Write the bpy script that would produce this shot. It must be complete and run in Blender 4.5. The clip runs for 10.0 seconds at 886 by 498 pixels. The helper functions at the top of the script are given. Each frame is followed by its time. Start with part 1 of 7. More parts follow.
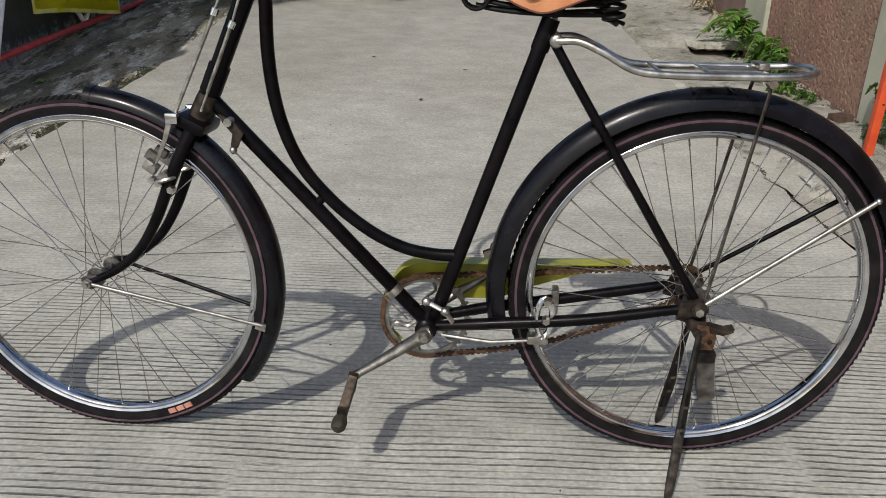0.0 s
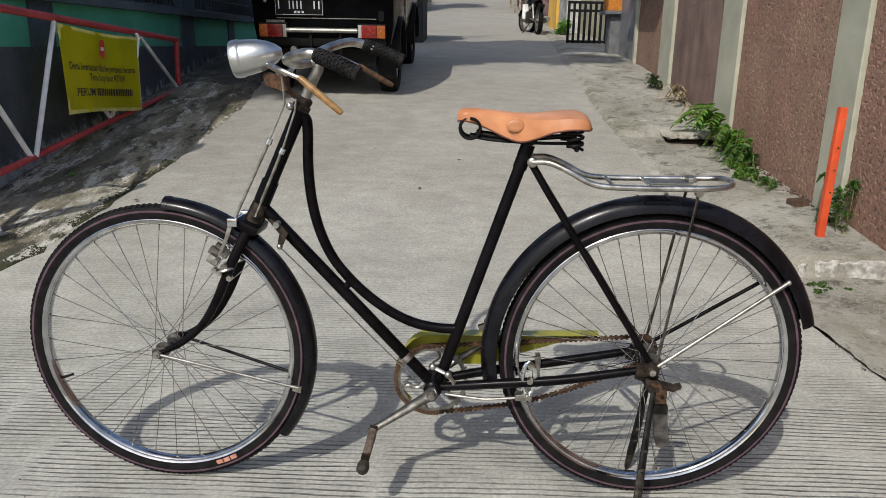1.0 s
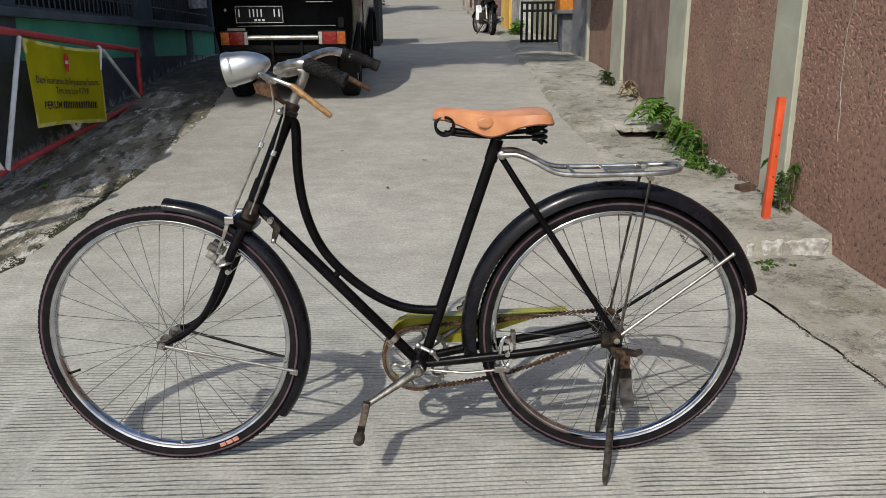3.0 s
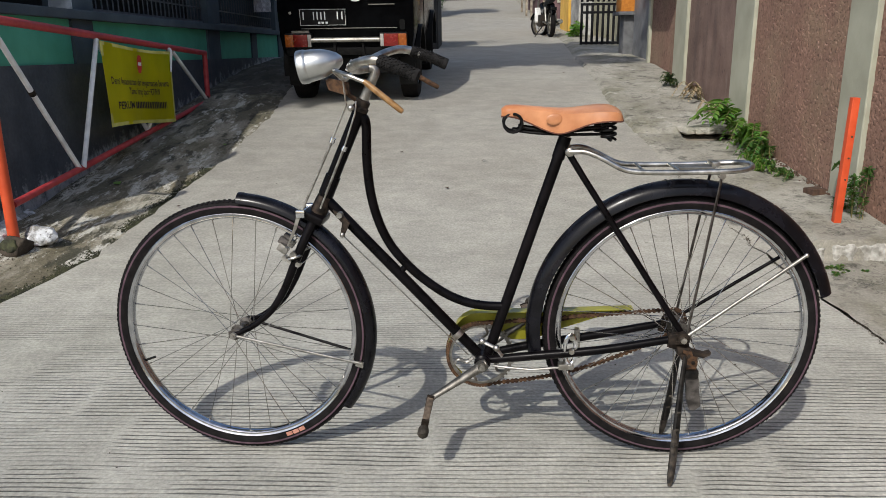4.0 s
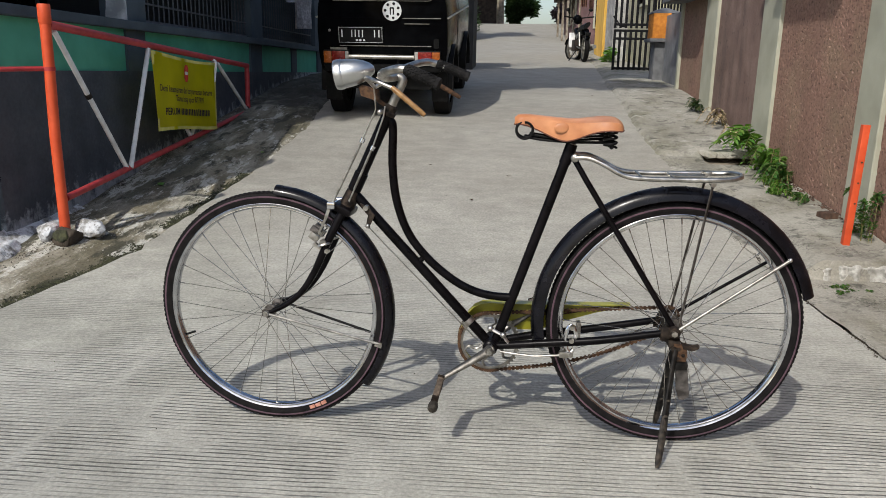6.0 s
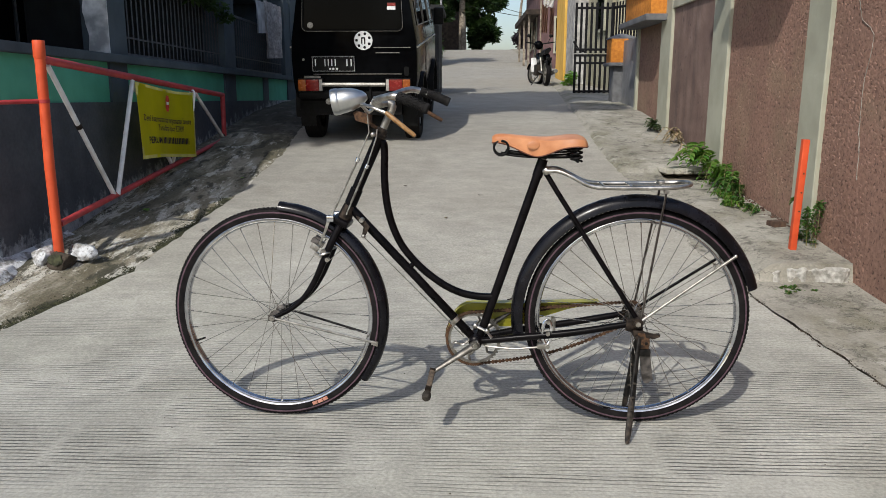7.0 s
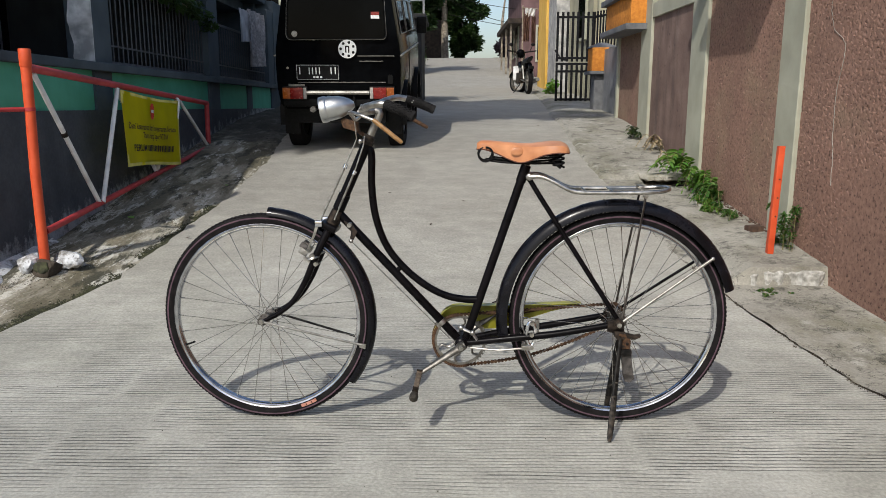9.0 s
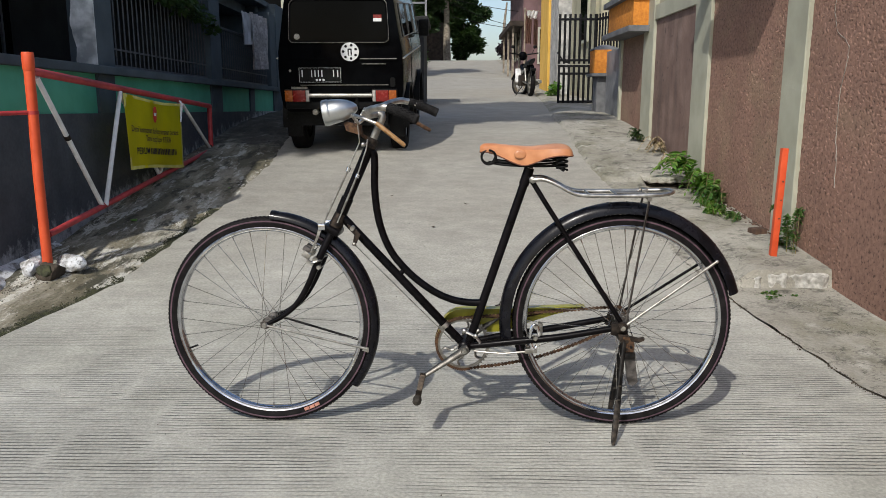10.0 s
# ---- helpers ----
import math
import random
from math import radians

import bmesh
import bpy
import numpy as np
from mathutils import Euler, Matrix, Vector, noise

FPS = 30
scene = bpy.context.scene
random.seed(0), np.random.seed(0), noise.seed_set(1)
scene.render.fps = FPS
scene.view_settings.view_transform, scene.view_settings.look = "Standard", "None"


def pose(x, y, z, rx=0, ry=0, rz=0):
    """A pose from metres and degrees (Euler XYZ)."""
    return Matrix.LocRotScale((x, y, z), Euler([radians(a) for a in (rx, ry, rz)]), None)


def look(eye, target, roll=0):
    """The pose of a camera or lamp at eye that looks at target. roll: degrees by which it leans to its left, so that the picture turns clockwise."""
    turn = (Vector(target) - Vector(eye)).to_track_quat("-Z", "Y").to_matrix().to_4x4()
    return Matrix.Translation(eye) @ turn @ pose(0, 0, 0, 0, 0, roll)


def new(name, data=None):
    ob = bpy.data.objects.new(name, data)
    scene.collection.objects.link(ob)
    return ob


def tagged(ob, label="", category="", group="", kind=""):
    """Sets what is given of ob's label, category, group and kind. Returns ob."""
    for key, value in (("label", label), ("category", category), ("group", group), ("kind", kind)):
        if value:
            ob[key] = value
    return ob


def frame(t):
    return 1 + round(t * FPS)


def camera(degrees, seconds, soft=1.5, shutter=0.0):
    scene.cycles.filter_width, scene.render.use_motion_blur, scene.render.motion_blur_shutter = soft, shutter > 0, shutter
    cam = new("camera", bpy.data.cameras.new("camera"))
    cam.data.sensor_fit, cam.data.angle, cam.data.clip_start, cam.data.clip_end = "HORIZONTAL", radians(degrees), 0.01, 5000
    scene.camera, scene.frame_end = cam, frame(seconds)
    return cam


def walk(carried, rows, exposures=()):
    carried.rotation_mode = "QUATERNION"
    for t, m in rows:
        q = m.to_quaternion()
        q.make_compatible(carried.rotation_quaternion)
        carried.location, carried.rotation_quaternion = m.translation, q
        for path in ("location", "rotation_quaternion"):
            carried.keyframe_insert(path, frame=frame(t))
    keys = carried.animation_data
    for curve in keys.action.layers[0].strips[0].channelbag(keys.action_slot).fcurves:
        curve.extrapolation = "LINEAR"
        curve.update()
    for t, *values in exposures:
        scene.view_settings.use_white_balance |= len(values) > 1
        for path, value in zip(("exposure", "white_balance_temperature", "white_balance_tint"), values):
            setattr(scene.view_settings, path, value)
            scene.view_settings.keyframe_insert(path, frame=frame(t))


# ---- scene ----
cam = camera(60.5, 10.0, 0.6)
PATH = [
    (0, (0.143, -1.41, 1.011), (0.101, 0.448, 0.273), 1.4),
    (0.5, (0.203, -1.638, 1.095), (0.029, 0.264, 0.502), 1.7),
    (1, (0.13, -1.759, 1.145), (0.098, 0.164, 0.596), 1.0),
    (1.5, (0.08, -1.864, 1.177), (0.115, 0.066, 0.657), 1.1),
    (2, (0.087, -1.912, 1.168), (0.189, 0.02, 0.661), 0.7),
    (2.2, (0.094, -1.924, 1.165), (0.201, 0.003, 0.643), 0.4),
    (3.3, (0.079, -1.947, 1.156), (0.114, -0.023, 0.611), -1.2),
    (3.5, (0.076, -1.953, 1.153), (0.065, -0.023, 0.631), -1.1),
    (4, (0.05, -1.961, 1.145), (-0.023, -0.036, 0.61), -0.8),
    (4.5, (0.046, -1.959, 1.151), (-0.027, -0.027, 0.64), -1.4),
    (5, (0.05, -1.981, 1.136), (-0.039, -0.06, 0.585), 0.4),
    (5.5, (0.081, -2.053, 1.129), (-0.014, -0.127, 0.6), 0.5),
    (5.7, (0.106, -2.117, 1.121), (-0.058, -0.192, 0.605), 1.3),
    (6.8, (0.059, -2.371, 1.135), (-0.005, -0.415, 0.725), -0.5),
    (7, (0.053, -2.463, 1.129), (-0.012, -0.508, 0.709), -0.0),
    (7.5, (0.049, -2.522, 1.13), (0.015, -0.556, 0.766), -0.0),
    (8, (0.041, -2.532, 1.13), (0.008, -0.573, 0.727), -0.0),
    (8.5, (0.043, -2.527, 1.128), (-0.004, -0.568, 0.73), -0.3),
    (9, (0.045, -2.524, 1.129), (0.024, -0.564, 0.729), -0.0),
    (9.5, (0.043, -2.521, 1.129), (0.015, -0.561, 0.733), -0.1),
    (10, (0.042, -2.519, 1.131), (0.015, -0.559, 0.737), -0.1),
]
walk(cam, [(t, look(eye, target, roll)) for t, eye, target, roll in PATH], [(0, -0.08), (0.5, -0.06), (1.0, 0.03), (2.0, 0.05), (3.5, 0.03), (10, 0.05)])

# ---- world and sun ----
SUN = Vector((0.405, 0.93, -1.0)).normalized()
world = bpy.data.worlds.new("sky")
scene.world = world
world.use_nodes = True
wn = world.node_tree.nodes
wl = world.node_tree.links
sky = wn.new("ShaderNodeTexSky")
sky.sky_type, sky.sun_disc = "NISHITA", False
sky.sun_elevation = math.asin(-SUN.z)
sky.sun_rotation = math.atan2(-SUN.x, -SUN.y)
sky.air_density, sky.dust_density, sky.ozone_density = 1.0, 2.2, 1.1
wl.new(sky.outputs[0], wn["Background"].inputs[0])
wn["Background"].inputs[1].default_value = 0.15
sun = new("sun", bpy.data.lights.new("sun", "SUN"))
sun.data.energy, sun.data.angle, sun.data.color = 3.3, radians(0.6), (1.0, 0.965, 0.895)
sun.matrix_world = look((0, 0, 20), Vector((0, 0, 20)) + SUN)


# ---- materials ----
def surface(name, a, b, scale=8.0, rough=0.7, metal=0.0, bump=0.0, bump_scale=60.0, big=0.8, stain=0.12, coat=0.0, rough_var=0.1, spec=0.4, rand=0.0):
    """Two colours mixed by noise, a larger noise that darkens in patches, and fine relief."""
    m = bpy.data.materials.new(name)
    m.use_nodes = True
    n, l = m.node_tree.nodes, m.node_tree.links
    bs = n["Principled BSDF"]
    tc = n.new("ShaderNodeTexCoord")
    co = tc.outputs["Object"]
    t1 = n.new("ShaderNodeTexNoise"); t1.inputs["Scale"].default_value = scale; t1.inputs["Detail"].default_value = 6
    t2 = n.new("ShaderNodeTexNoise"); t2.inputs["Scale"].default_value = big; t2.inputs["Detail"].default_value = 5
    l.new(co, t1.inputs["Vector"]); l.new(co, t2.inputs["Vector"])
    r1 = n.new("ShaderNodeMapRange"); r1.inputs[1].default_value, r1.inputs[2].default_value = 0.35, 0.65
    l.new(t1.outputs[0], r1.inputs[0])
    mix = n.new("ShaderNodeMix"); mix.data_type = "RGBA"
    mix.inputs[6].default_value, mix.inputs[7].default_value = (*a, 1), (*b, 1)
    l.new(r1.outputs[0], mix.inputs[0])
    r2 = n.new("ShaderNodeMapRange"); r2.inputs[1].default_value, r2.inputs[2].default_value = 0.3, 0.7
    r2.inputs[3].default_value, r2.inputs[4].default_value = 1.0 - stain, 1.0 + stain
    l.new(t2.outputs[0], r2.inputs[0])
    value = r2.outputs[0]
    if rand:
        oi = n.new("ShaderNodeObjectInfo")
        rr = n.new("ShaderNodeMapRange"); rr.inputs[3].default_value, rr.inputs[4].default_value = 1 - rand, 1 + rand
        l.new(oi.outputs["Random"], rr.inputs[0])
        mu = n.new("ShaderNodeMath"); mu.operation = "MULTIPLY"
        l.new(value, mu.inputs[0]); l.new(rr.outputs[0], mu.inputs[1])
        value = mu.outputs[0]
    hs = n.new("ShaderNodeHueSaturation")
    l.new(mix.outputs[2], hs.inputs["Color"]); l.new(value, hs.inputs["Value"])
    l.new(hs.outputs[0], bs.inputs["Base Color"])
    r3 = n.new("ShaderNodeMapRange"); r3.inputs[3].default_value, r3.inputs[4].default_value = max(0.02, rough - rough_var), min(1, rough + rough_var)
    l.new(t1.outputs[0], r3.inputs[0]); l.new(r3.outputs[0], bs.inputs["Roughness"])
    bs.inputs["Metallic"].default_value = metal
    bs.inputs["Specular IOR Level"].default_value = spec
    bs.inputs["Coat Weight"].default_value = coat
    bs.inputs["Coat Roughness"].default_value = 0.08
    if bump:
        t3 = n.new("ShaderNodeTexNoise"); t3.inputs["Scale"].default_value = bump_scale; t3.inputs["Detail"].default_value = 4
        l.new(co, t3.inputs["Vector"])
        bp = n.new("ShaderNodeBump"); bp.inputs["Strength"].default_value = 1.0; bp.inputs["Distance"].default_value = bump
        l.new(t3.outputs[0], bp.inputs["Height"]); l.new(bp.outputs[0], bs.inputs["Normal"])
    return m


M = {}
M["frame"] = surface("black_enamel", (0.002, 0.0017, 0.002), (0.005, 0.0042, 0.005), 30, 0.30, 0, 0.0004, 90, 4, 0.3, spec=0.10)
M["fender"] = surface("fender_enamel", (0.003, 0.003, 0.004), (0.007, 0.007, 0.010), 18, 0.26, 0, 0.0002, 60, 5, 0.3, coat=0.07, spec=0.2)
M["tyre"] = surface("tyre_rubber", (0.004, 0.0036, 0.0038), (0.011, 0.0096, 0.0098), 40, 0.75, 0, 0.0006, 160, 6, 0.2, spec=0.14)
M["stripe"] = surface("faded_pink_line", (0.055, 0.030, 0.043), (0.095, 0.054, 0.070), 40, 0.7, 0, 0, 60, 6, 0.25)
M["chrome"] = surface("chrome", (0.66, 0.67, 0.69), (0.80, 0.81, 0.82), 25, 0.14, 1, 0.0002, 60, 6, 0.15)
M["rim"] = surface("rim_chrome", (0.44, 0.45, 0.47), (0.62, 0.63, 0.65), 30, 0.10, 1, 0.0003, 60, 5, 0.25)
M["lampshell"] = surface("brushed_lamp_metal", (0.50, 0.51, 0.50), (0.64, 0.65, 0.64), 18, 0.34, 1, 0.0003, 40, 6, 0.2)
M["crank"] = surface("worn_crank_steel", (0.09, 0.084, 0.074), (0.18, 0.172, 0.155), 60, 0.42, 0.9, 0.0004, 150, 9, 0.3)
M["darksteel"] = surface("dark_steel", (0.05, 0.045, 0.04), (0.14, 0.13, 0.12), 60, 0.4, 0.8, 0.0004, 150, 9, 0.3)
M["dullchrome"] = surface("dull_chrome", (0.34, 0.32, 0.28), (0.60, 0.58, 0.54), 40, 0.34, 1, 0.0004, 120, 9, 0.3)
M["steel"] = surface("worn_steel", (0.20, 0.19, 0.17), (0.36, 0.35, 0.32), 60, 0.45, 0.9, 0.0004, 150, 9, 0.3)
M["spoke"] = surface("spoke_steel", (0.42, 0.41, 0.39), (0.58, 0.57, 0.55), 30, 0.2, 1, 0, 60, 6, 0.3)
M["rust"] = surface("rust", (0.035, 0.018, 0.010), (0.11, 0.058, 0.029), 90, 0.85, 0.2, 0.0008, 250, 12, 0.35)
M["grease"] = surface("greasy_dark_metal", (0.007, 0.0056, 0.005), (0.042, 0.031, 0.023), 60, 0.6, 0.15, 0.0008, 160, 12, 0.4, spec=0.2)
M["guard"] = surface("mustard_green_paint", (0.21, 0.20, 0.014), (0.29, 0.275, 0.026), 20, 0.38, 0, 0.0003, 60, 9, 0.3, coat=0.2)
M["leather"] = surface("tan_leather", (0.40, 0.155, 0.062), (0.56, 0.255, 0.118), 14, 0.46, 0, 0.0006, 320, 6, 0.16, coat=0.15)
M["thread"] = surface("dark_stitching", (0.08, 0.028, 0.018), (0.14, 0.05, 0.03), 60, 0.7)
M["rubber"] = surface("grip_rubber", (0.008, 0.008, 0.008), (0.022, 0.021, 0.021), 60, 0.85, 0, 0.0006, 200, 9, 0.2, spec=0.12)
M["wood"] = surface("varnished_lever_tube", (0.17, 0.085, 0.026), (0.30, 0.17, 0.065), 60, 0.4, 0, 0.0003, 200, 12, 0.25)
M["pedal"] = surface("dusty_pedal_rubber", (0.055, 0.040, 0.028), (0.15, 0.115, 0.083), 70, 0.8, 0, 0.001, 180, 12, 0.3)
M["standblack"] = surface("worn_black_stand", (0.004, 0.004, 0.004), (0.022, 0.020, 0.018), 45, 0.5, 0.0, 0.0006, 120, 12, 0.4, spec=0.14)
M["standgrey"] = surface("dusty_stand_plate", (0.035, 0.031, 0.028), (0.11, 0.10, 0.092), 45, 0.6, 0.2, 0.0006, 120, 12, 0.35)
M["footworn"] = surface("scraped_foot", (0.008, 0.007, 0.006), (0.06, 0.048, 0.038), 60, 0.7, 0.1, 0.001, 160, 14, 0.4)
M["foot"] = surface("bare_foot_metal", (0.018, 0.015, 0.012), (0.075, 0.065, 0.05), 70, 0.75, 0.3, 0.001, 160, 12, 0.3)
M["tag"] = surface("orange_tyre_label", (0.36, 0.15, 0.10), (0.48, 0.24, 0.18), 60, 0.6)

M["dirt"] = surface("packed_dirt", (0.16, 0.13, 0.10), (0.24, 0.21, 0.17), 6, 0.95, 0, 0.01, 25, 0.6, 0.25)
M["crumble"] = surface("crumbling_cement", (0.24, 0.235, 0.21), (0.50, 0.49, 0.455), 30, 0.95, 0, 0.010, 60, 5, 0.22)
M["oldslab"] = surface("stained_old_concrete", (0.25, 0.23, 0.195), (0.37, 0.345, 0.30), 3, 0.92, 0, 0.004, 70, 0.7, 0.28)
M["slate"] = surface("dark_slate_paint", (0.047, 0.064, 0.076), (0.072, 0.093, 0.108), 5, 0.75, 0, 0.001, 60, 1.2, 0.2)
M["green"] = surface("sea_green_paint", (0.070, 0.33, 0.215), (0.095, 0.40, 0.27), 5, 0.7, 0, 0.001, 60, 1.5, 0.15)
# near-black paint carries the porch interior's shade; the filler shed uses it too
M["unlitblack"] = surface("sooty_porch_wall", (0.014, 0.014, 0.014), (0.030, 0.030, 0.030), 4, 0.85, 0, 0.001, 60, 1.2, 0.25)
M["whitewall"] = surface("flaking_white_wall", (0.30, 0.32, 0.33), (0.78, 0.80, 0.80), 6, 0.85, 0, 0.002, 40, 3, 0.3)
M["rail"] = surface("rail_paint", (0.055, 0.060, 0.068), (0.095, 0.100, 0.11), 20, 0.6)
M["cream"] = surface("cream_grey_paint", (0.33, 0.33, 0.255), (0.41, 0.41, 0.325), 4, 0.8, 0, 0.001, 60, 1.2, 0.1)
M["orange"] = surface("orange_plaster", (0.50, 0.17, 0.022), (0.66, 0.26, 0.04), 22, 0.85, 0, 0.006, 40, 2, 0.12)
M["ledge"] = surface("grey_ledge", (0.10, 0.103, 0.11), (0.16, 0.163, 0.17), 9, 0.85, 0, 0.002, 60)
M["postorange"] = surface("orange_post_paint", (0.53, 0.066, 0.019), (0.63, 0.09, 0.028), 14, 0.5, 0, 0.0006, 60, 4, 0.12)
M["red"] = surface("red_gate_paint", (0.36, 0.030, 0.034), (0.47, 0.058, 0.058), 16, 0.5, 0, 0.0006, 60, 3, 0.2)
M["whitepaint"] = surface("white_strut_paint", (0.68, 0.68, 0.67), (0.82, 0.82, 0.81), 20, 0.55, 0, 0.0006, 60, 6, 0.2)
M["banner"] = surface("yellow_vinyl", (0.74, 0.68, 0.012), (0.82, 0.76, 0.022), 3, 0.5, 0, 0.003, 8, 3, 0.12)
bn, bl = M["banner"].node_tree.nodes, M["banner"].node_tree.links
thin = bn.new("ShaderNodeBsdfTranslucent")
thin.inputs[0].default_value = (0.82, 0.74, 0.02, 1)
half = bn.new("ShaderNodeMixShader")
half.inputs[0].default_value = 0.35
bl.new(bn["Principled BSDF"].outputs[0], half.inputs[1]); bl.new(thin.outputs[0], half.inputs[2])
bl.new(half.outputs[0], bn["Material Output"].inputs[0])
M["hem"] = surface("yellow_vinyl_hem", (0.60, 0.55, 0.10), (0.72, 0.66, 0.20), 8, 0.5, 0, 0.002, 30, 4, 0.15)
M["darkink"] = surface("black_print", (0.025, 0.018, 0.010), (0.045, 0.032, 0.016), 30, 0.6)
M["ink"] = surface("dark_print", (0.09, 0.06, 0.015), (0.13, 0.09, 0.02), 30, 0.6)
M["redink"] = surface("red_print", (0.50, 0.03, 0.015), (0.58, 0.05, 0.02), 30, 0.6)
M["vanblack"] = surface("black_car_paint", (0.0016, 0.0018, 0.0022), (0.003, 0.0034, 0.004), 12, 0.16, 0, 0, 60, 2, 0.3, spec=0.04)
M["vanglass"] = surface("tinted_glass", (0.0012, 0.0014, 0.0016), (0.002, 0.0023, 0.0026), 3, 0.06, 0, 0, 60, 2, 0.2, rough_var=0.03, spec=0.05)
M["plastic"] = surface("black_plastic", (0.004, 0.004, 0.004), (0.009, 0.009, 0.009), 30, 0.5, spec=0.12)
M["lampred"] = surface("red_lamp_lens", (0.15, 0.007, 0.006), (0.22, 0.012, 0.008), 40, 0.25, coat=0.4)
M["lampamber"] = surface("amber_lamp_lens", (0.25, 0.058, 0.008), (0.34, 0.09, 0.011), 40, 0.25, coat=0.4)
M["lampwhite"] = surface("clear_lamp_lens", (0.34, 0.32, 0.29), (0.42, 0.40, 0.37), 40, 0.25, coat=0.4)
M["white"] = surface("white_print", (0.62, 0.63, 0.62), (0.74, 0.75, 0.74), 20, 0.5)


def kit(name, rough=0.9):
    """A bare material and short ways to add noise, ranges and sums to it."""
    m = bpy.data.materials.new(name)
    m.use_nodes = True
    n, l = m.node_tree.nodes, m.node_tree.links
    bs = n["Principled BSDF"]
    bs.inputs["Roughness"].default_value = rough
    bs.inputs["Specular IOR Level"].default_value = 0.35
    co = n.new("ShaderNodeTexCoord").outputs["Object"]

    def noise_tex(scale, detail=5.0, stretch=None, rough=0.55):
        t = n.new("ShaderNodeTexNoise")
        t.inputs["Scale"].default_value, t.inputs["Detail"].default_value, t.inputs["Roughness"].default_value = scale, detail, rough
        vec = co
        if stretch:
            mp = n.new("ShaderNodeMapping"); mp.inputs["Scale"].default_value = stretch
            l.new(co, mp.inputs[0])
            vec = mp.outputs[0]
        l.new(vec, t.inputs["Vector"])
        return t.outputs[0]

    def span(v, a, b, c, d):
        r = n.new("ShaderNodeMapRange")
        for i, w in zip((1, 2, 3, 4), (a, b, c, d)):
            r.inputs[i].default_value = w
        l.new(v, r.inputs[0])
        return r.outputs[0]

    def calc(op, a, b=0.0):
        q = n.new("ShaderNodeMath"); q.operation = op
        for i, w in enumerate((a, b)):
            if isinstance(w, float):
                q.inputs[i].default_value = w
            else:
                l.new(w, q.inputs[i])
        return q.outputs[0]

    def chance(v):
        t = n.new("ShaderNodeTexWhiteNoise"); t.noise_dimensions = "1D"
        l.new(v, t.inputs["W"])
        return t.outputs["Value"]

    def blend(f, a, b):
        x = n.new("ShaderNodeMix"); x.data_type = "RGBA"
        for i, w in ((6, a), (7, b)):
            if isinstance(w, tuple):
                x.inputs[i].default_value = (*w, 1)
            else:
                l.new(w, x.inputs[i])
        l.new(f, x.inputs[0])
        return x.outputs[2]

    def finish(colour, value, height, distance, strength=0.8):
        hs = n.new("ShaderNodeHueSaturation")
        l.new(colour, hs.inputs["Color"]); l.new(value, hs.inputs["Value"])
        l.new(hs.outputs[0], bs.inputs["Base Color"])
        bp = n.new("ShaderNodeBump"); bp.inputs["Strength"].default_value, bp.inputs["Distance"].default_value = strength, distance
        l.new(height, bp.inputs["Height"]); l.new(bp.outputs[0], bs.inputs["Normal"])
        return m
    sep = n.new("ShaderNodeSeparateXYZ"); l.new(co, sep.inputs[0])
    return noise_tex, span, calc, chance, blend, finish, sep.outputs


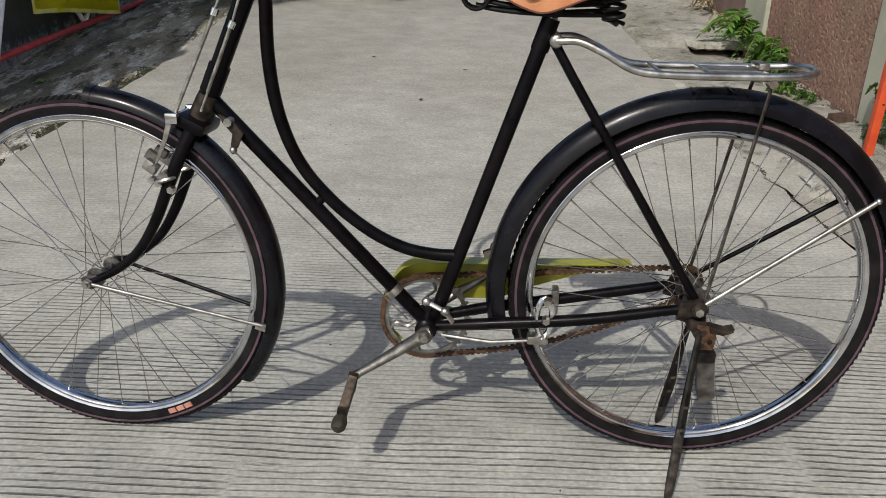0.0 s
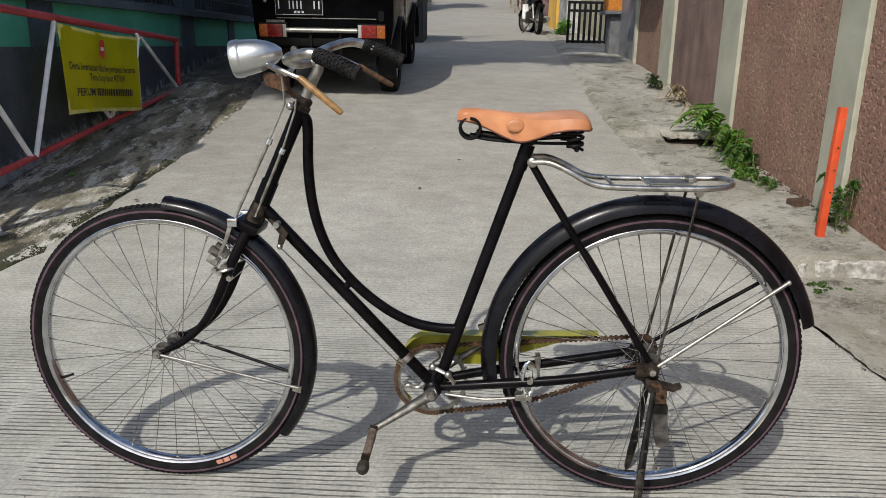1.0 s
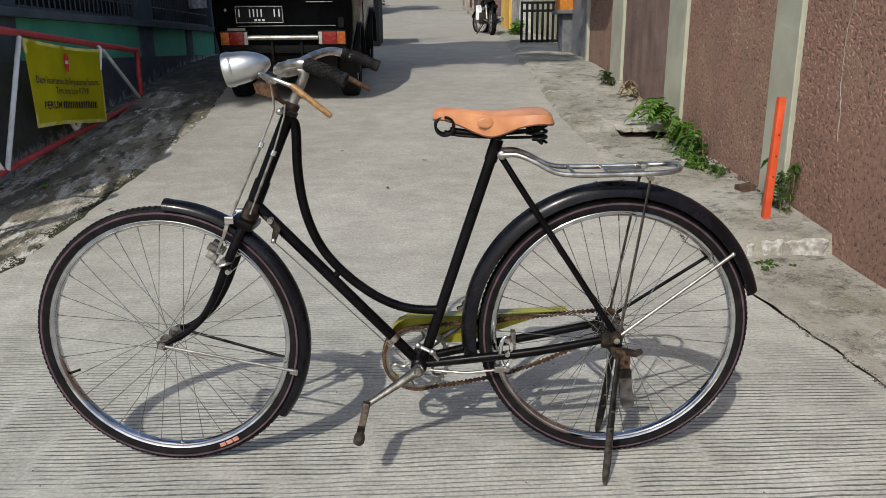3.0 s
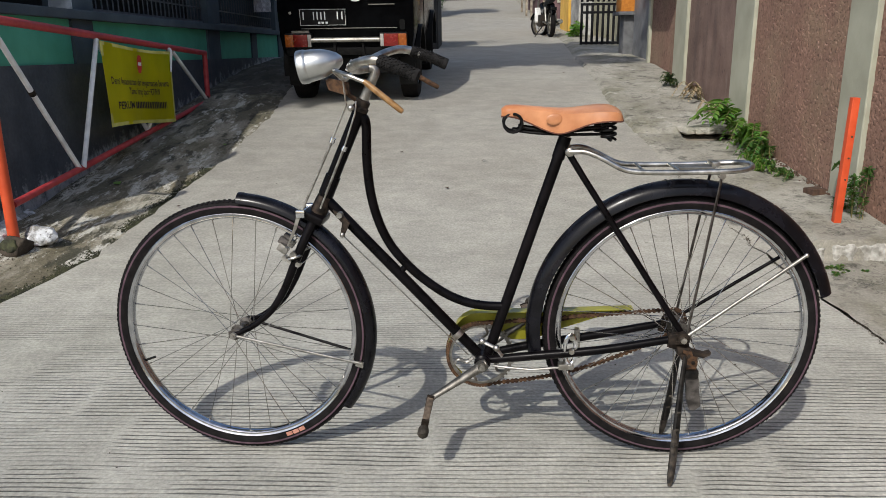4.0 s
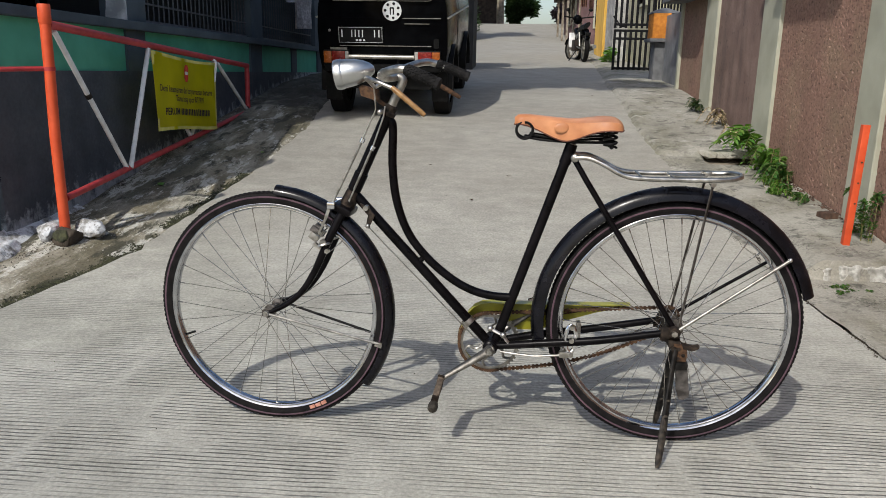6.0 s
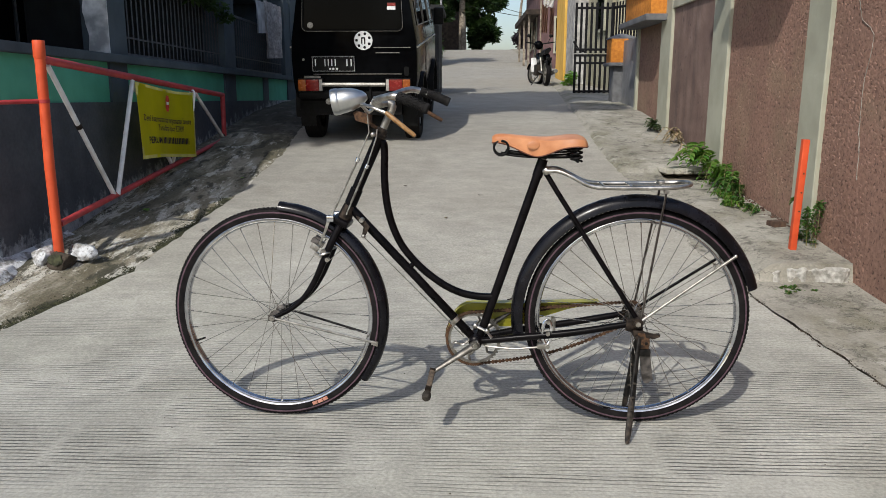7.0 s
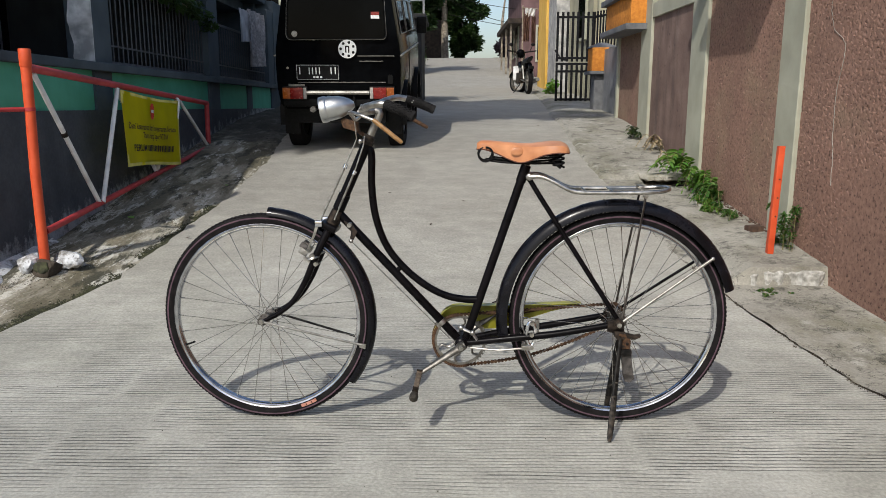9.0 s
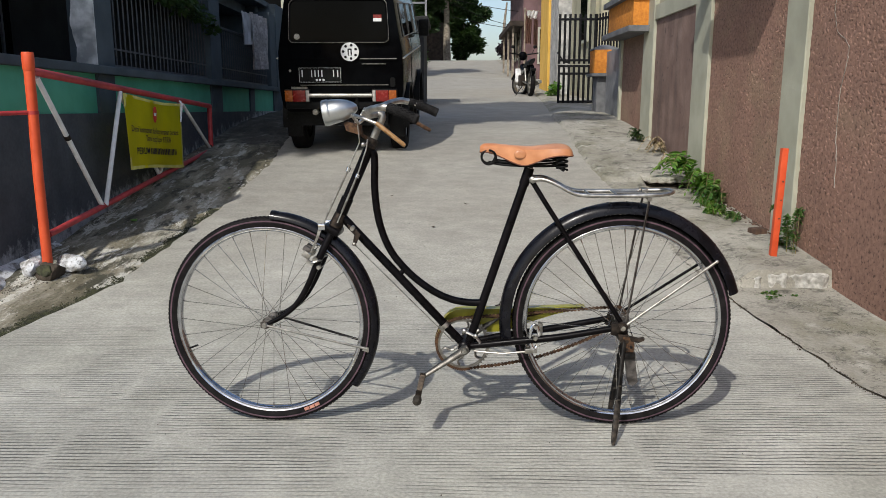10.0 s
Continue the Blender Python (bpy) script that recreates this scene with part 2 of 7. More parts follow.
def concrete_road():
    """Grey cast concrete raked in short overlapping strokes, worn smooth in patches."""
    noise_tex, span, calc, chance, blend, finish, xyz = kit("tined_road_concrete", 0.88)
    x, y = xyz[0], xyz[1]
    warp = noise_tex(1.5, 3.0, (0.9, 2.6, 1.0))
    fine = noise_tex(8.0, 3.0, (0.8, 3.0, 1.0))
    ragged_edge = noise_tex(9.0, 3.0)
    band_y = calc("ADD", y, calc("ADD", calc("MULTIPLY", warp, 0.16), calc("MULTIPLY", ragged_edge, 0.03)))
    band = calc("FLOOR", calc("DIVIDE", band_y, 0.29))
    in_band = calc("FRACT", calc("DIVIDE", band_y, 0.29))
    xs = calc("ADD", calc("ADD", x, calc("MULTIPLY", chance(band), 1.7)), calc("MULTIPLY", ragged_edge, 0.05))
    seg = calc("FLOOR", calc("DIVIDE", xs, 0.95))
    in_seg = calc("FRACT", calc("DIVIDE", xs, 0.95))
    luck = chance(calc("ADD", calc("MULTIPLY", band, 7.31), calc("MULTIPLY", seg, 3.17)))
    stroke = span(luck, 0.10, 0.40, 0.12, 1.0)
    ends = calc("MULTIPLY", calc("MULTIPLY", span(in_band, 0.0, 0.05, 0.45, 1.0), span(in_band, 0.93, 1.0, 1.0, 0.45)), calc("MULTIPLY", span(in_seg, 0.0, 0.03, 0.1, 1.0), span(in_seg, 0.95, 1.0, 1.0, 0.1)))
    tilt = calc("MULTIPLY", calc("MULTIPLY", calc("SUBTRACT", luck, 0.5), 0.05), x)
    row = calc("ADD", calc("ADD", y, tilt), calc("ADD", calc("MULTIPLY", warp, 0.040), calc("MULTIPLY", fine, 0.011)))
    wave = calc("SINE", calc("MULTIPLY", row, 2 * math.pi / 0.0215))
    groove = span(wave, 0.38, 0.88, 0.0, 1.0)
    wear = span(noise_tex(1.9, 5.0, (0.8, 1.7, 1.0), 0.65), 0.37, 0.48, 0.0, 1.0)
    broken = span(noise_tex(3.2, 3.0, (1.0, 32.0, 1.0)), 0.30, 0.44, 0.25, 1.0)
    gritty = span(noise_tex(45.0, 4.0, (0.5, 1.0, 1.0)), 0.34, 0.56, 0.62, 1.0)
    near = calc("MULTIPLY", calc("MULTIPLY", span(y, 0.25, 1.7, 1.0, 0.06), span(calc("ADD", y, calc("MULTIPLY", noise_tex(1.7, 3.0), 0.5)), -0.30, -0.10, 0.12, 1.0)), gritty)
    mask = calc("MULTIPLY", calc("MULTIPLY", groove, wear), calc("MULTIPLY", calc("MULTIPLY", broken, near), calc("MULTIPLY", stroke, ends)))
    base = blend(span(noise_tex(1.3, 8.0, None, 0.62), 0.32, 0.68, 0.0, 1.0), (0.296, 0.291, 0.256), (0.436, 0.429, 0.385))
    base = blend(span(noise_tex(0.55, 6.0, (1.0, 0.7, 1.0), 0.6), 0.5, 0.72, 0.0, 0.45), base, (0.26, 0.255, 0.20))
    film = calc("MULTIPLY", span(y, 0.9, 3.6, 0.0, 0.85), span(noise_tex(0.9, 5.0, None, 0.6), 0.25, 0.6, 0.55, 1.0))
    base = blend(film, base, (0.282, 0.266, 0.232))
    cloudy = span(noise_tex(5.0, 6.0, (1.0, 1.6, 1.0), 0.65), 0.3, 0.7, 0.84, 1.14)
    speck = span(noise_tex(80.0, 4.0), 0.3, 0.72, 0.78, 1.20)
    pit = span(noise_tex(17.0, 3.0), 0.71, 0.77, 1.0, 0.60)
    shade = calc("MULTIPLY", calc("MULTIPLY", calc("MULTIPLY", speck, cloudy), pit), span(mask, 0.0, 1.0, 1.0, 0.30))
    height = calc("SUBTRACT", calc("ADD", calc("MULTIPLY", noise_tex(120.0, 4.0), 0.35), calc("MULTIPLY", noise_tex(14.0, 4.0), 0.5)), mask)
    return finish(base, shade, height, 0.004)


def verge_concrete():
    """Old concrete: wet dark stains, moss-brown patches, crumbly pale cement, and shade painted in towards the far end.
    """
    noise_tex, span, calc, chance, blend, finish, xyz = kit("mossy_verge_concrete", 0.9)
    base = blend(span(noise_tex(3.2, 8.0, (1.0, 0.55, 1.0), 0.65), 0.36, 0.60, 0.0, 1.0), (0.215, 0.190, 0.135), (0.40, 0.378, 0.312))
    base = blend(span(noise_tex(2.1, 8.0, (1.6, 0.45, 1.0), 0.7), 0.43, 0.55, 0.0, 0.9), base, (0.112, 0.098, 0.062))
    base = blend(span(noise_tex(6.5, 7.0, (1.2, 0.4, 1.0), 0.7), 0.53, 0.60, 0.0, 0.85), base, (0.042, 0.042, 0.028))
    base = blend(span(noise_tex(5.1, 7.0, (1.6, 0.5, 1.0), 0.75), 0.54, 0.60, 0.0, 0.85), base, (0.56, 0.545, 0.485))
    # far end's deep shade is painted in here, more with y, broken by noise
    far_shade = calc("ADD", span(xyz[1], 3.8, 7.0, -0.35, 0.4), noise_tex(2.6, 6.0, None, 0.65))
    base = blend(span(far_shade, 0.5, 0.7, 0.0, 0.85), base, (0.045, 0.041, 0.034))
    speck = span(noise_tex(70.0, 5.0), 0.3, 0.72, 0.74, 1.18)
    height = calc("ADD", calc("MULTIPLY", noise_tex(60.0, 5.0), 0.4), noise_tex(14.0, 6.0))
    return finish(base, speck, height, 0.014, 0.9)


def pavement_concrete():
    """Worn pale slab with patched cement, grey stains and fine cracks of dirt."""
    noise_tex, span, calc, chance, blend, finish, xyz = kit("patched_pavement_concrete", 0.9)
    base = blend(span(noise_tex(2.2, 8.0, None, 0.62), 0.34, 0.64, 0.0, 1.0), (0.238, 0.226, 0.188), (0.362, 0.347, 0.302))
    base = blend(span(noise_tex(1.4, 7.0, (1.2, 0.8, 1.0), 0.7), 0.49, 0.62, 0.0, 0.75), base, (0.17, 0.162, 0.108))
    base = blend(span(noise_tex(4.0, 7.0, None, 0.7), 0.58, 0.66, 0.0, 0.7), base, (0.46, 0.445, 0.40))
    dirt = calc("MULTIPLY", span(noise_tex(7.5, 6.0, None, 0.7), 0.54, 0.66, 1.0, 0.40), span(noise_tex(2.7, 7.0, (1.0, 1.5, 1.0), 0.75), 0.54, 0.66, 1.0, 0.62))
    line = calc("ABSOLUTE", calc("SUBTRACT", noise_tex(1.6, 6.0, None, 0.65), 0.5))
    dirt = calc("MULTIPLY", dirt, span(line, 0.0, 0.006, 0.45, 1.0))
    speck = calc("MULTIPLY", span(noise_tex(80.0, 5.0), 0.3, 0.72, 0.80, 1.14), dirt)
    height = calc("ADD", calc("MULTIPLY", noise_tex(80.0, 5.0), 0.4), noise_tex(18.0, 6.0))
    return finish(base, speck, height, 0.008, 0.9)


def plinth_paint():
    """Dark slate paint with chalky lime splashes low on the wall, which follow the rising ground."""
    noise_tex, span, calc, chance, blend, finish, xyz = kit("splashed_slate_paint", 0.75)
    base = blend(span(noise_tex(5.0, 6.0), 0.35, 0.65, 0.0, 1.0), (0.046, 0.053, 0.064), (0.070, 0.079, 0.093))
    over = calc("SUBTRACT", xyz[2], calc("MULTIPLY", calc("MAXIMUM", calc("ADD", xyz[1], 0.6), 0.0), 0.135))
    low = span(over, 0.02, 0.34, 0.40, -0.04)
    splash = calc("ADD", noise_tex(11.0, 8.0, (1.0, 1.0, 0.8), 0.7), low)
    base = blend(span(splash, 0.68, 0.84, 0.0, 0.6), base, (0.44, 0.47, 0.51))
    return finish(base, span(noise_tex(40.0, 5.0), 0.3, 0.7, 0.9, 1.1), noise_tex(60.0, 5.0), 0.002)


def roughcast():
    """Brown rough-cast with dark pits, an olive bloom and fine grit."""
    noise_tex, span, calc, chance, blend, finish, xyz = kit("rough_brown_render", 0.95)
    base = blend(span(noise_tex(36.0, 5.0), 0.36, 0.62, 0.0, 1.0), (0.205, 0.118, 0.088), (0.285, 0.170, 0.127))
    base = blend(span(noise_tex(1.3, 6.0, None, 0.65), 0.48, 0.68, 0.0, 0.5), base, (0.30, 0.235, 0.15))
    # the pits' darkness is put into the colour; the relief itself is shallow
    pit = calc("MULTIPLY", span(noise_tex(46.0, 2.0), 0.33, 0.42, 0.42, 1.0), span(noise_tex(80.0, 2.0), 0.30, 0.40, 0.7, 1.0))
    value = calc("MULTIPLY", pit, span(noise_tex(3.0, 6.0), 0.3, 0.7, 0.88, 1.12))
    height = calc("ADD", noise_tex(46.0, 5.0), calc("MULTIPLY", noise_tex(110.0, 4.0), 0.5))
    return finish(base, value, height, 0.0022, 1.0)


def streaked_plaster():
    """Brown cement plaster with rain streaks running down it and paler patches."""
    noise_tex, span, calc, chance, blend, finish, xyz = kit("streaked_brown_plaster", 0.9)
    base = blend(span(noise_tex(4.0, 6.0), 0.35, 0.65, 0.0, 1.0), (0.165, 0.108, 0.090), (0.235, 0.160, 0.135))
    streak = calc("ADD", calc("MULTIPLY", noise_tex(2.2, 4.0, (2.0, 2.4, 0.45), 0.55), 0.6), calc("MULTIPLY", noise_tex(2.6, 7.0, None, 0.7), 0.4))
    base = blend(span(streak, 0.47, 0.62, 0.0, 0.6), base, (0.085, 0.062, 0.052))
    base = blend(span(noise_tex(3.4, 6.0, (2.2, 2.2, 0.5), 0.7), 0.56, 0.70, 0.0, 0.4), base, (0.30, 0.235, 0.20))
    value = calc("MULTIPLY", span(noise_tex(60.0, 5.0), 0.3, 0.7, 0.86, 1.12), span(noise_tex(16.0, 5.0), 0.62, 0.70, 1.0, 0.6))
    return finish(base, value, noise_tex(50.0, 5.0), 0.003)


M["smoothbrown"] = streaked_plaster()
M["verge"], M["pave"], M["plinth"], M["render"] = verge_concrete(), pavement_concrete(), plinth_paint(), roughcast()
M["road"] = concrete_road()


# ---- building tools ----
def part(name, bm, material, parent=None, label="", smooth=True):
    me = bpy.data.meshes.new(name)
    bm.normal_update()
    bm.to_mesh(me)
    bm.free()
    me.materials.append(material)
    if smooth:
        me.shade_smooth()
        me.set_sharp_from_angle(angle=radians(38))
    ob = new(name, me)
    ob.parent = parent
    if label:
        tagged(ob, label)
    return ob


def thing(name, at, label, category, group="", kind="", turn=0.0):
    ob = new(name)
    ob.empty_display_size = 0.1
    ob.matrix_basis = pose(*at, 0, 0, turn)
    return tagged(ob, label, category, group, kind)


def setting(name, bm, material, label, category, smooth=False, parent=None):
    return tagged(part(name, bm, material, parent, smooth=smooth), label, category, kind="structure")


def box(bm, lo, hi, bevel=0.0, m=None):
    c = [(a + b) / 2 for a, b in zip(lo, hi)]
    d = [abs(b - a) for a, b in zip(lo, hi)]
    mat = Matrix.Translation(c) @ Matrix.Diagonal((*d, 1))
    r = bmesh.ops.create_cube(bm, size=1, matrix=(m @ mat) if m else mat)
    if bevel:
        edges = list({e for v in r["verts"] for e in v.link_edges})
        bmesh.ops.bevel(bm, geom=edges, offset=bevel, segments=2, affect="EDGES", profile=0.6)
    return bm


def cyl(bm, a, b, r1, r2=None, seg=16, caps=True):
    a, b = Vector(a), Vector(b)
    r2 = r1 if r2 is None else r2
    q = (b - a).to_track_quat("Z", "Y").to_matrix().to_4x4()
    bmesh.ops.create_cone(bm, cap_ends=caps, segments=seg, radius1=r1, radius2=r2, depth=(b - a).length, matrix=Matrix.Translation((a + b) / 2) @ q)
    return bm


def ball(bm, c, r, seg=12, scale=(1, 1, 1)):
    bmesh.ops.create_uvsphere(bm, u_segments=seg, v_segments=max(6, seg // 2), radius=r, matrix=Matrix.Translation(c) @ Matrix.Diagonal((*scale, 1)))
    return bm


def glide(points, steps=6):
    """A smooth line through the points."""
    p = [Vector(q) for q in points]
    p = [2 * p[0] - p[1], *p, 2 * p[-1] - p[-2]]
    out = []
    for i in range(1, len(p) - 2):
        for s in range(steps):
            t = s / steps
            a, b, c, d = p[i - 1:i + 3]
            out.append(0.5 * (2 * b + (c - a) * t + (2 * a - 5 * b + 4 * c - d) * t * t + (3 * b - a - 3 * c + d) * t ** 3))
    return [*out, p[-2]]


def tube(bm, points, radius, seg=12, closed=False, flat=1.0, caps=True):
    """A round tube along the points; radius may be one number or one a point; flat squeezes it sideways."""
    p = [Vector(q) for q in points]
    n = len(p)
    rs = [radius] * n if isinstance(radius, (int, float)) else list(radius)
    side = None
    rings = []
    for i, q in enumerate(p):
        if closed:
            d = (p[(i + 1) % n] - p[i - 1]).normalized()
        else:
            d = (p[min(i + 1, n - 1)] - p[max(i - 1, 0)]).normalized()
        if side is None:
            side = d.orthogonal().normalized()
        side = (side - d * side.dot(d)).normalized()
        up = d.cross(side)
        rings.append([bm.verts.new(q + rs[i] * (math.cos(2 * math.pi * k / seg) * side + flat * math.sin(2 * math.pi * k / seg) * up)) for k in range(seg)])
    for i in range(n if closed else n - 1):
        a, b = rings[i], rings[(i + 1) % n]
        for k in range(seg):
            bm.faces.new((a[k], a[(k + 1) % seg], b[(k + 1) % seg], b[k]))
    if caps and not closed:
        bm.faces.new(rings[0][::-1])
        bm.faces.new(rings[-1])
    return bm


def lathe(bm, profile, axis="y", seg=48, centre=(0, 0, 0), arc=None, close=False):
    """Turns (radius, along) pairs round an axis. arc: from, to in degrees."""
    c = Vector(centre)
    full = arc is None
    a0, a1 = (0, 360) if full else arc
    rings = []
    for k in range(seg if full else seg + 1):
        t = radians(a0 + (a1 - a0) * k / seg)
        ca, sa = math.cos(t), math.sin(t)
        ring = []
        for r, h in profile:
            v = {"y": (r * ca, h, r * sa), "z": (r * ca, r * sa, h), "x": (h, r * ca, r * sa)}[axis]
            ring.append(bm.verts.new(c + Vector(v)))
        rings.append(ring)
    m = len(profile)
    for k in range(len(rings) if full else len(rings) - 1):
        a, b = rings[k], rings[(k + 1) % len(rings)]
        for i in range(m if close else m - 1):
            j = (i + 1) % m
            bm.faces.new((a[i], a[j], b[j], b[i]))
    if not full and close:
        bm.faces.new(rings[0]); bm.faces.new(rings[-1][::-1])
    bmesh.ops.recalc_face_normals(bm, faces=bm.faces)
    return bm


def ring_profile(r, half, thick, n=10, deep=0.0252):
    """A closed cross-section of a bent strip: outer face bowed, thickness inwards."""
    outer = [(r - deep * (1 - math.cos(a)), half * math.sin(a)) for a in [math.pi / 2 * (-1 + 2 * i / n) for i in range(n + 1)]]
    return outer + [(q - thick, h * 0.94) for q, h in outer[::-1]]


def plate(bm, outline, y0, y1, plane="xz"):
    """A flat plate: an outline in a plane, with thickness across it."""
    def at(u, v, w):
        return {"xz": (u, w, v), "xy": (u, v, w), "yz": (w, u, v)}[plane]
    a = [bm.verts.new(at(u, v, y0)) for u, v in outline]
    b = [bm.verts.new(at(u, v, y1)) for u, v in outline]
    bm.faces.new(a); bm.faces.new(b[::-1])
    for i in range(len(a)):
        j = (i + 1) % len(a)
        bm.faces.new((a[i], b[i], b[j], a[j]))
    bmesh.ops.recalc_face_normals(bm, faces=bm.faces)
    return bm


def BM():
    return bmesh.new()


# ---- lie of the land ----
RISE = [(-60, -0.6), (-6, -0.1), (-1, 0.0), (0.5, 0.0), (1.4, 0.03), (2.4, 0.12), (3.3, 0.25), (4.2, 0.39), (5.2, 0.54), (6.1, 0.66), (7.1, 0.78), (9, 0.88), (12, 1.0), (16, 1.13), (22, 1.5), (32, 2.35), (40, 3.05), (46, 3.3), (55, 3.0), (90, 0.5), (400, -30)]


def ground_z(y):
    for (a, za), (b, zb) in zip(RISE, RISE[1:]):
        if y <= b:
            t = max(0.0, (y - a) / (b - a))
            return za + (zb - za) * t
    return RISE[-1][1]


def level(y):
    """The road's height, with its bends eased."""
    w = 0.35 if y < 9 else 2.0
    return sum(ground_z(y + w * k) for k in (-1, -0.5, 0, 0.5, 1)) / 5


def along(rows, y):
    for (a, xa), (b, xb) in zip(rows, rows[1:]):
        if y <= b:
            return xa + (xb - xa) * max(0.0, (y - a) / (b - a))
    return rows[-1][1]


LEFT_EDGE = [(-60, -2.6), (-1, -2.52), (0.94, -2.11), (1.39, -2.01), (1.8, -1.92), (2.3, -1.905), (2.9, -1.86), (3.5, -1.78), (5, -1.74), (9, -2.1), (16, -2.2), (60, -2.4)]
RIGHT_EDGE = [(-60, 1.9), (-1, 1.74), (0.2, 1.67), (1.4, 1.56), (3, 1.45), (5, 1.35), (8, 1.42), (14, 1.88), (20, 2.2), (60, 2.6)]


def sheet(bm, left, right, ys, cols, lift, rough=0.0):
    rows = []
    for y in ys:
        a, b = left(y), right(y)
        rows.append([bm.verts.new((a + (b - a) * k / cols, y, level(y) + (lift(a + (b - a) * k / cols, y) if callable(lift) else lift) + rough * noise.noise((3 * (a + (b - a) * k / cols), 3 * y, 0)))) for k in range(cols + 1)])
    for r, s in zip(rows, rows[1:]):
        for k in range(cols):
            bm.faces.new((r[k], r[k + 1], s[k + 1], s[k]))
    return bm


def steps(a, b, d):
    n = max(1, round((b - a) / d))
    return [a + (b - a) * i / n for i in range(n + 1)]


ys = steps(-60, -6, 6)[:-1] + steps(-6, 16, 0.2)[:-1] + steps(16, 60, 1.0)[:-1] + steps(60, 400, 20)
setting("ground", sheet(BM(), lambda y: -300 if abs(y) > 50 else -60, lambda y: 300 if abs(y) > 50 else 60, ys, 2, -0.06), M["dirt"], "packed brown earth under and around the lane", "ground")
road_ys = steps(-8, 9, 0.1)[:-1] + steps(9, 60, 0.5)


def ragged(rows, y, amount):
    return along(rows, y) + amount * (noise.noise((7 * y, 2.0, 0)) + 0.5 * noise.noise((23 * y, 5.0, 0)))


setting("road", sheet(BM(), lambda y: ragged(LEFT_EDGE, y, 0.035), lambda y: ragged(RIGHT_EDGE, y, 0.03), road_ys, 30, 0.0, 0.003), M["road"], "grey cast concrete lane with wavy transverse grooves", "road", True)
setting("gutter_strip", sheet(BM(), lambda y: -3.0, lambda y: along(LEFT_EDGE, y) + 0.09, road_ys, 26, lambda x, y: -0.022 + 0.07 * max(0, min(1, (along(LEFT_EDGE, y) + 0.02 - x) / 0.45)), 0.016), M["verge"], "stained crumbling concrete verge beside the lane, shade painted in at its far end", "verge", True)


def kerb_lift(x, y):
    up = 0.0
    if y >= 2.0 and x < seam(y) + 0.01:
        return -0.035
    if 1.72 <= y < 3.75:
        up = 0.10 * (1 - max(0, (y - 2.2) / 1.6)) * max(0, min(1, (x - 1.62) / 0.12))
    elif y >= 4.2:
        up = 0.028
    if 3.98 < y < 4.42 and x > 1.72 + 0.05 * noise.noise((0, 9 * y, 3)):
        up = -0.085
    return up + 0.004


def seam(y):
    wide = max(0.0, 0.5 + noise.noise((2.3 * y, 9, 0)) + 0.5 * noise.noise((11 * y, 4, 0)))
    return ragged(RIGHT_EDGE, y, 0.03) + (0.003 + 0.008 * wide if y < 2.0 else -0.06)


setting("pavement", sheet(BM(), seam, lambda y: 3.0 if y < 8.7 else 6.0, steps(-8, -1, 0.2)[:-1] + steps(-1, 1.70, 0.05) + [1.72, 1.8] + steps(1.9, 3.90, 0.1) + steps(3.96, 4.5, 0.04) + steps(4.6, 9, 0.1) + steps(9.2, 60, 0.5), 22, kerb_lift, 0.008), M["pave"], "pale worn concrete pavement slabs along the wall", "pavement", True)
# the lip of the broken slab, hanging over a dark hollow
bm = BM()
rows = []
for i in range(31):
    x = 1.65 + 0.55 * i / 30
    y0 = 4.19 + 0.05 * noise.noise((x * 9, 3, 0)) + 0.02 * noise.noise((x * 31, 3, 0)) + 0.22 * max(0, (1.78 - x) / 0.13)
    rows.append([bm.verts.new((x, y, level(y) + z + 0.006 * noise.noise((x * 25, y * 25, z * 90)))) for y, z in ((4.62, -0.03), (y0 + 0.03, -0.022), (y0 - 0.004, -0.006), (y0, 0.020), (y0 + 0.025, 0.034), (y0 + 0.14, 0.036), (4.62, 0.033))])
for r, q in zip(rows, rows[1:]):
    for k in range(6):
        bm.faces.new((r[k], r[k + 1], q[k + 1], q[k]))
bmesh.ops.recalc_face_normals(bm, faces=bm.faces)
setting("broken_slab", bm, M["pave"], "broken edge of a raised pavement slab", "slab", True)

# ---- right boundary wall ----
WALL_X, PILLAR_X = 2.20, 2.168
PILLARS = [(2.244, 2.549), (4.04, 4.455), (5.875, 6.30), (7.46, 7.55)]
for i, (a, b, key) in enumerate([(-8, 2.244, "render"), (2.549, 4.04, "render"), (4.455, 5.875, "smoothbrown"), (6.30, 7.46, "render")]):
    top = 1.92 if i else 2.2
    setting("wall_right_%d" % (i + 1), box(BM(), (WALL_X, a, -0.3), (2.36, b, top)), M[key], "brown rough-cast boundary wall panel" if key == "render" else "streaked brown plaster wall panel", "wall")


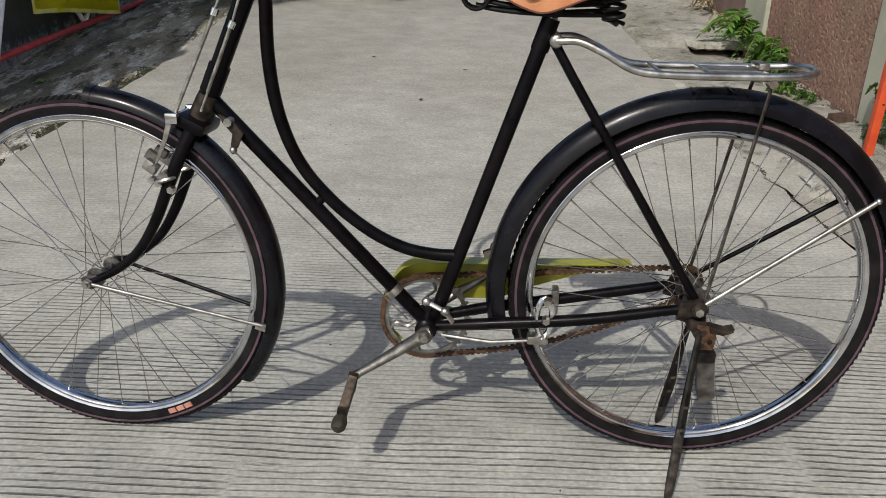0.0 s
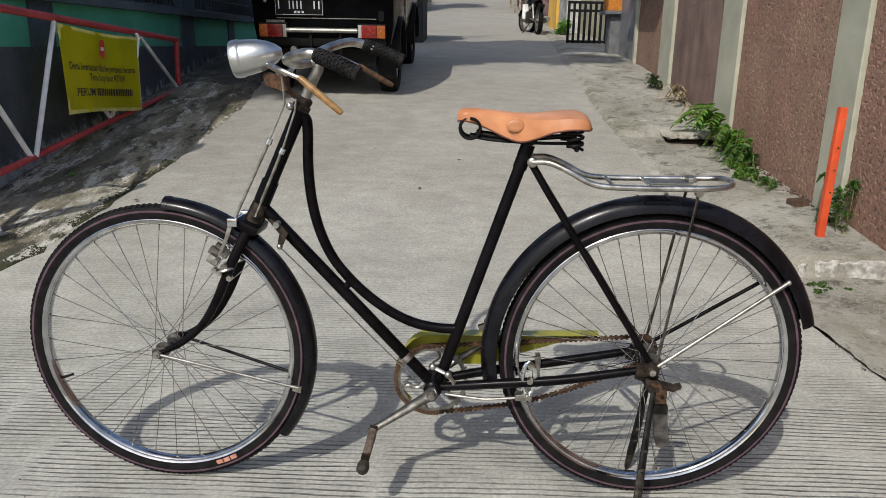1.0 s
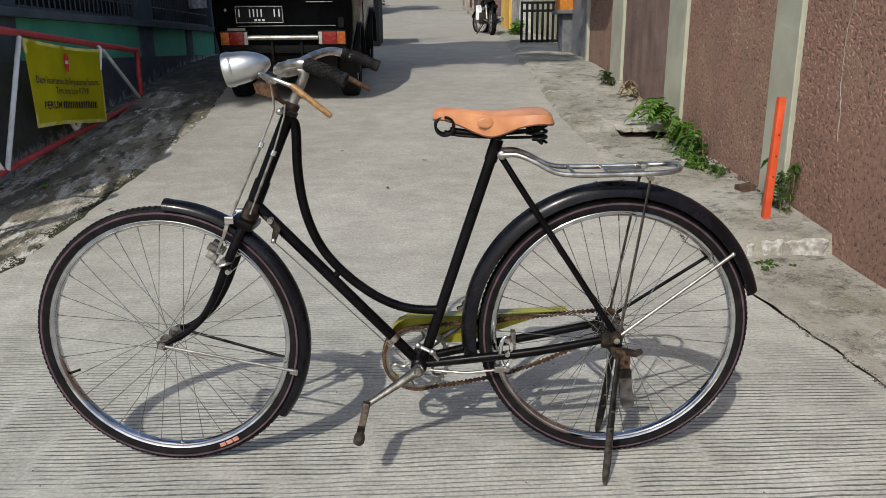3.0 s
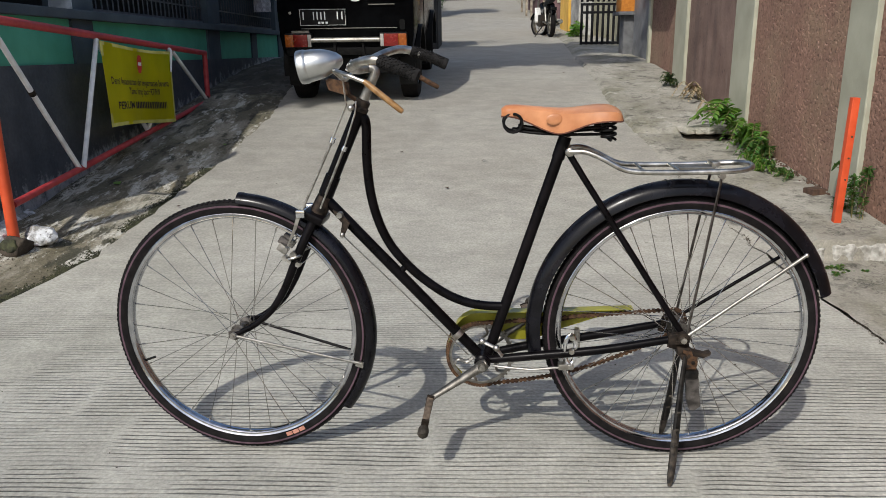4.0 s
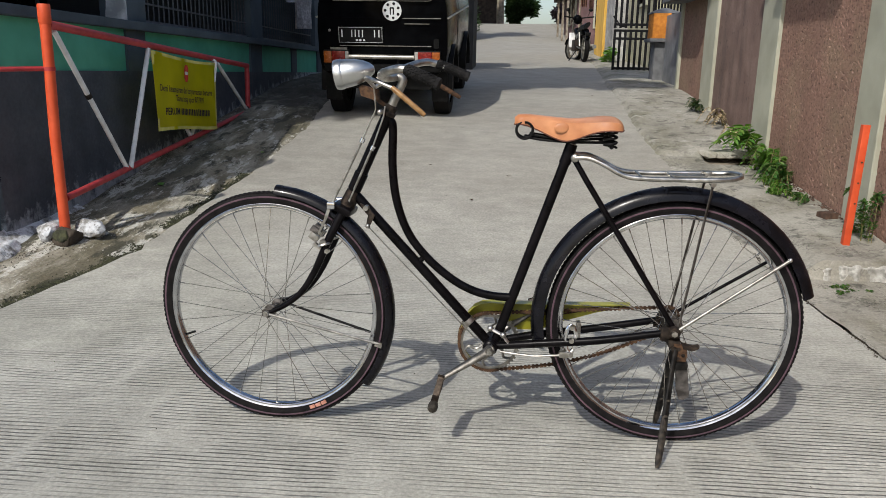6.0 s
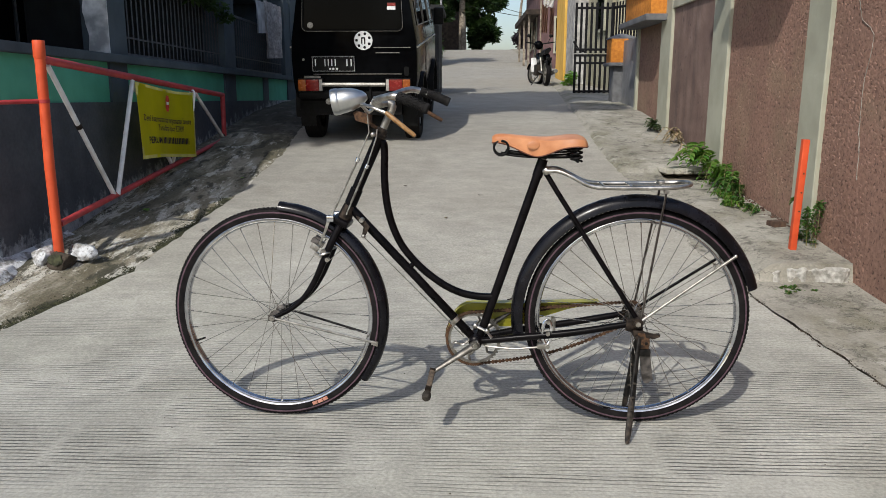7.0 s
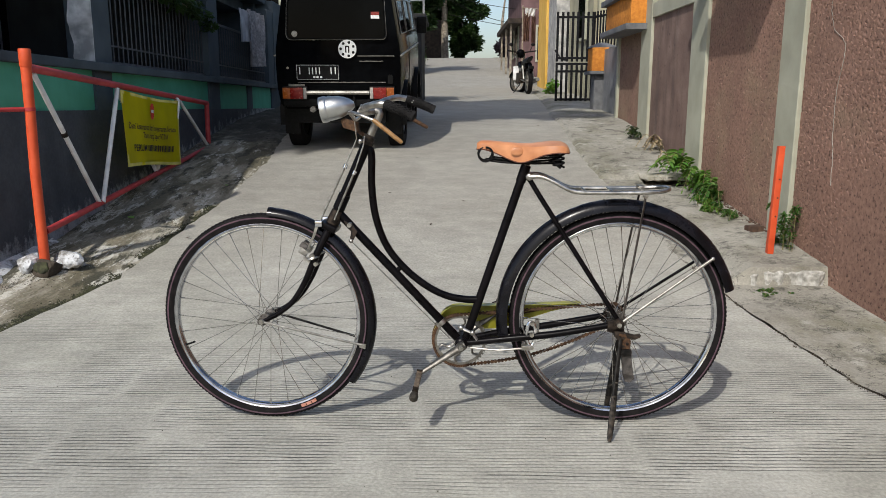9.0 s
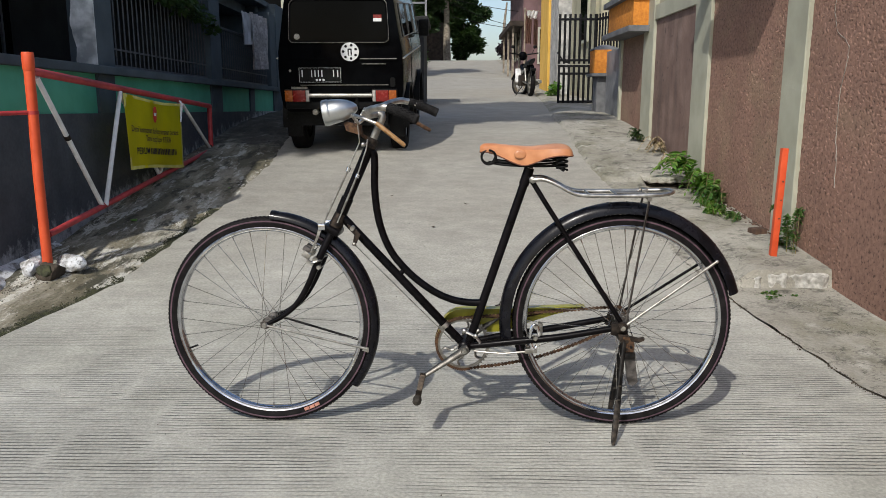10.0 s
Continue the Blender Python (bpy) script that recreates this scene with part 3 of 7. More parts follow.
def coat(name, y0, y1, z0, z1, d, parent, seed):
    """The rough-cast skin of a panel: a fine grid thrown up in crests, with pits between."""
    ny, nz = int((y1 - y0) / d), int((z1 - z0) / d)
    vs, fs = [], []
    for i in range(ny + 1):
        for k in range(nz + 1):
            y, z = y0 + d * i, z0 + d * k
            a = noise.noise((y * 52, z * 58, seed)) + 0.45 * noise.noise((y * 110, z * 110, seed + 5))
            a += 0.25 * noise.noise((y * 4, z * 4, seed + 9))
            h = 0.0040 * max(0.0, min(1.0, (a + 0.52) * 3.0)) + 0.0014 * noise.noise((y * 9, z * 9, seed)) + 0.0004 * noise.noise((y * 70, z * 70, seed + 2))
            worn = max(0.0, min(1.0, (1.62 - y + 0.12 * noise.noise((z * 5, y * 5, 2))) * 9)) * max(0.0, min(1.0, (0.62 - z + 0.5 * (1.62 - y) + 0.1 * noise.noise((y * 6, z * 6, 3))) * 9))
            h = h * (1 - worn) + 0.0036 * worn
            vs.append((WALL_X - 0.002 - h, y, z))
    for i in range(ny):
        for k in range(nz):
            j = i * (nz + 1) + k
            fs.append((j, j + 1, j + nz + 2, j + nz + 1))
    me = bpy.data.meshes.new(name)
    me.from_pydata(vs, [], fs)
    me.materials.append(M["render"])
    ob = new(name, me)
    ob.parent = parent
    return tagged(ob, "pitted brown rough-cast coat")


coat("roughcast_coat", 0.5, 2.243, -0.1, 2.2, 0.0075, bpy.data.objects["wall_right_1"], 1.0)
coat("roughcast_coat", 2.550, 4.039, 0.0, 1.919, 0.0075, bpy.data.objects["wall_right_2"], 7.0)
seam_pts = glide([(2.193, 1.98, 1.75), (2.193, 1.94, 1.513), (2.192, 1.775, 1.38), (2.192, 1.826, 1.093), (2.192, 1.78, 0.62)], 14)
seam_pts = [Vector((p[0], p[1] + 0.022 * noise.noise((p[2] * 14, 3, 0)) + 0.010 * noise.noise((p[2] * 47, 8, 0)), p[2])) for p in seam_pts]
part("wall_crack", tube(BM(), seam_pts, [0.0032 + 0.004 * noise.noise((p.z * 23, 1, 0)) for p in seam_pts], 6, flat=0.5), M["oldslab"], bpy.data.objects["wall_right_1"], "pale mortar filling a crack")
for a, b in PILLARS:
    # an arris worn ragged where the render meets the pillar
    bm = BM()
    rows = []
    for i in range(67):
        z = -0.3 + 3.3 * i / 66
        w = 0.005 * noise.noise((z * 9, a, 0)) + 0.003 * noise.noise((z * 31, a, 4))
        rows.append([bm.verts.new(p) for p in ((2.37, a, z), (PILLAR_X + 0.006 + w, a + 0.3 * w, z), (PILLAR_X + w * 0.6, a + 0.007 + w, z), (PILLAR_X, b - 0.005, z), (PILLAR_X + 0.005, b, z), (2.37, b, z))])
    for r, q in zip(rows, rows[1:]):
        for k in range(6):
            bm.faces.new((r[k], r[(k + 1) % 6], q[(k + 1) % 6], q[k]))
    bm.faces.new(rows[0]); bm.faces.new(rows[-1])
    bmesh.ops.recalc_face_normals(bm, faces=bm.faces)
    setting("wall_pillar", bm, M["cream"], "cream-grey painted wall pillar", "pillar")
for (_, a), (b, _) in zip(PILLARS[:-1], PILLARS[1:]):
    setting("wall_beam", box(BM(), (PILLAR_X + 0.006, a, 1.92), (2.36, b, 2.07), 0.005), M["cream"], "cream-grey capping beam over the wall", "beam")


# ---- the bicycle ----
bike = thing("bicycle", (-0.0013, 0.010, 0.008), "old black loop-frame bicycle with a tan saddle, on its stand", "bicycle", turn=-1.2)
F, R = Vector((-0.595, 0, 0.3575)), Vector((0.611, 0, 0.369))
REAR = Vector((0.618, 0, 0.3645))
BB = Vector((0.083, 0, 0.277))


def wheel(name, hub, spokes, parent, label, dr=0.0, fat=1.0):
    w = new(name)
    w.parent = parent
    w.location = hub
    tagged(w, label)
    # tyre: a rounded section with a knobbed tread of small blocks
    sec = []
    for i in range(15):
        a = radians(-118 + 236 * i / 14)
        sec.append((dr + 0.3355 + 0.0195 * math.cos(a), 0.0195 * math.sin(a)))
    sec = [(dr + 0.3185, -0.0158)] + sec + [(dr + 0.3185, 0.0158)]
    ty = part("tyre", lathe(BM(), sec, seg=120), M["tyre"], w, "black rubber tyre with a worn ribbed tread")
    bm = BM()
    for k in range(150):
        a = 2 * math.pi * k / 150
        for s, y in ((1, 0.0095), (-1, -0.0095)):
            m = Matrix.Rotation(-a - s * 0.004, 4, "Y") @ Matrix.Translation((dr + 0.3513, y * 0.9, 0)) @ Matrix.Rotation(radians(14 * s), 4, "X")
            bmesh.ops.create_cube(bm, size=1, matrix=m @ Matrix.Rotation(s * 0.45, 4, "Z") @ Matrix.Diagonal((0.005, 0.011, 0.0078, 1)))
    part("tread", bm, M["tyre"], ty, smooth=False)
    for s in (-1, 1):
        part("tyre_line", lathe(BM(), [(dr + r, s * h) for r, h in ((0.3375, 0.0194), (0.3395, 0.0200), (0.3425, 0.0196), (0.3425, 0.0186), (0.3375, 0.0186))], seg=96, close=True), M["stripe"], ty, "faded pink line round the sidewall")
    # rim: a rolled chrome channel
    rim = [(0.3190, 0.0172), (0.3205, 0.0160), (0.3178, 0.0150), (0.3150, 0.0126), (0.3125, 0.0124), (0.3100, 0.0128), (0.3075, 0.0105), (0.3052, 0.0062), (0.3040, 0.0)]
    rim = [(r + dr, h) for r, h in rim]
    rim = rim + [(r, -h) for r, h in rim[-2::-1]]
    part("rim", lathe(BM(), rim + [(r + 0.0025, h * 0.9) for r, h in rim[::-1]], seg=120, close=True), M["rim"], w, "bright chrome rim")
    hb = part("hub", lathe(BM(), [(r * fat, h) for r, h in [(0.0, -0.052), (0.006, -0.052), (0.006, -0.044), (0.011, -0.043), (0.013, -0.036), (0.027, -0.034), (0.027, -0.0305), (0.013, -0.027), (0.010, 0.0), (0.013, 0.027), (0.027, 0.0305), (0.027, 0.034), (0.013, 0.036), (0.011, 0.043), (0.006, 0.044), (0.006, 0.052), (0.0, 0.052)]], seg=24), M["darksteel"], w, "dull greasy metal hub")
    part("axle", cyl(BM(), (0, -0.078, 0), (0, 0.078, 0), 0.0048, seg=12), M["steel"], hb)
    for s in (-1, 1):
        part("axle_nut", cyl(BM(), (0, s * 0.064, 0), (0, s * 0.074, 0), 0.0095, seg=6), M["steel"], hb, smooth=False)
    # spokes, laced tangentially, sharing one mesh
    r0, r1, lean = 0.024, 0.3045 + dr, radians(62)
    a0 = Vector((r0, 0.032, 0)); b0 = Vector((r1 * math.cos(lean), 0.003, r1 * math.sin(lean)))
    me = bpy.data.meshes.new("spoke")
    bm = cyl(BM(), (0, 0, 0), (0, 0, (b0 - a0).length - 0.012), 0.00112, seg=6)
    cyl(bm, (0, 0, (b0 - a0).length - 0.014), (0, 0, (b0 - a0).length), 0.002, seg=6)
    bm.to_mesh(me); bm.free()
    me.materials.append(M["spoke"])
    for k in range(spokes):
        side = 1 if k % 2 else -1
        turn = 1 if (k // 2) % 2 else -1
        at = 2 * math.pi * k / spokes
        a = Vector((r0 * math.cos(at - turn * lean), side * 0.032, r0 * math.sin(at - turn * lean)))
        b = Vector((r1 * math.cos(at), side * 0.003, r1 * math.sin(at)))
        sp = new("spoke", me)
        sp.parent = w
        sp.matrix_basis = Matrix.Translation(a) @ (b - a).to_track_quat("Z", "Y").to_matrix().to_4x4()
    return w


fw = wheel("front_wheel", F, 32, bike, "spoked front wheel with a chrome rim", 0.0105, 0.72)
wheel("rear_wheel", REAR, 40, bike, "spoked rear wheel with a chrome rim", 0.0160)
part("valve", cyl(BM(), (-0.313 * math.cos(0.35), 0, -0.313 * math.sin(0.35)), (-0.284 * math.cos(0.35), 0, -0.284 * math.sin(0.35)), 0.0035, seg=8), M["plastic"], fw, "black valve cap")
bm = BM()
for a in (-68.5, -65, -61.5):
    m = Matrix.Rotation(-radians(a), 4, "Y") @ Matrix.Translation((0.3375, -0.0196, 0)) @ Matrix.Rotation(radians(3), 4, "Z")
    box(bm, (-0.0055, -0.0012, -0.0088), (0.0055, 0.0012, 0.0088), 0, m)
part("tyre_label", bm, M["tag"], fw, "orange rubber label on the sidewall", smooth=False)

# frame tubes
HT, HB = Vector((-0.233, 0, 0.962)), Vector((-0.336, 0, 0.735))
AX = (HB - HT).normalized()
frame_group = new("frame"); frame_group.parent = bike
tagged(frame_group, "black enamelled loop frame")
part("head_tube", cyl(BM(), HT, HB, 0.0175, seg=20), M["frame"], frame_group)
part("top_tube", tube(BM(), glide([(-0.232, 0, 0.948), (-0.219, 0, 0.925), (-0.220, 0, 0.82), (-0.212, 0, 0.733), (-0.193, 0, 0.66), (-0.165, 0, 0.601), (-0.126, 0, 0.551), (-0.079, 0, 0.506), (-0.02, 0, 0.464), (0.039, 0, 0.438), (0.095, 0, 0.428), (0.146, 0, 0.427)], 6), 0.0125), M["frame"], frame_group)
part("down_tube", cyl(BM(), (-0.334, 0, 0.727), (BB.x - 0.012, 0, BB.z + 0.010), 0.0145, seg=18), M["frame"], frame_group)
part("seat_tube", cyl(BM(), (0.2935, 0, 0.883), BB + Vector((0.013, 0, 0.004)), 0.0145, seg=18), M["frame"], frame_group)
part("seat_lug", cyl(BM(), (0.2775, 0, 0.834), (0.2955, 0, 0.890), 0.0168, seg=18), M["frame"], frame_group)
part("tube_bridge", cyl(BM(), (-0.142, 0, 0.522), (-0.121, 0, 0.546), 0.0088, seg=12), M["frame"], frame_group)
part("bottom_bracket", cyl(BM(), (BB.x, -0.036, BB.z), (BB.x, 0.036, BB.z), 0.0215, seg=24), M["frame"], frame_group)
part("head_lug", cyl(BM(), HB - AX * 0.06, HB - AX * 0.005, 0.0205, seg=18), M["frame"], frame_group)
for s in (-1, 1):
    part("seat_stay", tube(BM(), [(0.304, s * 0.022, 0.848), (0.340, s * 0.034, 0.790), (0.612, s * 0.056, 0.372)], 0.0085, 12), M["frame"], frame_group)
    part("chain_stay", tube(BM(), glide([(BB.x + 0.01, s * 0.022, BB.z), (0.16, s * 0.032, 0.288), (0.23, s * 0.040, 0.299), (0.40, s * 0.054, 0.323), (0.582, s * 0.058, 0.357)], 4), [0.0105 + 0.002 * math.sin(i / 16 * math.pi) for i in range(17)], 12), M["frame"], frame_group)
    part("dropout", plate(BM(), [(0.575, 0.336), (0.605, 0.328), (0.632, 0.340), (0.628, 0.366), (0.60, 0.378), (0.575, 0.364)], s * 0.056, s * 0.062), M["grease"], frame_group)
part("stay_bolt", cyl(BM(), (0.303, -0.034, 0.852), (0.303, 0.034, 0.852), 0.0085, seg=12), M["dullchrome"], frame_group)

# fork
fork = new("fork"); fork.parent = bike
tagged(fork, "black fork with a rusty crown and forward-curved blades")
part("fork_crown", lathe(BM(), [(0.0, -0.075), (0.022, -0.075), (0.0235, -0.06), (0.0225, -0.048), (0.0235, -0.042), (0.0215, -0.012), (0.020, 0.0), (0.0, 0.0)], axis="z", seg=24), M["grease"], fork, "rusty lower headset and crown").matrix_basis = Matrix.Translation(HB) @ (-AX).to_track_quat("Z", "Y").to_matrix().to_4x4()
for s in (-1, 1):
    pts = [(-0.362, s * 0.026, 0.678), (-0.392, s * 0.040, 0.615), (-0.420, s * 0.045, 0.552), (-0.448, s * 0.047, 0.490), (-0.488, s * 0.049, 0.428), (-0.540, s * 0.052, 0.384), (-0.594, s * 0.056, 0.357)]
    line = glide(pts, 5)
    part("fork_blade", tube(BM(), line, [0.0135 - 0.006 * i / (len(line) - 1) for i in range(len(line))], 14), M["frame"], fork)
    part("fork_tip", plate(BM(), [(-0.612, 0.347), (-0.593, 0.341), (-0.575, 0.351), (-0.576, 0.371), (-0.596, 0.373), (-0.612, 0.365)], s * 0.054, s * 0.059), M["darksteel"], fork)
part("crown_plate", box(BM(), (-0.030, -0.045, -0.012), (0.030, 0.045, 0.012), 0.008), M["frame"], fork).matrix_basis = Matrix.Translation((-0.364, 0, 0.682)) @ Matrix.Rotation(math.atan2(AX.x, -AX.z) * -1, 4, "Y")

# headset, stem, handlebar
bar = new("handlebar"); bar.parent = bike
tagged(bar, "swept-back metal handlebar with ribbed rubber grips")
part("headset_nut", lathe(BM(), [(0.0, -0.004), (0.021, -0.004), (0.022, 0.006), (0.018, 0.010), (0.0195, 0.016), (0.0195, 0.024), (0.014, 0.028), (0.0, 0.028)], axis="z", seg=20), M["grease"], bar, "rusty headset nut").matrix_basis = Matrix.Translation(HT) @ (-AX).to_track_quat("Z", "Y").to_matrix().to_4x4()
part("stem", tube(BM(), glide([HT - AX * 0.01, HT - AX * 0.06, HT - AX * 0.105, Vector((-0.205, 0, 1.068))], 4), 0.0125, 14), M["steel"], bar, "dull metal stem")
part("stem_bolt", lathe(BM(), [(0, 0), (0.013, 0), (0.014, 0.006), (0.009, 0.010), (0.009, 0.016), (0, 0.016)], axis="z", seg=12), M["dullchrome"], bar).matrix_basis = Matrix.Translation((-0.222, 0, 1.078))
for s in (-1, 1):
    low = 0.026 if s < 0 else -0.006
    far = s > 0
    pts = [(-0.210, 0, 1.066), (-0.224, 0.05, 1.072), (-0.222, 0.11, 1.084), (-0.198, 0.18, 1.102), (-0.166, 0.230, 1.113), (-0.134, 0.249, 1.109), (-0.108, 0.252, 1.099)] if far else [(-0.210, 0, 1.066), (-0.224, s * 0.05, 1.076 - low * 0.5), (-0.225, s * 0.11, 1.094 - low), (-0.207, s * 0.18, 1.102 - low), (-0.160, s * 0.232, 1.086), (-0.132, s * 0.240, 1.085), (-0.106, s * 0.248, 1.076)]
    part("bar_half", tube(BM(), glide(pts, 6), 0.0112, 14), M["dullchrome"], bar)
    a, b = (Vector((-0.134, 0.249, 1.109)), Vector((-0.032, 0.263, 1.070))) if far else (Vector((-0.134, -0.240, 1.085)), Vector((-0.044, -0.263, 1.050)))
    g = glide([a, a.lerp(b, 0.5) + Vector((0, s * 0.005, 0.002)), b], 14)
    grip = part("grip", tube(BM(), g, [0.0132 + 0.0012 * (i % 2) + (0.002 if i > 25 else 0) for i in range(len(g))], 16), M["rubber"], bar, "black ribbed rubber grip")
    bm = BM()
    for i in range(2, len(g) - 2, 2):
        d = (g[i + 1] - g[i - 1]).normalized()
        q = d.to_track_quat("Z", "Y").to_matrix().to_4x4()
        for k in range(9):
            m = Matrix.Translation(g[i]) @ q @ Matrix.Rotation(k * 2 * math.pi / 9 + i * 0.175, 4, "Z") @ Matrix.Translation((0.0145, 0, 0)) @ Matrix.Rotation(0.785, 4, "X")
            box(bm, (-0.002, -0.0026, -0.0026), (0.0014, 0.0026, 0.0026), 0, m)
    part("grip_rib", bm, M["rubber"], grip, smooth=False)
    # rod-brake lever with a varnished sleeve
    lev = new("brake_lever"); lev.parent = bike
    tagged(lev, "metal brake lever with a brown sleeve")
    part("lever_rod", tube(BM(), glide([(-0.268, s * 0.05, 1.045), (-0.262, s * 0.14, 1.062), (-0.222, s * 0.205, 1.056), (-0.170, s * 0.219, 1.037)] if s < 0 else [(-0.268, 0.05, 1.045), (-0.262, 0.13, 1.068), (-0.205, 0.195, 1.080), (-0.136, 0.213, 1.054)], 6), 0.0052, 10), M["dullchrome"], lev)
    part("lever_sleeve", tube(BM(), [(-0.174, s * 0.219, 1.040), (-0.166, s * 0.221, 1.034), (-0.090, s * 0.232, 0.976), (-0.085, s * 0.233, 0.972)] if s < 0 else [(-0.140, 0.212, 1.057), (-0.132, 0.214, 1.052), (-0.058, 0.226, 1.010), (-0.053, 0.227, 1.007)], [0.0058, 0.0074, 0.0068, 0.0050], 12), M["wood"] if s < 0 else M["rust"], lev, "brown varnished lever sleeve" if s < 0 else "dull brown lever sleeve")
part("lever_bridge", tube(BM(), [(-0.268, -0.05, 1.045), (-0.272, 0, 1.036), (-0.268, 0.05, 1.045)], 0.006, 10), M["dullchrome"], bar)
for s in (-1, 1):
    part("lever_pivot", cyl(BM(), (-0.25, s * 0.05, 1.06), (-0.235, s * 0.05, 1.085), 0.007, seg=10), M["dullchrome"], bar)

# headlamp: a chrome torpedo
lamp = new("headlamp"); lamp.parent = bike
tagged(lamp, "chrome torpedo headlamp on a rusty bracket")
ld = Vector((-0.970, -0.10, -0.17)).normalized()
lm = Matrix.Translation((-0.300, -0.004, 1.083)) @ ld.to_track_quat("Z", "Y").to_matrix().to_4x4() @ Matrix.Scale(0.955, 4)
part("lamp_shell", lathe(BM(), [(0.0, -0.030), (0.010, -0.028), (0.021, -0.016), (0.031, 0.003), (0.038, 0.026), (0.0415, 0.050), (0.0425, 0.066)], axis="z", seg=36), M["lampshell"], lamp).matrix_basis = lm
part("lamp_ring", lathe(BM(), [(0.0425, 0.065), (0.0440, 0.068), (0.0450, 0.073), (0.0445, 0.086), (0.0425, 0.090), (0.039, 0.090), (0.039, 0.072)], axis="z", seg=36), M["lampshell"], lamp, "chrome lamp ring").matrix_basis = lm
part("lamp_glass", lathe(BM(), [(0.0, 0.094), (0.02, 0.0925), (0.039, 0.088)], axis="z", seg=30), M["lampwhite"], lamp, "clear lamp glass").matrix_basis = lm
for z, a in ((0.045, 200), (0.078, 200), (0.03, 150)):
    part("lamp_screw", ball(BM(), (0, 0, 0), 0.0042, 8), M["steel"], lamp).matrix_basis = lm @ Matrix.Translation((0.040 * math.cos(radians(a)), 0.040 * math.sin(radians(a)), z))
part("lamp_bracket", plate(BM(), [(-0.318, 1.036), (-0.306, 1.042), (-0.262, 1.030), (-0.258, 1.002), (-0.270, 1.000), (-0.310, 1.012)], -0.011, 0.011), M["rust"], lamp, "rusty folded lamp bracket")
part("bracket_arm", tube(BM(), [(-0.268, 0, 1.004), (-0.240, 0, 0.985)], 0.006, 8), M["rust"], lamp)

# brake rods down the head tube, stirrup and blocks
brake = new("front_brake"); brake.parent = bike
tagged(brake, "chrome stirrup rod brake")
part("brake_rod", tube(BM(), [(-0.268, -0.028, 1.040), (-0.262, -0.030, 0.975), (-0.318, -0.034, 0.852), (-0.394, -0.036, 0.697)], 0.0024, 8), M["dullchrome"], brake)
part("rod_sleeve", cyl(BM(), (-0.300, -0.034, 0.888), (-0.390, -0.036, 0.705), 0.0036, seg=10), M["steel"], brake)
part("rod_collar", cyl(BM(), (-0.298, -0.034, 0.893), (-0.303, -0.034, 0.881), 0.0068, seg=10), M["chrome"], brake)
part("back_rod", tube(BM(), [(-0.236, -0.026, 0.985), (-0.240, -0.030, 0.955), (-0.272, -0.032, 0.865), (-0.342, -0.033, 0.708)], 0.0024, 8), M["dullchrome"], brake)
part("back_rod_sleeve", cyl(BM(), (-0.271, -0.033, 0.868), (-0.326, -0.033, 0.745), 0.0036, seg=10), M["steel"], brake)
part("back_rod_collar", cyl(BM(), (-0.268, -0.033, 0.872), (-0.274, -0.033, 0.860), 0.0066, seg=10), M["chrome"], brake)
part("collar_top", ball(BM(), (-0.250, -0.030, 0.968), 0.009, 10), M["dullchrome"], brake)
for s in (-1, 1):
    part("stirrup_arm", plate(BM(), [(-0.399, 0.703), (-0.389, 0.700), (-0.403, 0.660), (-0.424, 0.618), (-0.434, 0.606), (-0.431, 0.618), (-0.414, 0.655)], s * 0.047, s * 0.0505), M["steel"], brake)
    part("stirrup_block", box(BM(), (-0.404, s * 0.046 - 0.009, 0.686), (-0.380, s * 0.046 + 0.009, 0.706), 0.003), M["chrome"], brake)
    part("brake_block", box(BM(), (-0.013, -0.007, -0.010), (0.013, 0.007, 0.010), 0.003), M["standgrey"], brake).matrix_basis = Matrix.Translation((-0.452, s * 0.020, 0.615)) @ Matrix.Rotation(radians(35), 4, "Y")
    part("block_holder", box(BM(), (-0.014, -0.006, -0.016), (0.014, 0.010, 0.006), 0.003), M["steel"], brake).matrix_basis = Matrix.Translation((-0.448, s * 0.034, 0.602)) @ Matrix.Rotation(radians(35), 4, "Y")
    part("guide_clip", cyl(BM(), (-0.416, s * 0.060, 0.585), (-0.416, s * 0.030, 0.585), 0.010, seg=10), M["steel"], brake)
    part("clip_band", tube(BM(), [(-0.418 + 0.021 * math.cos(a), s * 0.042 + 0.020 * math.sin(a), 0.578 + 0.006 * math.cos(a)) for a in [i * math.pi / 8 for i in range(16)]], 0.004, 6, True), M["dullchrome"], brake)
part("stirrup_bridge", tube(BM(), [(-0.394, -0.050, 0.696), (-0.394, 0.050, 0.696)], 0.006, 10), M["chrome"], brake)
for x, z in ((-0.436, 0.60), (-0.428, 0.572), (-0.404, 0.56), (-0.440, 0.578)):
    part("brake_nut", cyl(BM(), (x, -0.062, z), (x, -0.048, z), 0.0075, seg=6), M["dullchrome"], brake, smooth=False)

# rear rod linkage at the down tube
part("crank_lever", plate(BM(), [(-0.312, 0.704), (-0.285, 0.690), (-0.268, 0.668), (-0.281, 0.640), (-0.294, 0.633), (-0.292, 0.650), (-0.288, 0.668), (-0.305, 0.688)], -0.032, -0.024), M["grease"], bike, "greasy dark bell-crank lever")
part("crank_pin", cyl(BM(), (-0.294, -0.038, 0.690), (-0.294, -0.016, 0.690), 0.008, seg=8), M["steel"], bike)
part("crank_ball", ball(BM(), (-0.289, -0.030, 0.636), 0.0075, 10), M["dullchrome"], bike)
part("brake_pull_rod", cyl(BM(), (-0.288, -0.030, 0.634), (0.045, -0.032, 0.295), 0.0019, seg=6), M["steel"], bike, "thin brake pull rod")
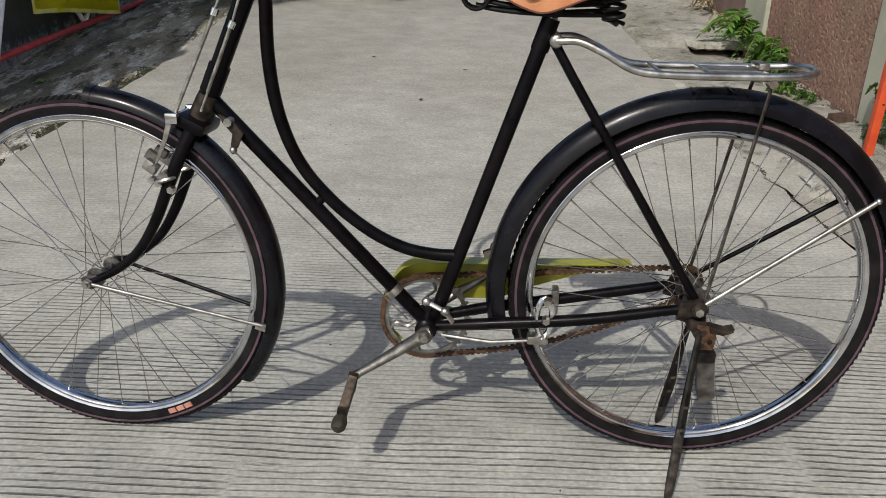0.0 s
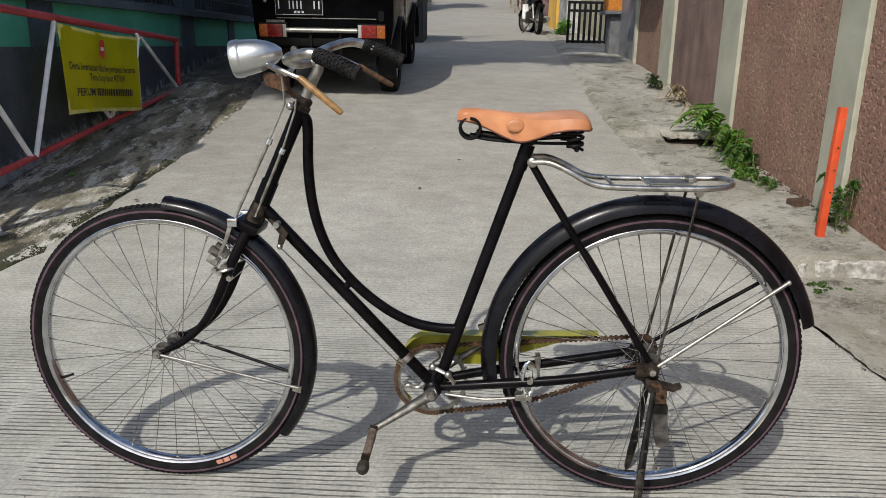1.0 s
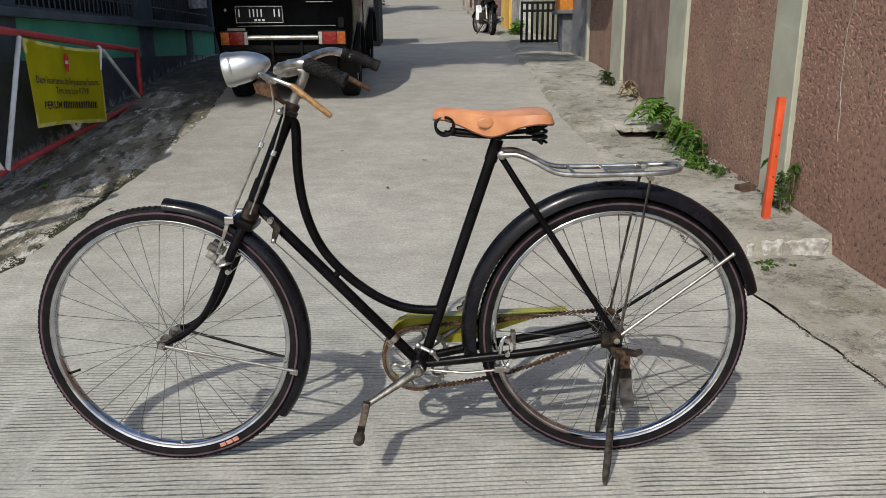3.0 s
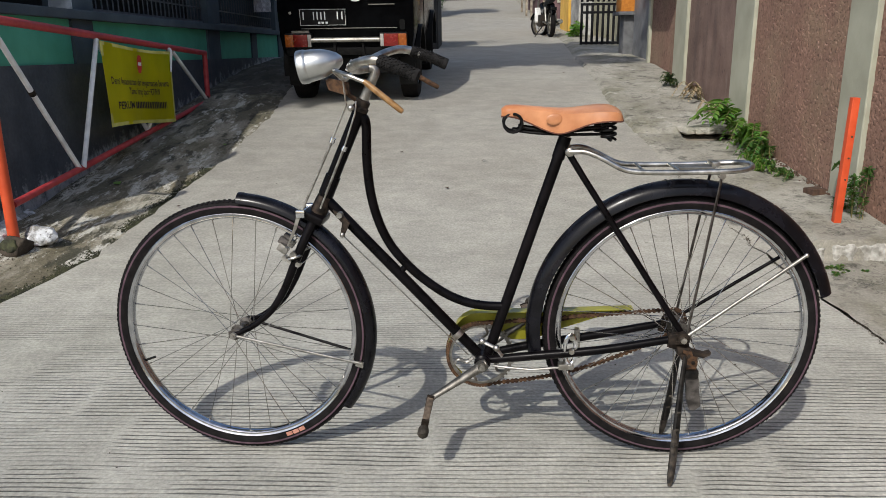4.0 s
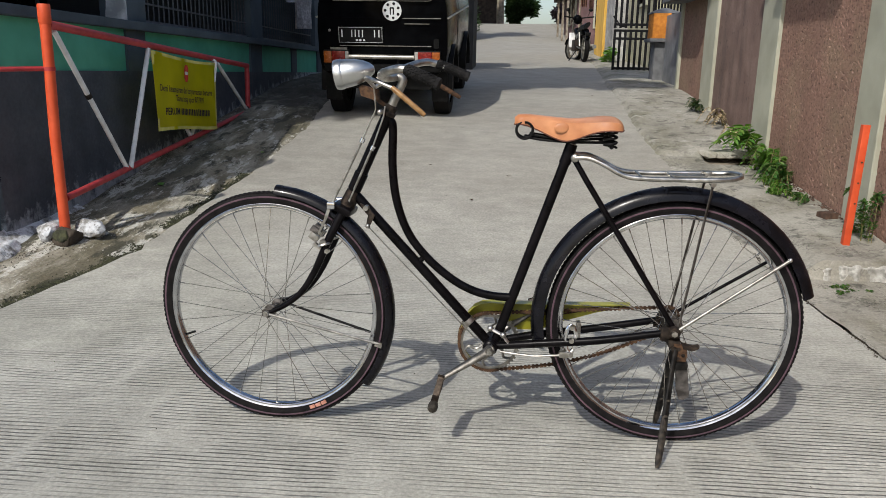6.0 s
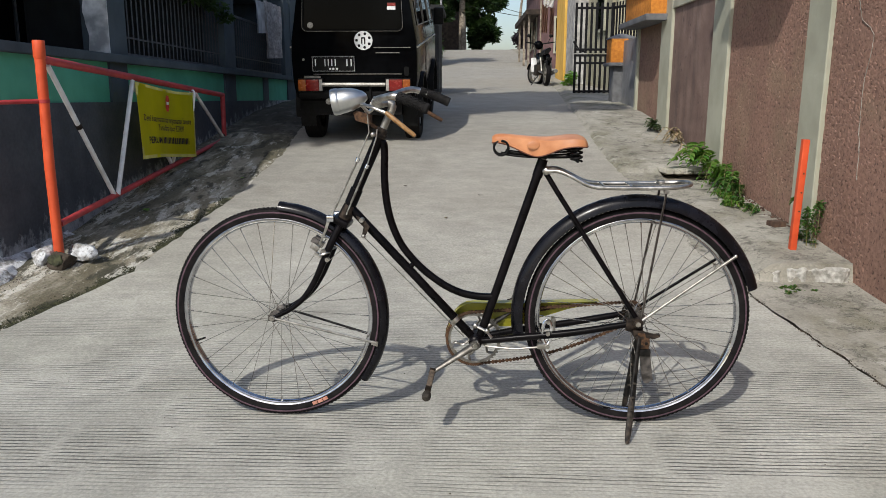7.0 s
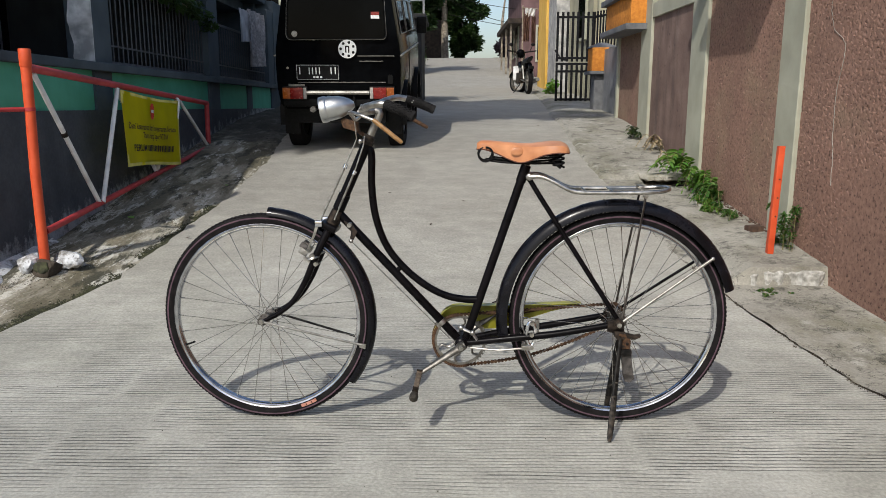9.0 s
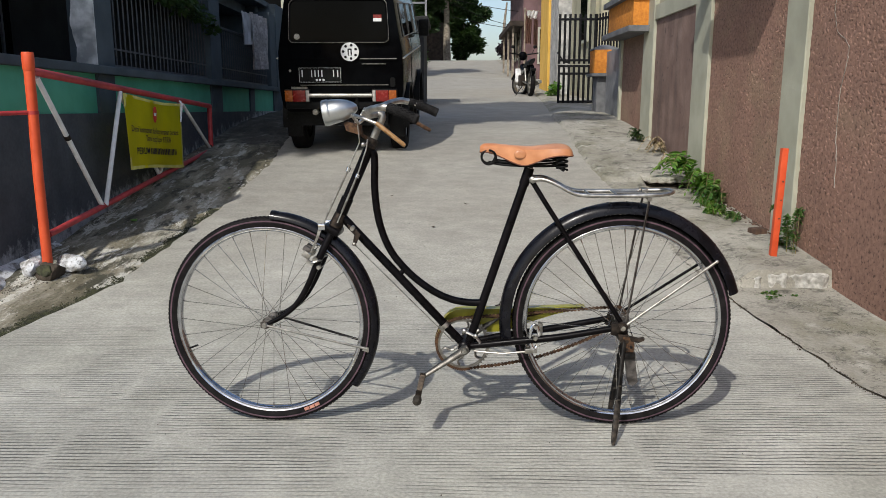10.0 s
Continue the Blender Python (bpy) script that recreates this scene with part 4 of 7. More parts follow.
part("tube_clip", lathe(BM(), [(0.0148, -0.008), (0.0185, -0.008), (0.0185, 0.008), (0.0148, 0.008)], axis="z", seg=20, close=True), M["dullchrome"], bike).matrix_basis = Matrix.Translation((0.014, 0, 0.345)) @ (Vector((0.398, 0, -0.455))).to_track_quat("Z", "Y").to_matrix().to_4x4()
part("rear_pull_rod", tube(BM(), [(0.115, -0.036, 0.266), (0.165, -0.040, 0.262), (0.215, -0.050, 0.262), (0.300, -0.054, 0.272)], 0.004, 8), M["dullchrome"], bike)
part("stay_clamp", tube(BM(), [(0.320 + 0.015 * math.cos(a), -0.050, 0.322 + 0.042 * math.sin(a)) for a in [i * math.pi / 8 for i in range(16)]], 0.006, 8, True), M["chrome"], bike, "chrome clamp on the chain stay")
part("clamp_block", box(BM(), (0.288, -0.064, 0.266), (0.318, -0.040, 0.284), 0.004), M["dullchrome"], bike)
for z in (0.278, 0.362, 0.322):
    part("clamp_nut", cyl(BM(), (0.322, -0.072, z), (0.322, -0.054, z), 0.0075, seg=6), M["dullchrome"], bike, smooth=False)
part("far_clamp", box(BM(), (0.342, 0.03, 0.288), (0.356, 0.062, 0.345), 0.004), M["steel"], bike)
for a, b in (((0.082, -0.022, 0.332), (0.120, -0.030, 0.316)), ((0.120, -0.030, 0.316), (0.140, -0.034, 0.290))):
    part("link_plate", tube(BM(), [a, b], 0.0055, 8, flat=0.5), M["dullchrome"], bike)
for p in ((0.082, -0.022, 0.332), (0.121, -0.036, 0.318)):
    part("link_nut", ball(BM(), p, 0.010, 8), M["dullchrome"], bike)

# mudguards
ff = part("front_mudguard", lathe(BM(), ring_profile(0.386, 0.028, 0.0014), arc=(-37, 86), seg=60, centre=F, close=True), M["fender"], bike, "glossy black front mudguard")
part("guard_tip", lathe(BM(), ring_profile(0.3872, 0.0288, 0.0026), arc=(84.8, 87.0), seg=4, centre=F, close=True), M["fender"], ff)
rf = part("rear_mudguard", lathe(BM(), ring_profile(0.410, 0.033, 0.0014, 10, 0.037), arc=(15, 191), seg=80, centre=R, close=True), M["fender"], bike, "glossy black rear mudguard")
for a in (97, 88):
    part("guard_seam", lathe(BM(), [(0.4075, -0.026), (0.4100, 0.0), (0.4075, 0.026)], arc=(a, a + 0.8), seg=2, centre=R), M["plastic"], rf)
for s in (-1, 1):
    part("front_stay", tube(BM(), [F + Vector((0, s * 0.066, 0)), F + Vector((0.345, s * 0.034, -0.085))], 0.0042, 10), M["steel"] if s < 0 else M["frame"], bike, "thin front mudguard stay")
    part("stay_end", plate(BM(), [(-0.262, 0.280), (-0.242, 0.276), (-0.245, 0.260), (-0.266, 0.266)], s * 0.032, s * 0.037), M["steel"], bike)
    part("rear_stay", tube(BM(), [R + Vector((0.004, s * 0.068, -0.004)), R + Vector((0.306, s * 0.038, 0.214))], 0.0050, 10), M["steel"] if s < 0 else M["frame"], bike, "thin rear mudguard stay")
    part("rear_stay_end", ball(BM(), R + Vector((0.307, s * 0.038, 0.215)), 0.0065, 10), M["dullchrome"], bike)
    part("rack_stay", tube(BM(), [R + Vector((0.010, s * 0.066, -0.004)), R + Vector((0.069, s * 0.050, 0.40)), R + Vector((0.074, s * 0.044, 0.435))], 0.0055, 10, flat=0.55), M["darksteel"], bike, "flat steel rack stay")
    part("rack_stay_bolt", cyl(BM(), R + Vector((0.072, s * 0.036, 0.425)), R + Vector((0.072, s * 0.058, 0.425)), 0.008, seg=8), M["dullchrome"], bike)
part("rear_axle_cap", cyl(BM(), R + Vector((0.0, -0.084, -0.002)), R + Vector((0.0, -0.060, -0.002)), 0.0160, seg=14), M["grease"], bike)
part("rear_axle_nut", cyl(BM(), R + Vector((-0.002, -0.094, -0.003)), R + Vector((-0.002, -0.080, -0.003)), 0.0085, seg=6), M["dullchrome"], bike, smooth=False)
part("adjuster_plate", box(BM(), (0.574, -0.074, 0.346), (0.602, -0.060, 0.378), 0.004), M["grease"], bike, "greasy chain adjuster plate")

# luggage rack: one bent tube and cross bars
rack = new("luggage_rack"); rack.parent = bike
tagged(rack, "dull chrome tubular luggage rack")
loop = []
half = [(0.292, 0.040, 0.845), (0.330, 0.048, 0.846), (0.372, 0.056, 0.830), (0.425, 0.060, 0.803), (0.480, 0.062, 0.796), (0.60, 0.063, 0.796), (0.700, 0.062, 0.799), (0.742, 0.045, 0.803), (0.756, 0.0, 0.805)]
loop = [(x, -y, z) for x, y, z in half] + half[-2::-1]
part("rack_loop", tube(BM(), glide(loop, 5), 0.0068, 12), M["dullchrome"], rack)
for x in (0.475, 0.562, 0.662):
    part("rack_bar", cyl(BM(), (x, -0.062, 0.799), (x, 0.062, 0.799), 0.0042, seg=10), M["dullchrome"], rack)
part("rack_plate", box(BM(), (0.562, -0.030, 0.797), (0.664, 0.030, 0.803), 0.002), M["steel"], rack, "flat steel rack plate")
part("rack_clip", box(BM(), (0.652, -0.024, 0.803), (0.672, 0.024, 0.815), 0.003), M["dullchrome"], rack)
for s in (-1, 1):
    part("rack_eye", ball(BM(), (0.292, s * 0.040, 0.845), 0.0125, 12, (1, 0.5, 1)), M["dullchrome"], rack)
rack.location = (0.012, 0, 0.010)

# saddle
sad = new("saddle"); sad.parent = bike
tagged(sad, "tan leather saddle with dark stitching on black springs")
bm = BM()
stations = [(0.131, 0.013, 0.962, 0.016), (0.143, 0.024, 0.970, 0.022), (0.169, 0.028, 0.9715, 0.028), (0.203, 0.031, 0.9685, 0.038), (0.242, 0.036, 0.9650, 0.052), (0.276, 0.047, 0.9625, 0.057), (0.310, 0.066, 0.9625, 0.046), (0.344, 0.084, 0.966, 0.034), (0.378, 0.094, 0.9695, 0.030), (0.407, 0.092, 0.968, 0.028), (0.424, 0.078, 0.960, 0.022), (0.431, 0.055, 0.950, 0.010)]
rows = []
line = glide([(x, w, z) for x, w, z, d in stations], 3)
drop = glide([(x, d, 0) for x, w, z, d in stations], 3)
for (x, w, z), (_, d, _) in zip(line, drop):
    row = []
    for k in range(-10, 11):
        u = k / 10
        a = abs(u)
        if a < 0.7:
            yy, zz = w * u / 0.7 * 0.93, z - 0.010 * (a / 0.7) ** 2.5
        else:
            q = (a - 0.7) / 0.3
            yy, zz = math.copysign(w * (0.93 + 0.07 * math.sin(q * 1.57)), u), z - 0.010 - (d - 0.006) * q
        row.append(bm.verts.new((x, yy, zz)))
    rows.append(row)
for r, q in zip(rows, rows[1:]):
    for k in range(20):
        bm.faces.new((r[k], r[k + 1], q[k + 1], q[k]))
bm.faces.new(rows[-1])
bm.faces.new(rows[0][::-1])
edge_near = [v.co.copy() for v in [r[0] for r in rows]]
edge_far = [v.co.copy() for v in [r[-1] for r in rows]]
bmesh.ops.recalc_face_normals(bm, faces=bm.faces)
bmesh.ops.solidify(bm, geom=bm.faces[:], thickness=0.003)
top = part("saddle_top", bm, M["leather"], sad, "moulded tan leather top")
for pts in (edge_near, edge_far):
    part("edge_stitching", tube(BM(), pts, 0.0019, 6), M["thread"], top, "dark stitched edge")
part("badge_rivet", lathe(BM(), [(0, 0.003), (0.008, 0.0025), (0.013, 0.001), (0.0145, -0.001)], axis="z", seg=20), M["leather"], top, "embossed leather badge").matrix_basis = Matrix.Translation((0.262, -0.0470, 0.938)) @ Matrix.Rotation(radians(88), 4, "X") @ Matrix.Diagonal((1.5, 1, 1, 1))
under = new("saddle_frame"); under.parent = sad
tagged(under, "black wire saddle frame and coil springs")
for s in (-1, 1):
    part("front_spring", tube(BM(), [(0.150 + 0.0235 * math.cos(a), s * (0.010 + 0.0007 * i), 0.922 + 0.0235 * math.sin(a)) for i, a in enumerate([j * math.pi / 8 + 1.2 for j in range(34)])], 0.0036, 8), M["plastic"], under)
    part("under_rail", tube(BM(), glide([(0.150, s * 0.018, 0.904), (0.20, s * 0.022, 0.897), (0.275, s * 0.026, 0.893), (0.34, s * 0.045, 0.895), (0.395, s * 0.060, 0.898)], 4), 0.0038, 8), M["plastic"], under)
    part("upper_rail", tube(BM(), glide([(0.165, s * 0.018, 0.912), (0.22, s * 0.024, 0.905), (0.30, s * 0.030, 0.908), (0.38, s * 0.050, 0.915)], 4), 0.0034, 8), M["plastic"], under)
    part("coil_spring", tube(BM(), [(0.385 + 0.017 * math.cos(a), s * 0.062 + 0.017 * math.sin(a), 0.884 + 0.052 * i / 40) for i, a in enumerate([j * math.pi / 5.5 for j in range(41)])], 0.0036, 8), M["plastic"], under)
    part("spring_cup", cyl(BM(), (0.385, s * 0.062, 0.934), (0.385, s * 0.062, 0.941), 0.021, seg=14), M["plastic"], under)
part("rear_bar", cyl(BM(), (0.388, -0.075, 0.885), (0.388, 0.075, 0.885), 0.005, seg=8), M["plastic"], under)
part("saddle_clamp", cyl(BM(), (0.288, -0.036, 0.905), (0.288, 0.036, 0.905), 0.017, seg=16), M["plastic"], under)
part("clamp_end", cyl(BM(), (0.288, -0.044, 0.905), (0.288, -0.036, 0.905), 0.010, seg=6), M["grease"], under, smooth=False)
under.location = (0.010, 0, 0.005)
part("seat_post", cyl(BM(), (0.290, 0, 0.875), (0.300, 0, 0.912), 0.0125, seg=16), M["steel"], bike)

# crankset
crank = new("crankset"); crank.parent = bike
tagged(crank, "worn steel cranks, chainring and rubber pedals")
cd = Vector((-0.146, 0, -0.092)).normalized()
for s, d in ((-1, cd), (1, -cd)):
    a = BB + Vector((0, s * 0.062, 0))
    b = a + d * 0.168 + Vector((0, s * 0.022, 0))
    part("crank_arm", tube(BM(), [a - d * 0.014, a, a.lerp(b, 0.12), a.lerp(b, 0.92), b, b + d * 0.012], [0.013, 0.0190, 0.0140, 0.0086, 0.0110, 0.008], 12, flat=0.55), M["crank"], crank)
    part("cotter_boss", cyl(BM(), BB + Vector((0, s * 0.050, 0)), BB + Vector((0, s * 0.074, 0)), 0.0128, seg=18), M["crank"], crank)
    part("bearing_cup", lathe(BM(), [(0.010, s * 0.036), (0.0215, s * 0.036), (0.0225, s * 0.041), (0.018, s * 0.046), (0.010, s * 0.048)], seg=24, centre=BB), M["frame"], crank)
    part("spindle_end", cyl(BM(), BB + Vector((0, s * 0.074, 0)), BB + Vector((0, s * 0.082, 0)), 0.008, seg=10), M["steel"], crank)
    ped = new("pedal"); ped.parent = crank
    tagged(ped, "dusty rubber block pedal")
    e = Vector((-0.10, -1.0, -0.34)).normalized() if s < 0 else Vector((0, 1, 0))
    wide = Vector((-0.16, 0.55, -0.80)) if s < 0 else Vector((0.93, 0, 0.36))
    wide = (wide - e * wide.dot(e)).normalized()
    q = Matrix.Translation(b) @ Matrix((wide.cross(e), wide, e)).transposed().to_4x4()
    part("pedal_spindle", cyl(BM(), (0, 0, -0.006), (0, 0, 0.120), 0.0062, seg=10), M["grease"], ped).matrix_basis = q
    for k in (-1, 1):
        part("pedal_rubber", box(BM(), (-0.0092, k * 0.017 - 0.010, 0.020), (0.0092, k * 0.017 + 0.010, 0.098), 0.004), M["pedal"], ped).matrix_basis = q
    for z in (0.016, 0.104):
        part("pedal_plate", box(BM(), (-0.010, -0.030, z - 0.002), (0.010, 0.030, z + 0.002), 0.0015), M["grease"], ped).matrix_basis = q
    part("pedal_cap", lathe(BM(), [(0.0, 0.136), (0.009, 0.135), (0.0140, 0.129), (0.0150, 0.116), (0.0125, 0.106), (0, 0.106)], axis="z", seg=16), M["foot"], ped, "rounded pedal end cap").matrix_basis = q
RC = Vector((0.078, 0.046, 0.264))
bm = BM()
teeth = 46
pts = []
for k in range(teeth * 4):
    a = 2 * math.pi * k / (teeth * 4)
    pts.append(((0.093, 0.0955, 0.0955, 0.093)[k % 4], a))
lathe(bm, [(0.082, -0.002), (0.092, -0.002), (0.092, 0.002), (0.082, 0.002)], seg=60, centre=RC, close=True)
for k in range(teeth):
    m = Matrix.Translation(RC) @ Matrix.Rotation(2 * math.pi * k / teeth, 4, "Y") @ Matrix.Translation((0.0935, 0, 0))
    box(bm, (-0.003, -0.0015, -0.0028), (0.0035, 0.0015, 0.0028), 0, m)
part("chainring", bm, M["steel"], crank, "toothed chainring with open spokes")
for k in range(6):
    a = 2 * math.pi * k / 6 + 0.3
    d = Vector((math.cos(a), 0, math.sin(a))); o = Vector((-math.sin(a), 0, math.cos(a)))
    part("ring_spoke", tube(BM(), glide([RC + d * 0.018, RC + d * 0.045 + o * 0.010, RC + d * 0.066 - o * 0.004, RC + d * 0.084 + o * 0.006], 4), 0.0055, 8, flat=0.5), M["steel"], crank)
part("ring_boss", cyl(BM(), RC - Vector((0, 0.006, 0)), RC + Vector((0, 0.006, 0)), 0.022, seg=20), M["dullchrome"], crank)

# chain: alternating rusty link plates along the whole loop
def chain_path():
    r1, r2 = 0.0945, 0.033
    a, b = Vector((RC.x, RC.z)), Vector((0.612, 0.371))
    d = b - a
    base = math.atan2(d.y, d.x)
    off = math.acos((r1 - r2) / d.length)
    out = []
    n1, n2, ns = 40, 14, 42
    for i in range(n1):
        t = base + off + (2 * math.pi - 2 * off) * i / n1
        out.append(a + r1 * Vector((math.cos(t), math.sin(t))))
    p, q = a + r1 * Vector((math.cos(base - off), math.sin(base - off))), b + r2 * Vector((math.cos(base - off), math.sin(base - off)))
    out += [p.lerp(q, i / ns) + Vector((0, -0.032 * math.sin(math.pi * i / ns))) for i in range(ns)]
    for i in range(n2):
        t = base - off + 2 * off * i / n2
        out.append(b + r2 * Vector((math.cos(t), math.sin(t))))
    p, q = b + r2 * Vector((math.cos(base + off), math.sin(base + off))), a + r1 * Vector((math.cos(base + off), math.sin(base + off)))
    out += [p.lerp(q, i / ns) for i in range(ns)]
    return out


cp = chain_path()
bm = BM()
for i, p in enumerate(cp):
    q = cp[(i + 1) % len(cp)]
    c, ang, ln = (p + q) / 2, math.atan2(q.y - p.y, q.x - p.x), (q - p).length
    w = 0.0052 if i % 2 else 0.0036
    m = Matrix.Translation((c.x, RC.y, c.y)) @ Matrix.Rotation(-ang, 4, "Y")
    tall = 0.0046 if i % 2 else 0.0036
    for s in (-1, 1):
        box(bm, (-ln * 0.62, s * w - 0.0007, -tall * 0.55), (ln * 0.62, s * w + 0.0007, tall * 0.55), 0, m)
        for e in (-0.5, 0.5):
            box(bm, (ln * e - 0.0036, s * w - 0.0009, -tall), (ln * e + 0.0036, s * w + 0.0009, tall), 0, m)
part("chain", bm, M["rust"], bike, "rusty roller chain", smooth=False)
part("sprocket", lathe(BM(), [(0.010, 0.044), (0.032, 0.044), (0.032, 0.048), (0.010, 0.048)], seg=20, centre=R, close=True), M["grease"], bike)

# chain case: folded plate over the upper run
case = new("chain_guard"); case.parent = bike
tagged(case, "mustard-green metal chain guard, scuffed and rusty along its edge")
edge = [(232, 0.100), (215, 0.100), (195, 0.099), (180, 0.099), (165, 0.099), (150, 0.100), (138, 0.104), (126, 0.116), (114, 0.124), (102, 0.128), (90, 0.129), (80, 0.131)]
outer = [(RC.x + r * math.cos(radians(a)), RC.z + r * math.sin(radians(a))) for a, r in edge]
outline = outer + [(0.20, 0.3945), (0.30, 0.397), (0.40, 0.401), (0.501, 0.405), (0.501, 0.390), (0.40, 0.366), (0.30, 0.332), (0.25, 0.310), (0.217, 0.301), (0.150, 0.299), (0.142, 0.312), (0.126, 0.334), (0.104, 0.347)]
outline += [(RC.x + 0.088 * math.cos(radians(a)), RC.z + 0.088 * math.sin(radians(a))) for a in (90, 108, 124, 140, 155, 170, 185, 200, 216, 232)]
part("guard_plate", plate(BM(), outline, 0.074, 0.076), M["guard"], case)
rim_line = [(x, 0.068, z) for x, z in outline[4:16]]
bm = BM()
for (x0, _, z0), (x1, _, z1) in zip(rim_line, rim_line[1:]):
    v = [bm.verts.new(p) for p in ((x0, 0.040, z0), (x1, 0.040, z1), (x1, 0.076, z1), (x0, 0.076, z0))]
    bm.faces.new(v)
bmesh.ops.remove_doubles(bm, verts=bm.verts, dist=0.0002)
bmesh.ops.solidify(bm, geom=bm.faces[:], thickness=0.0012)
part("guard_flange", bm, M["guard"], case)
part("guard_edge", tube(BM(), [(x, 0.071, z) for x, z in outer[:7]], 0.0034, 6), M["rust"], case, "rusty rolled edge")
part("guard_rib", tube(BM(), glide([(0.018, 0.072, 0.322), (0.066, 0.072, 0.350), (0.13, 0.072, 0.356), (0.22, 0.072, 0.353), (0.30, 0.072, 0.358), (0.40, 0.072, 0.383)], 4), 0.0028, 6), M["rust"], case, "rusty chain-rubbed crease")

# two-legged stand under the rear axle
stand = new("kick_stand"); stand.parent = bike
tagged(stand, "worn black two-legged stand with bare feet")
part("stand_head", box(BM(), (0.598, -0.078, 0.318), (0.632, 0.066, 0.342), 0.006), M["grease"], stand)
part("pivot_bolt", cyl(BM(), (0.613, -0.088, 0.318), (0.613, 0.076, 0.318), 0.0085, seg=10), M["grease"], stand)
part("bracket_web", plate(BM(), [(0.612, 0.335), (0.650, 0.330), (0.652, 0.300), (0.648, 0.275), (0.618, 0.272), (0.614, 0.300)], -0.080, -0.074), M["rust"], stand, "rusty stand bracket")
for x, z in ((0.626, 0.318), (0.640, 0.300), (0.626, 0.290)):
    part("bracket_hole", cyl(BM(), (x, -0.083, z), (x, -0.0795, z), 0.0055, seg=8), M["grease"], stand)
part("spring_tab", plate(BM(), [(0.634, 0.334), (0.668, 0.326), (0.684, 0.330), (0.682, 0.322), (0.664, 0.314), (0.638, 0.320)], -0.082, -0.060), M["grease"], stand, "rusty bent stand tab")
part("bracket_cap", box(BM(), (0.616, -0.092, 0.258), (0.655, -0.064, 0.281), 0.006), M["standblack"], stand, "worn bracket cap")
part("hanging_bracket", plate(BM(), [(0.622, 0.260), (0.656, 0.260), (0.660, 0.225), (0.668, 0.176), (0.652, 0.163), (0.638, 0.166), (0.630, 0.190), (0.626, 0.225)], -0.084, -0.072), M["standgrey"], stand, "dusty grey hanging plate")
for s, pts in ((-1, [(0.618, -0.082, 0.318), (0.606, -0.106, 0.230), (0.594, -0.136, 0.135), (0.583, -0.164, 0.055), (0.574, -0.186, -0.004)]), (1, [(0.640, 0.046, 0.315), (0.632, 0.058, 0.225), (0.625, 0.072, 0.125), (0.618, 0.084, 0.050), (0.613, 0.094, -0.004)])):
    wide = [0.0085, 0.0090, 0.0095, 0.0100, 0.0105, 0.011, 0.012, 0.0125, 0.013, 0.0135, 0.0135, 0.0135, 0.013]
    leg = part("stand_leg", tube(BM(), glide(pts[:4], 4), wide if s < 0 else [w * 1.15 for w in wide], 10, flat=0.62), M["standblack"], stand)
    part("stand_foot", tube(BM(), glide(pts[2:], 5), [0.0130, 0.0140, 0.0146, 0.0148, 0.0148, 0.0146, 0.0145, 0.014, 0.0132, 0.0115, 0.007], 10, flat=0.58), M["footworn"], leg, "scraped brown-black foot")
    for k in (0.28, 0.52, 0.74):
        p = Vector(pts[1]).lerp(Vector(pts[3]), k)
        part("leg_scuff", box(BM(), (p.x - 0.006, p.y - 0.0150, p.z - 0.003), (p.x + 0.004, p.y - 0.0095, p.z + 0.003), 0.0015), M["foot"], leg)

# the front end stands turned a little to the far side
STEER = Matrix.Translation(HT) @ Matrix.Rotation(radians(3.0), 4, AX) @ Matrix.Translation(-HT)
for ob in list(bike.children):
    if ob.name.split(".")[0] in ("front_wheel", "fork", "handlebar", "brake_lever", "headlamp", "front_brake", "front_mudguard", "front_stay", "stay_end"):
        ob.matrix_basis = STEER @ ob.matrix_basis

# ---- left house ----
house = thing("slate_house", (-2.60, 2.0, 0.0), "slate and green painted house front with railings", "house", kind="structure")
house.matrix_basis = pose(-2.60, 2.0, 0, -0.9, 0, 0)
part("plinth", box(BM(), (-0.25, -0.32, -0.4), (0.0, 7.2, 1.03)), M["plinth"], house, "dark slate painted plinth with lime splashes", smooth=False)
for a, b in ((-0.32, 1.21), (1.50, 3.92), (4.30, 5.52), (5.74, 6.85)):
    part("green_panel", box(BM(), (-0.25, a, 1.03), (-0.02, b, 1.318)), M["green"], house, "sea-green painted wall band", smooth=False)
for a, b in ((1.21, 1.50), (3.92, 4.30), (5.52, 5.74), (6.85, 7.2)):
    part("wall_pier", box(BM(), (-0.25, a, 1.03), (0.0, b, 1.318)), M["slate"], house, smooth=False)
part("sill", box(BM(), (-0.28, -0.32, 1.318), (0.045, 7.2, 1.38), 0.008), M["slate"], house, "dark slate sill ledge", smooth=False)
for a, b in ((1.31, 1.60), (4.06, 4.44), (6.86, 7.2)):
    part("house_pillar", box(BM(), (-0.24, a, 1.38), (-0.03, b, 2.44), 0.006), M["slate"], house, "dark slate square pillar", smooth=False)
part("lintel", box(BM(), (-0.9, -0.32, 2.42), (-0.42, 7.2, 2.55)), M["slate"], house, smooth=False)
part("porch_floor", box(BM(), (-1.3, -0.32, 1.2), (-0.28, 7.2, 1.34)), M["ledge"], house, smooth=False)
# shade inside the porch is put into this wall's near-black colour
part("back_wall", box(BM(), (-1.5, -0.44, -0.4), (-1.3, 7.2, 2.55)), M["unlitblack"], house, smooth=False)
part("end_wall", box(BM(), (-1.5, 7.05, 1.2), (-0.27, 7.2, 2.56)), M["slate"], house, smooth=False)
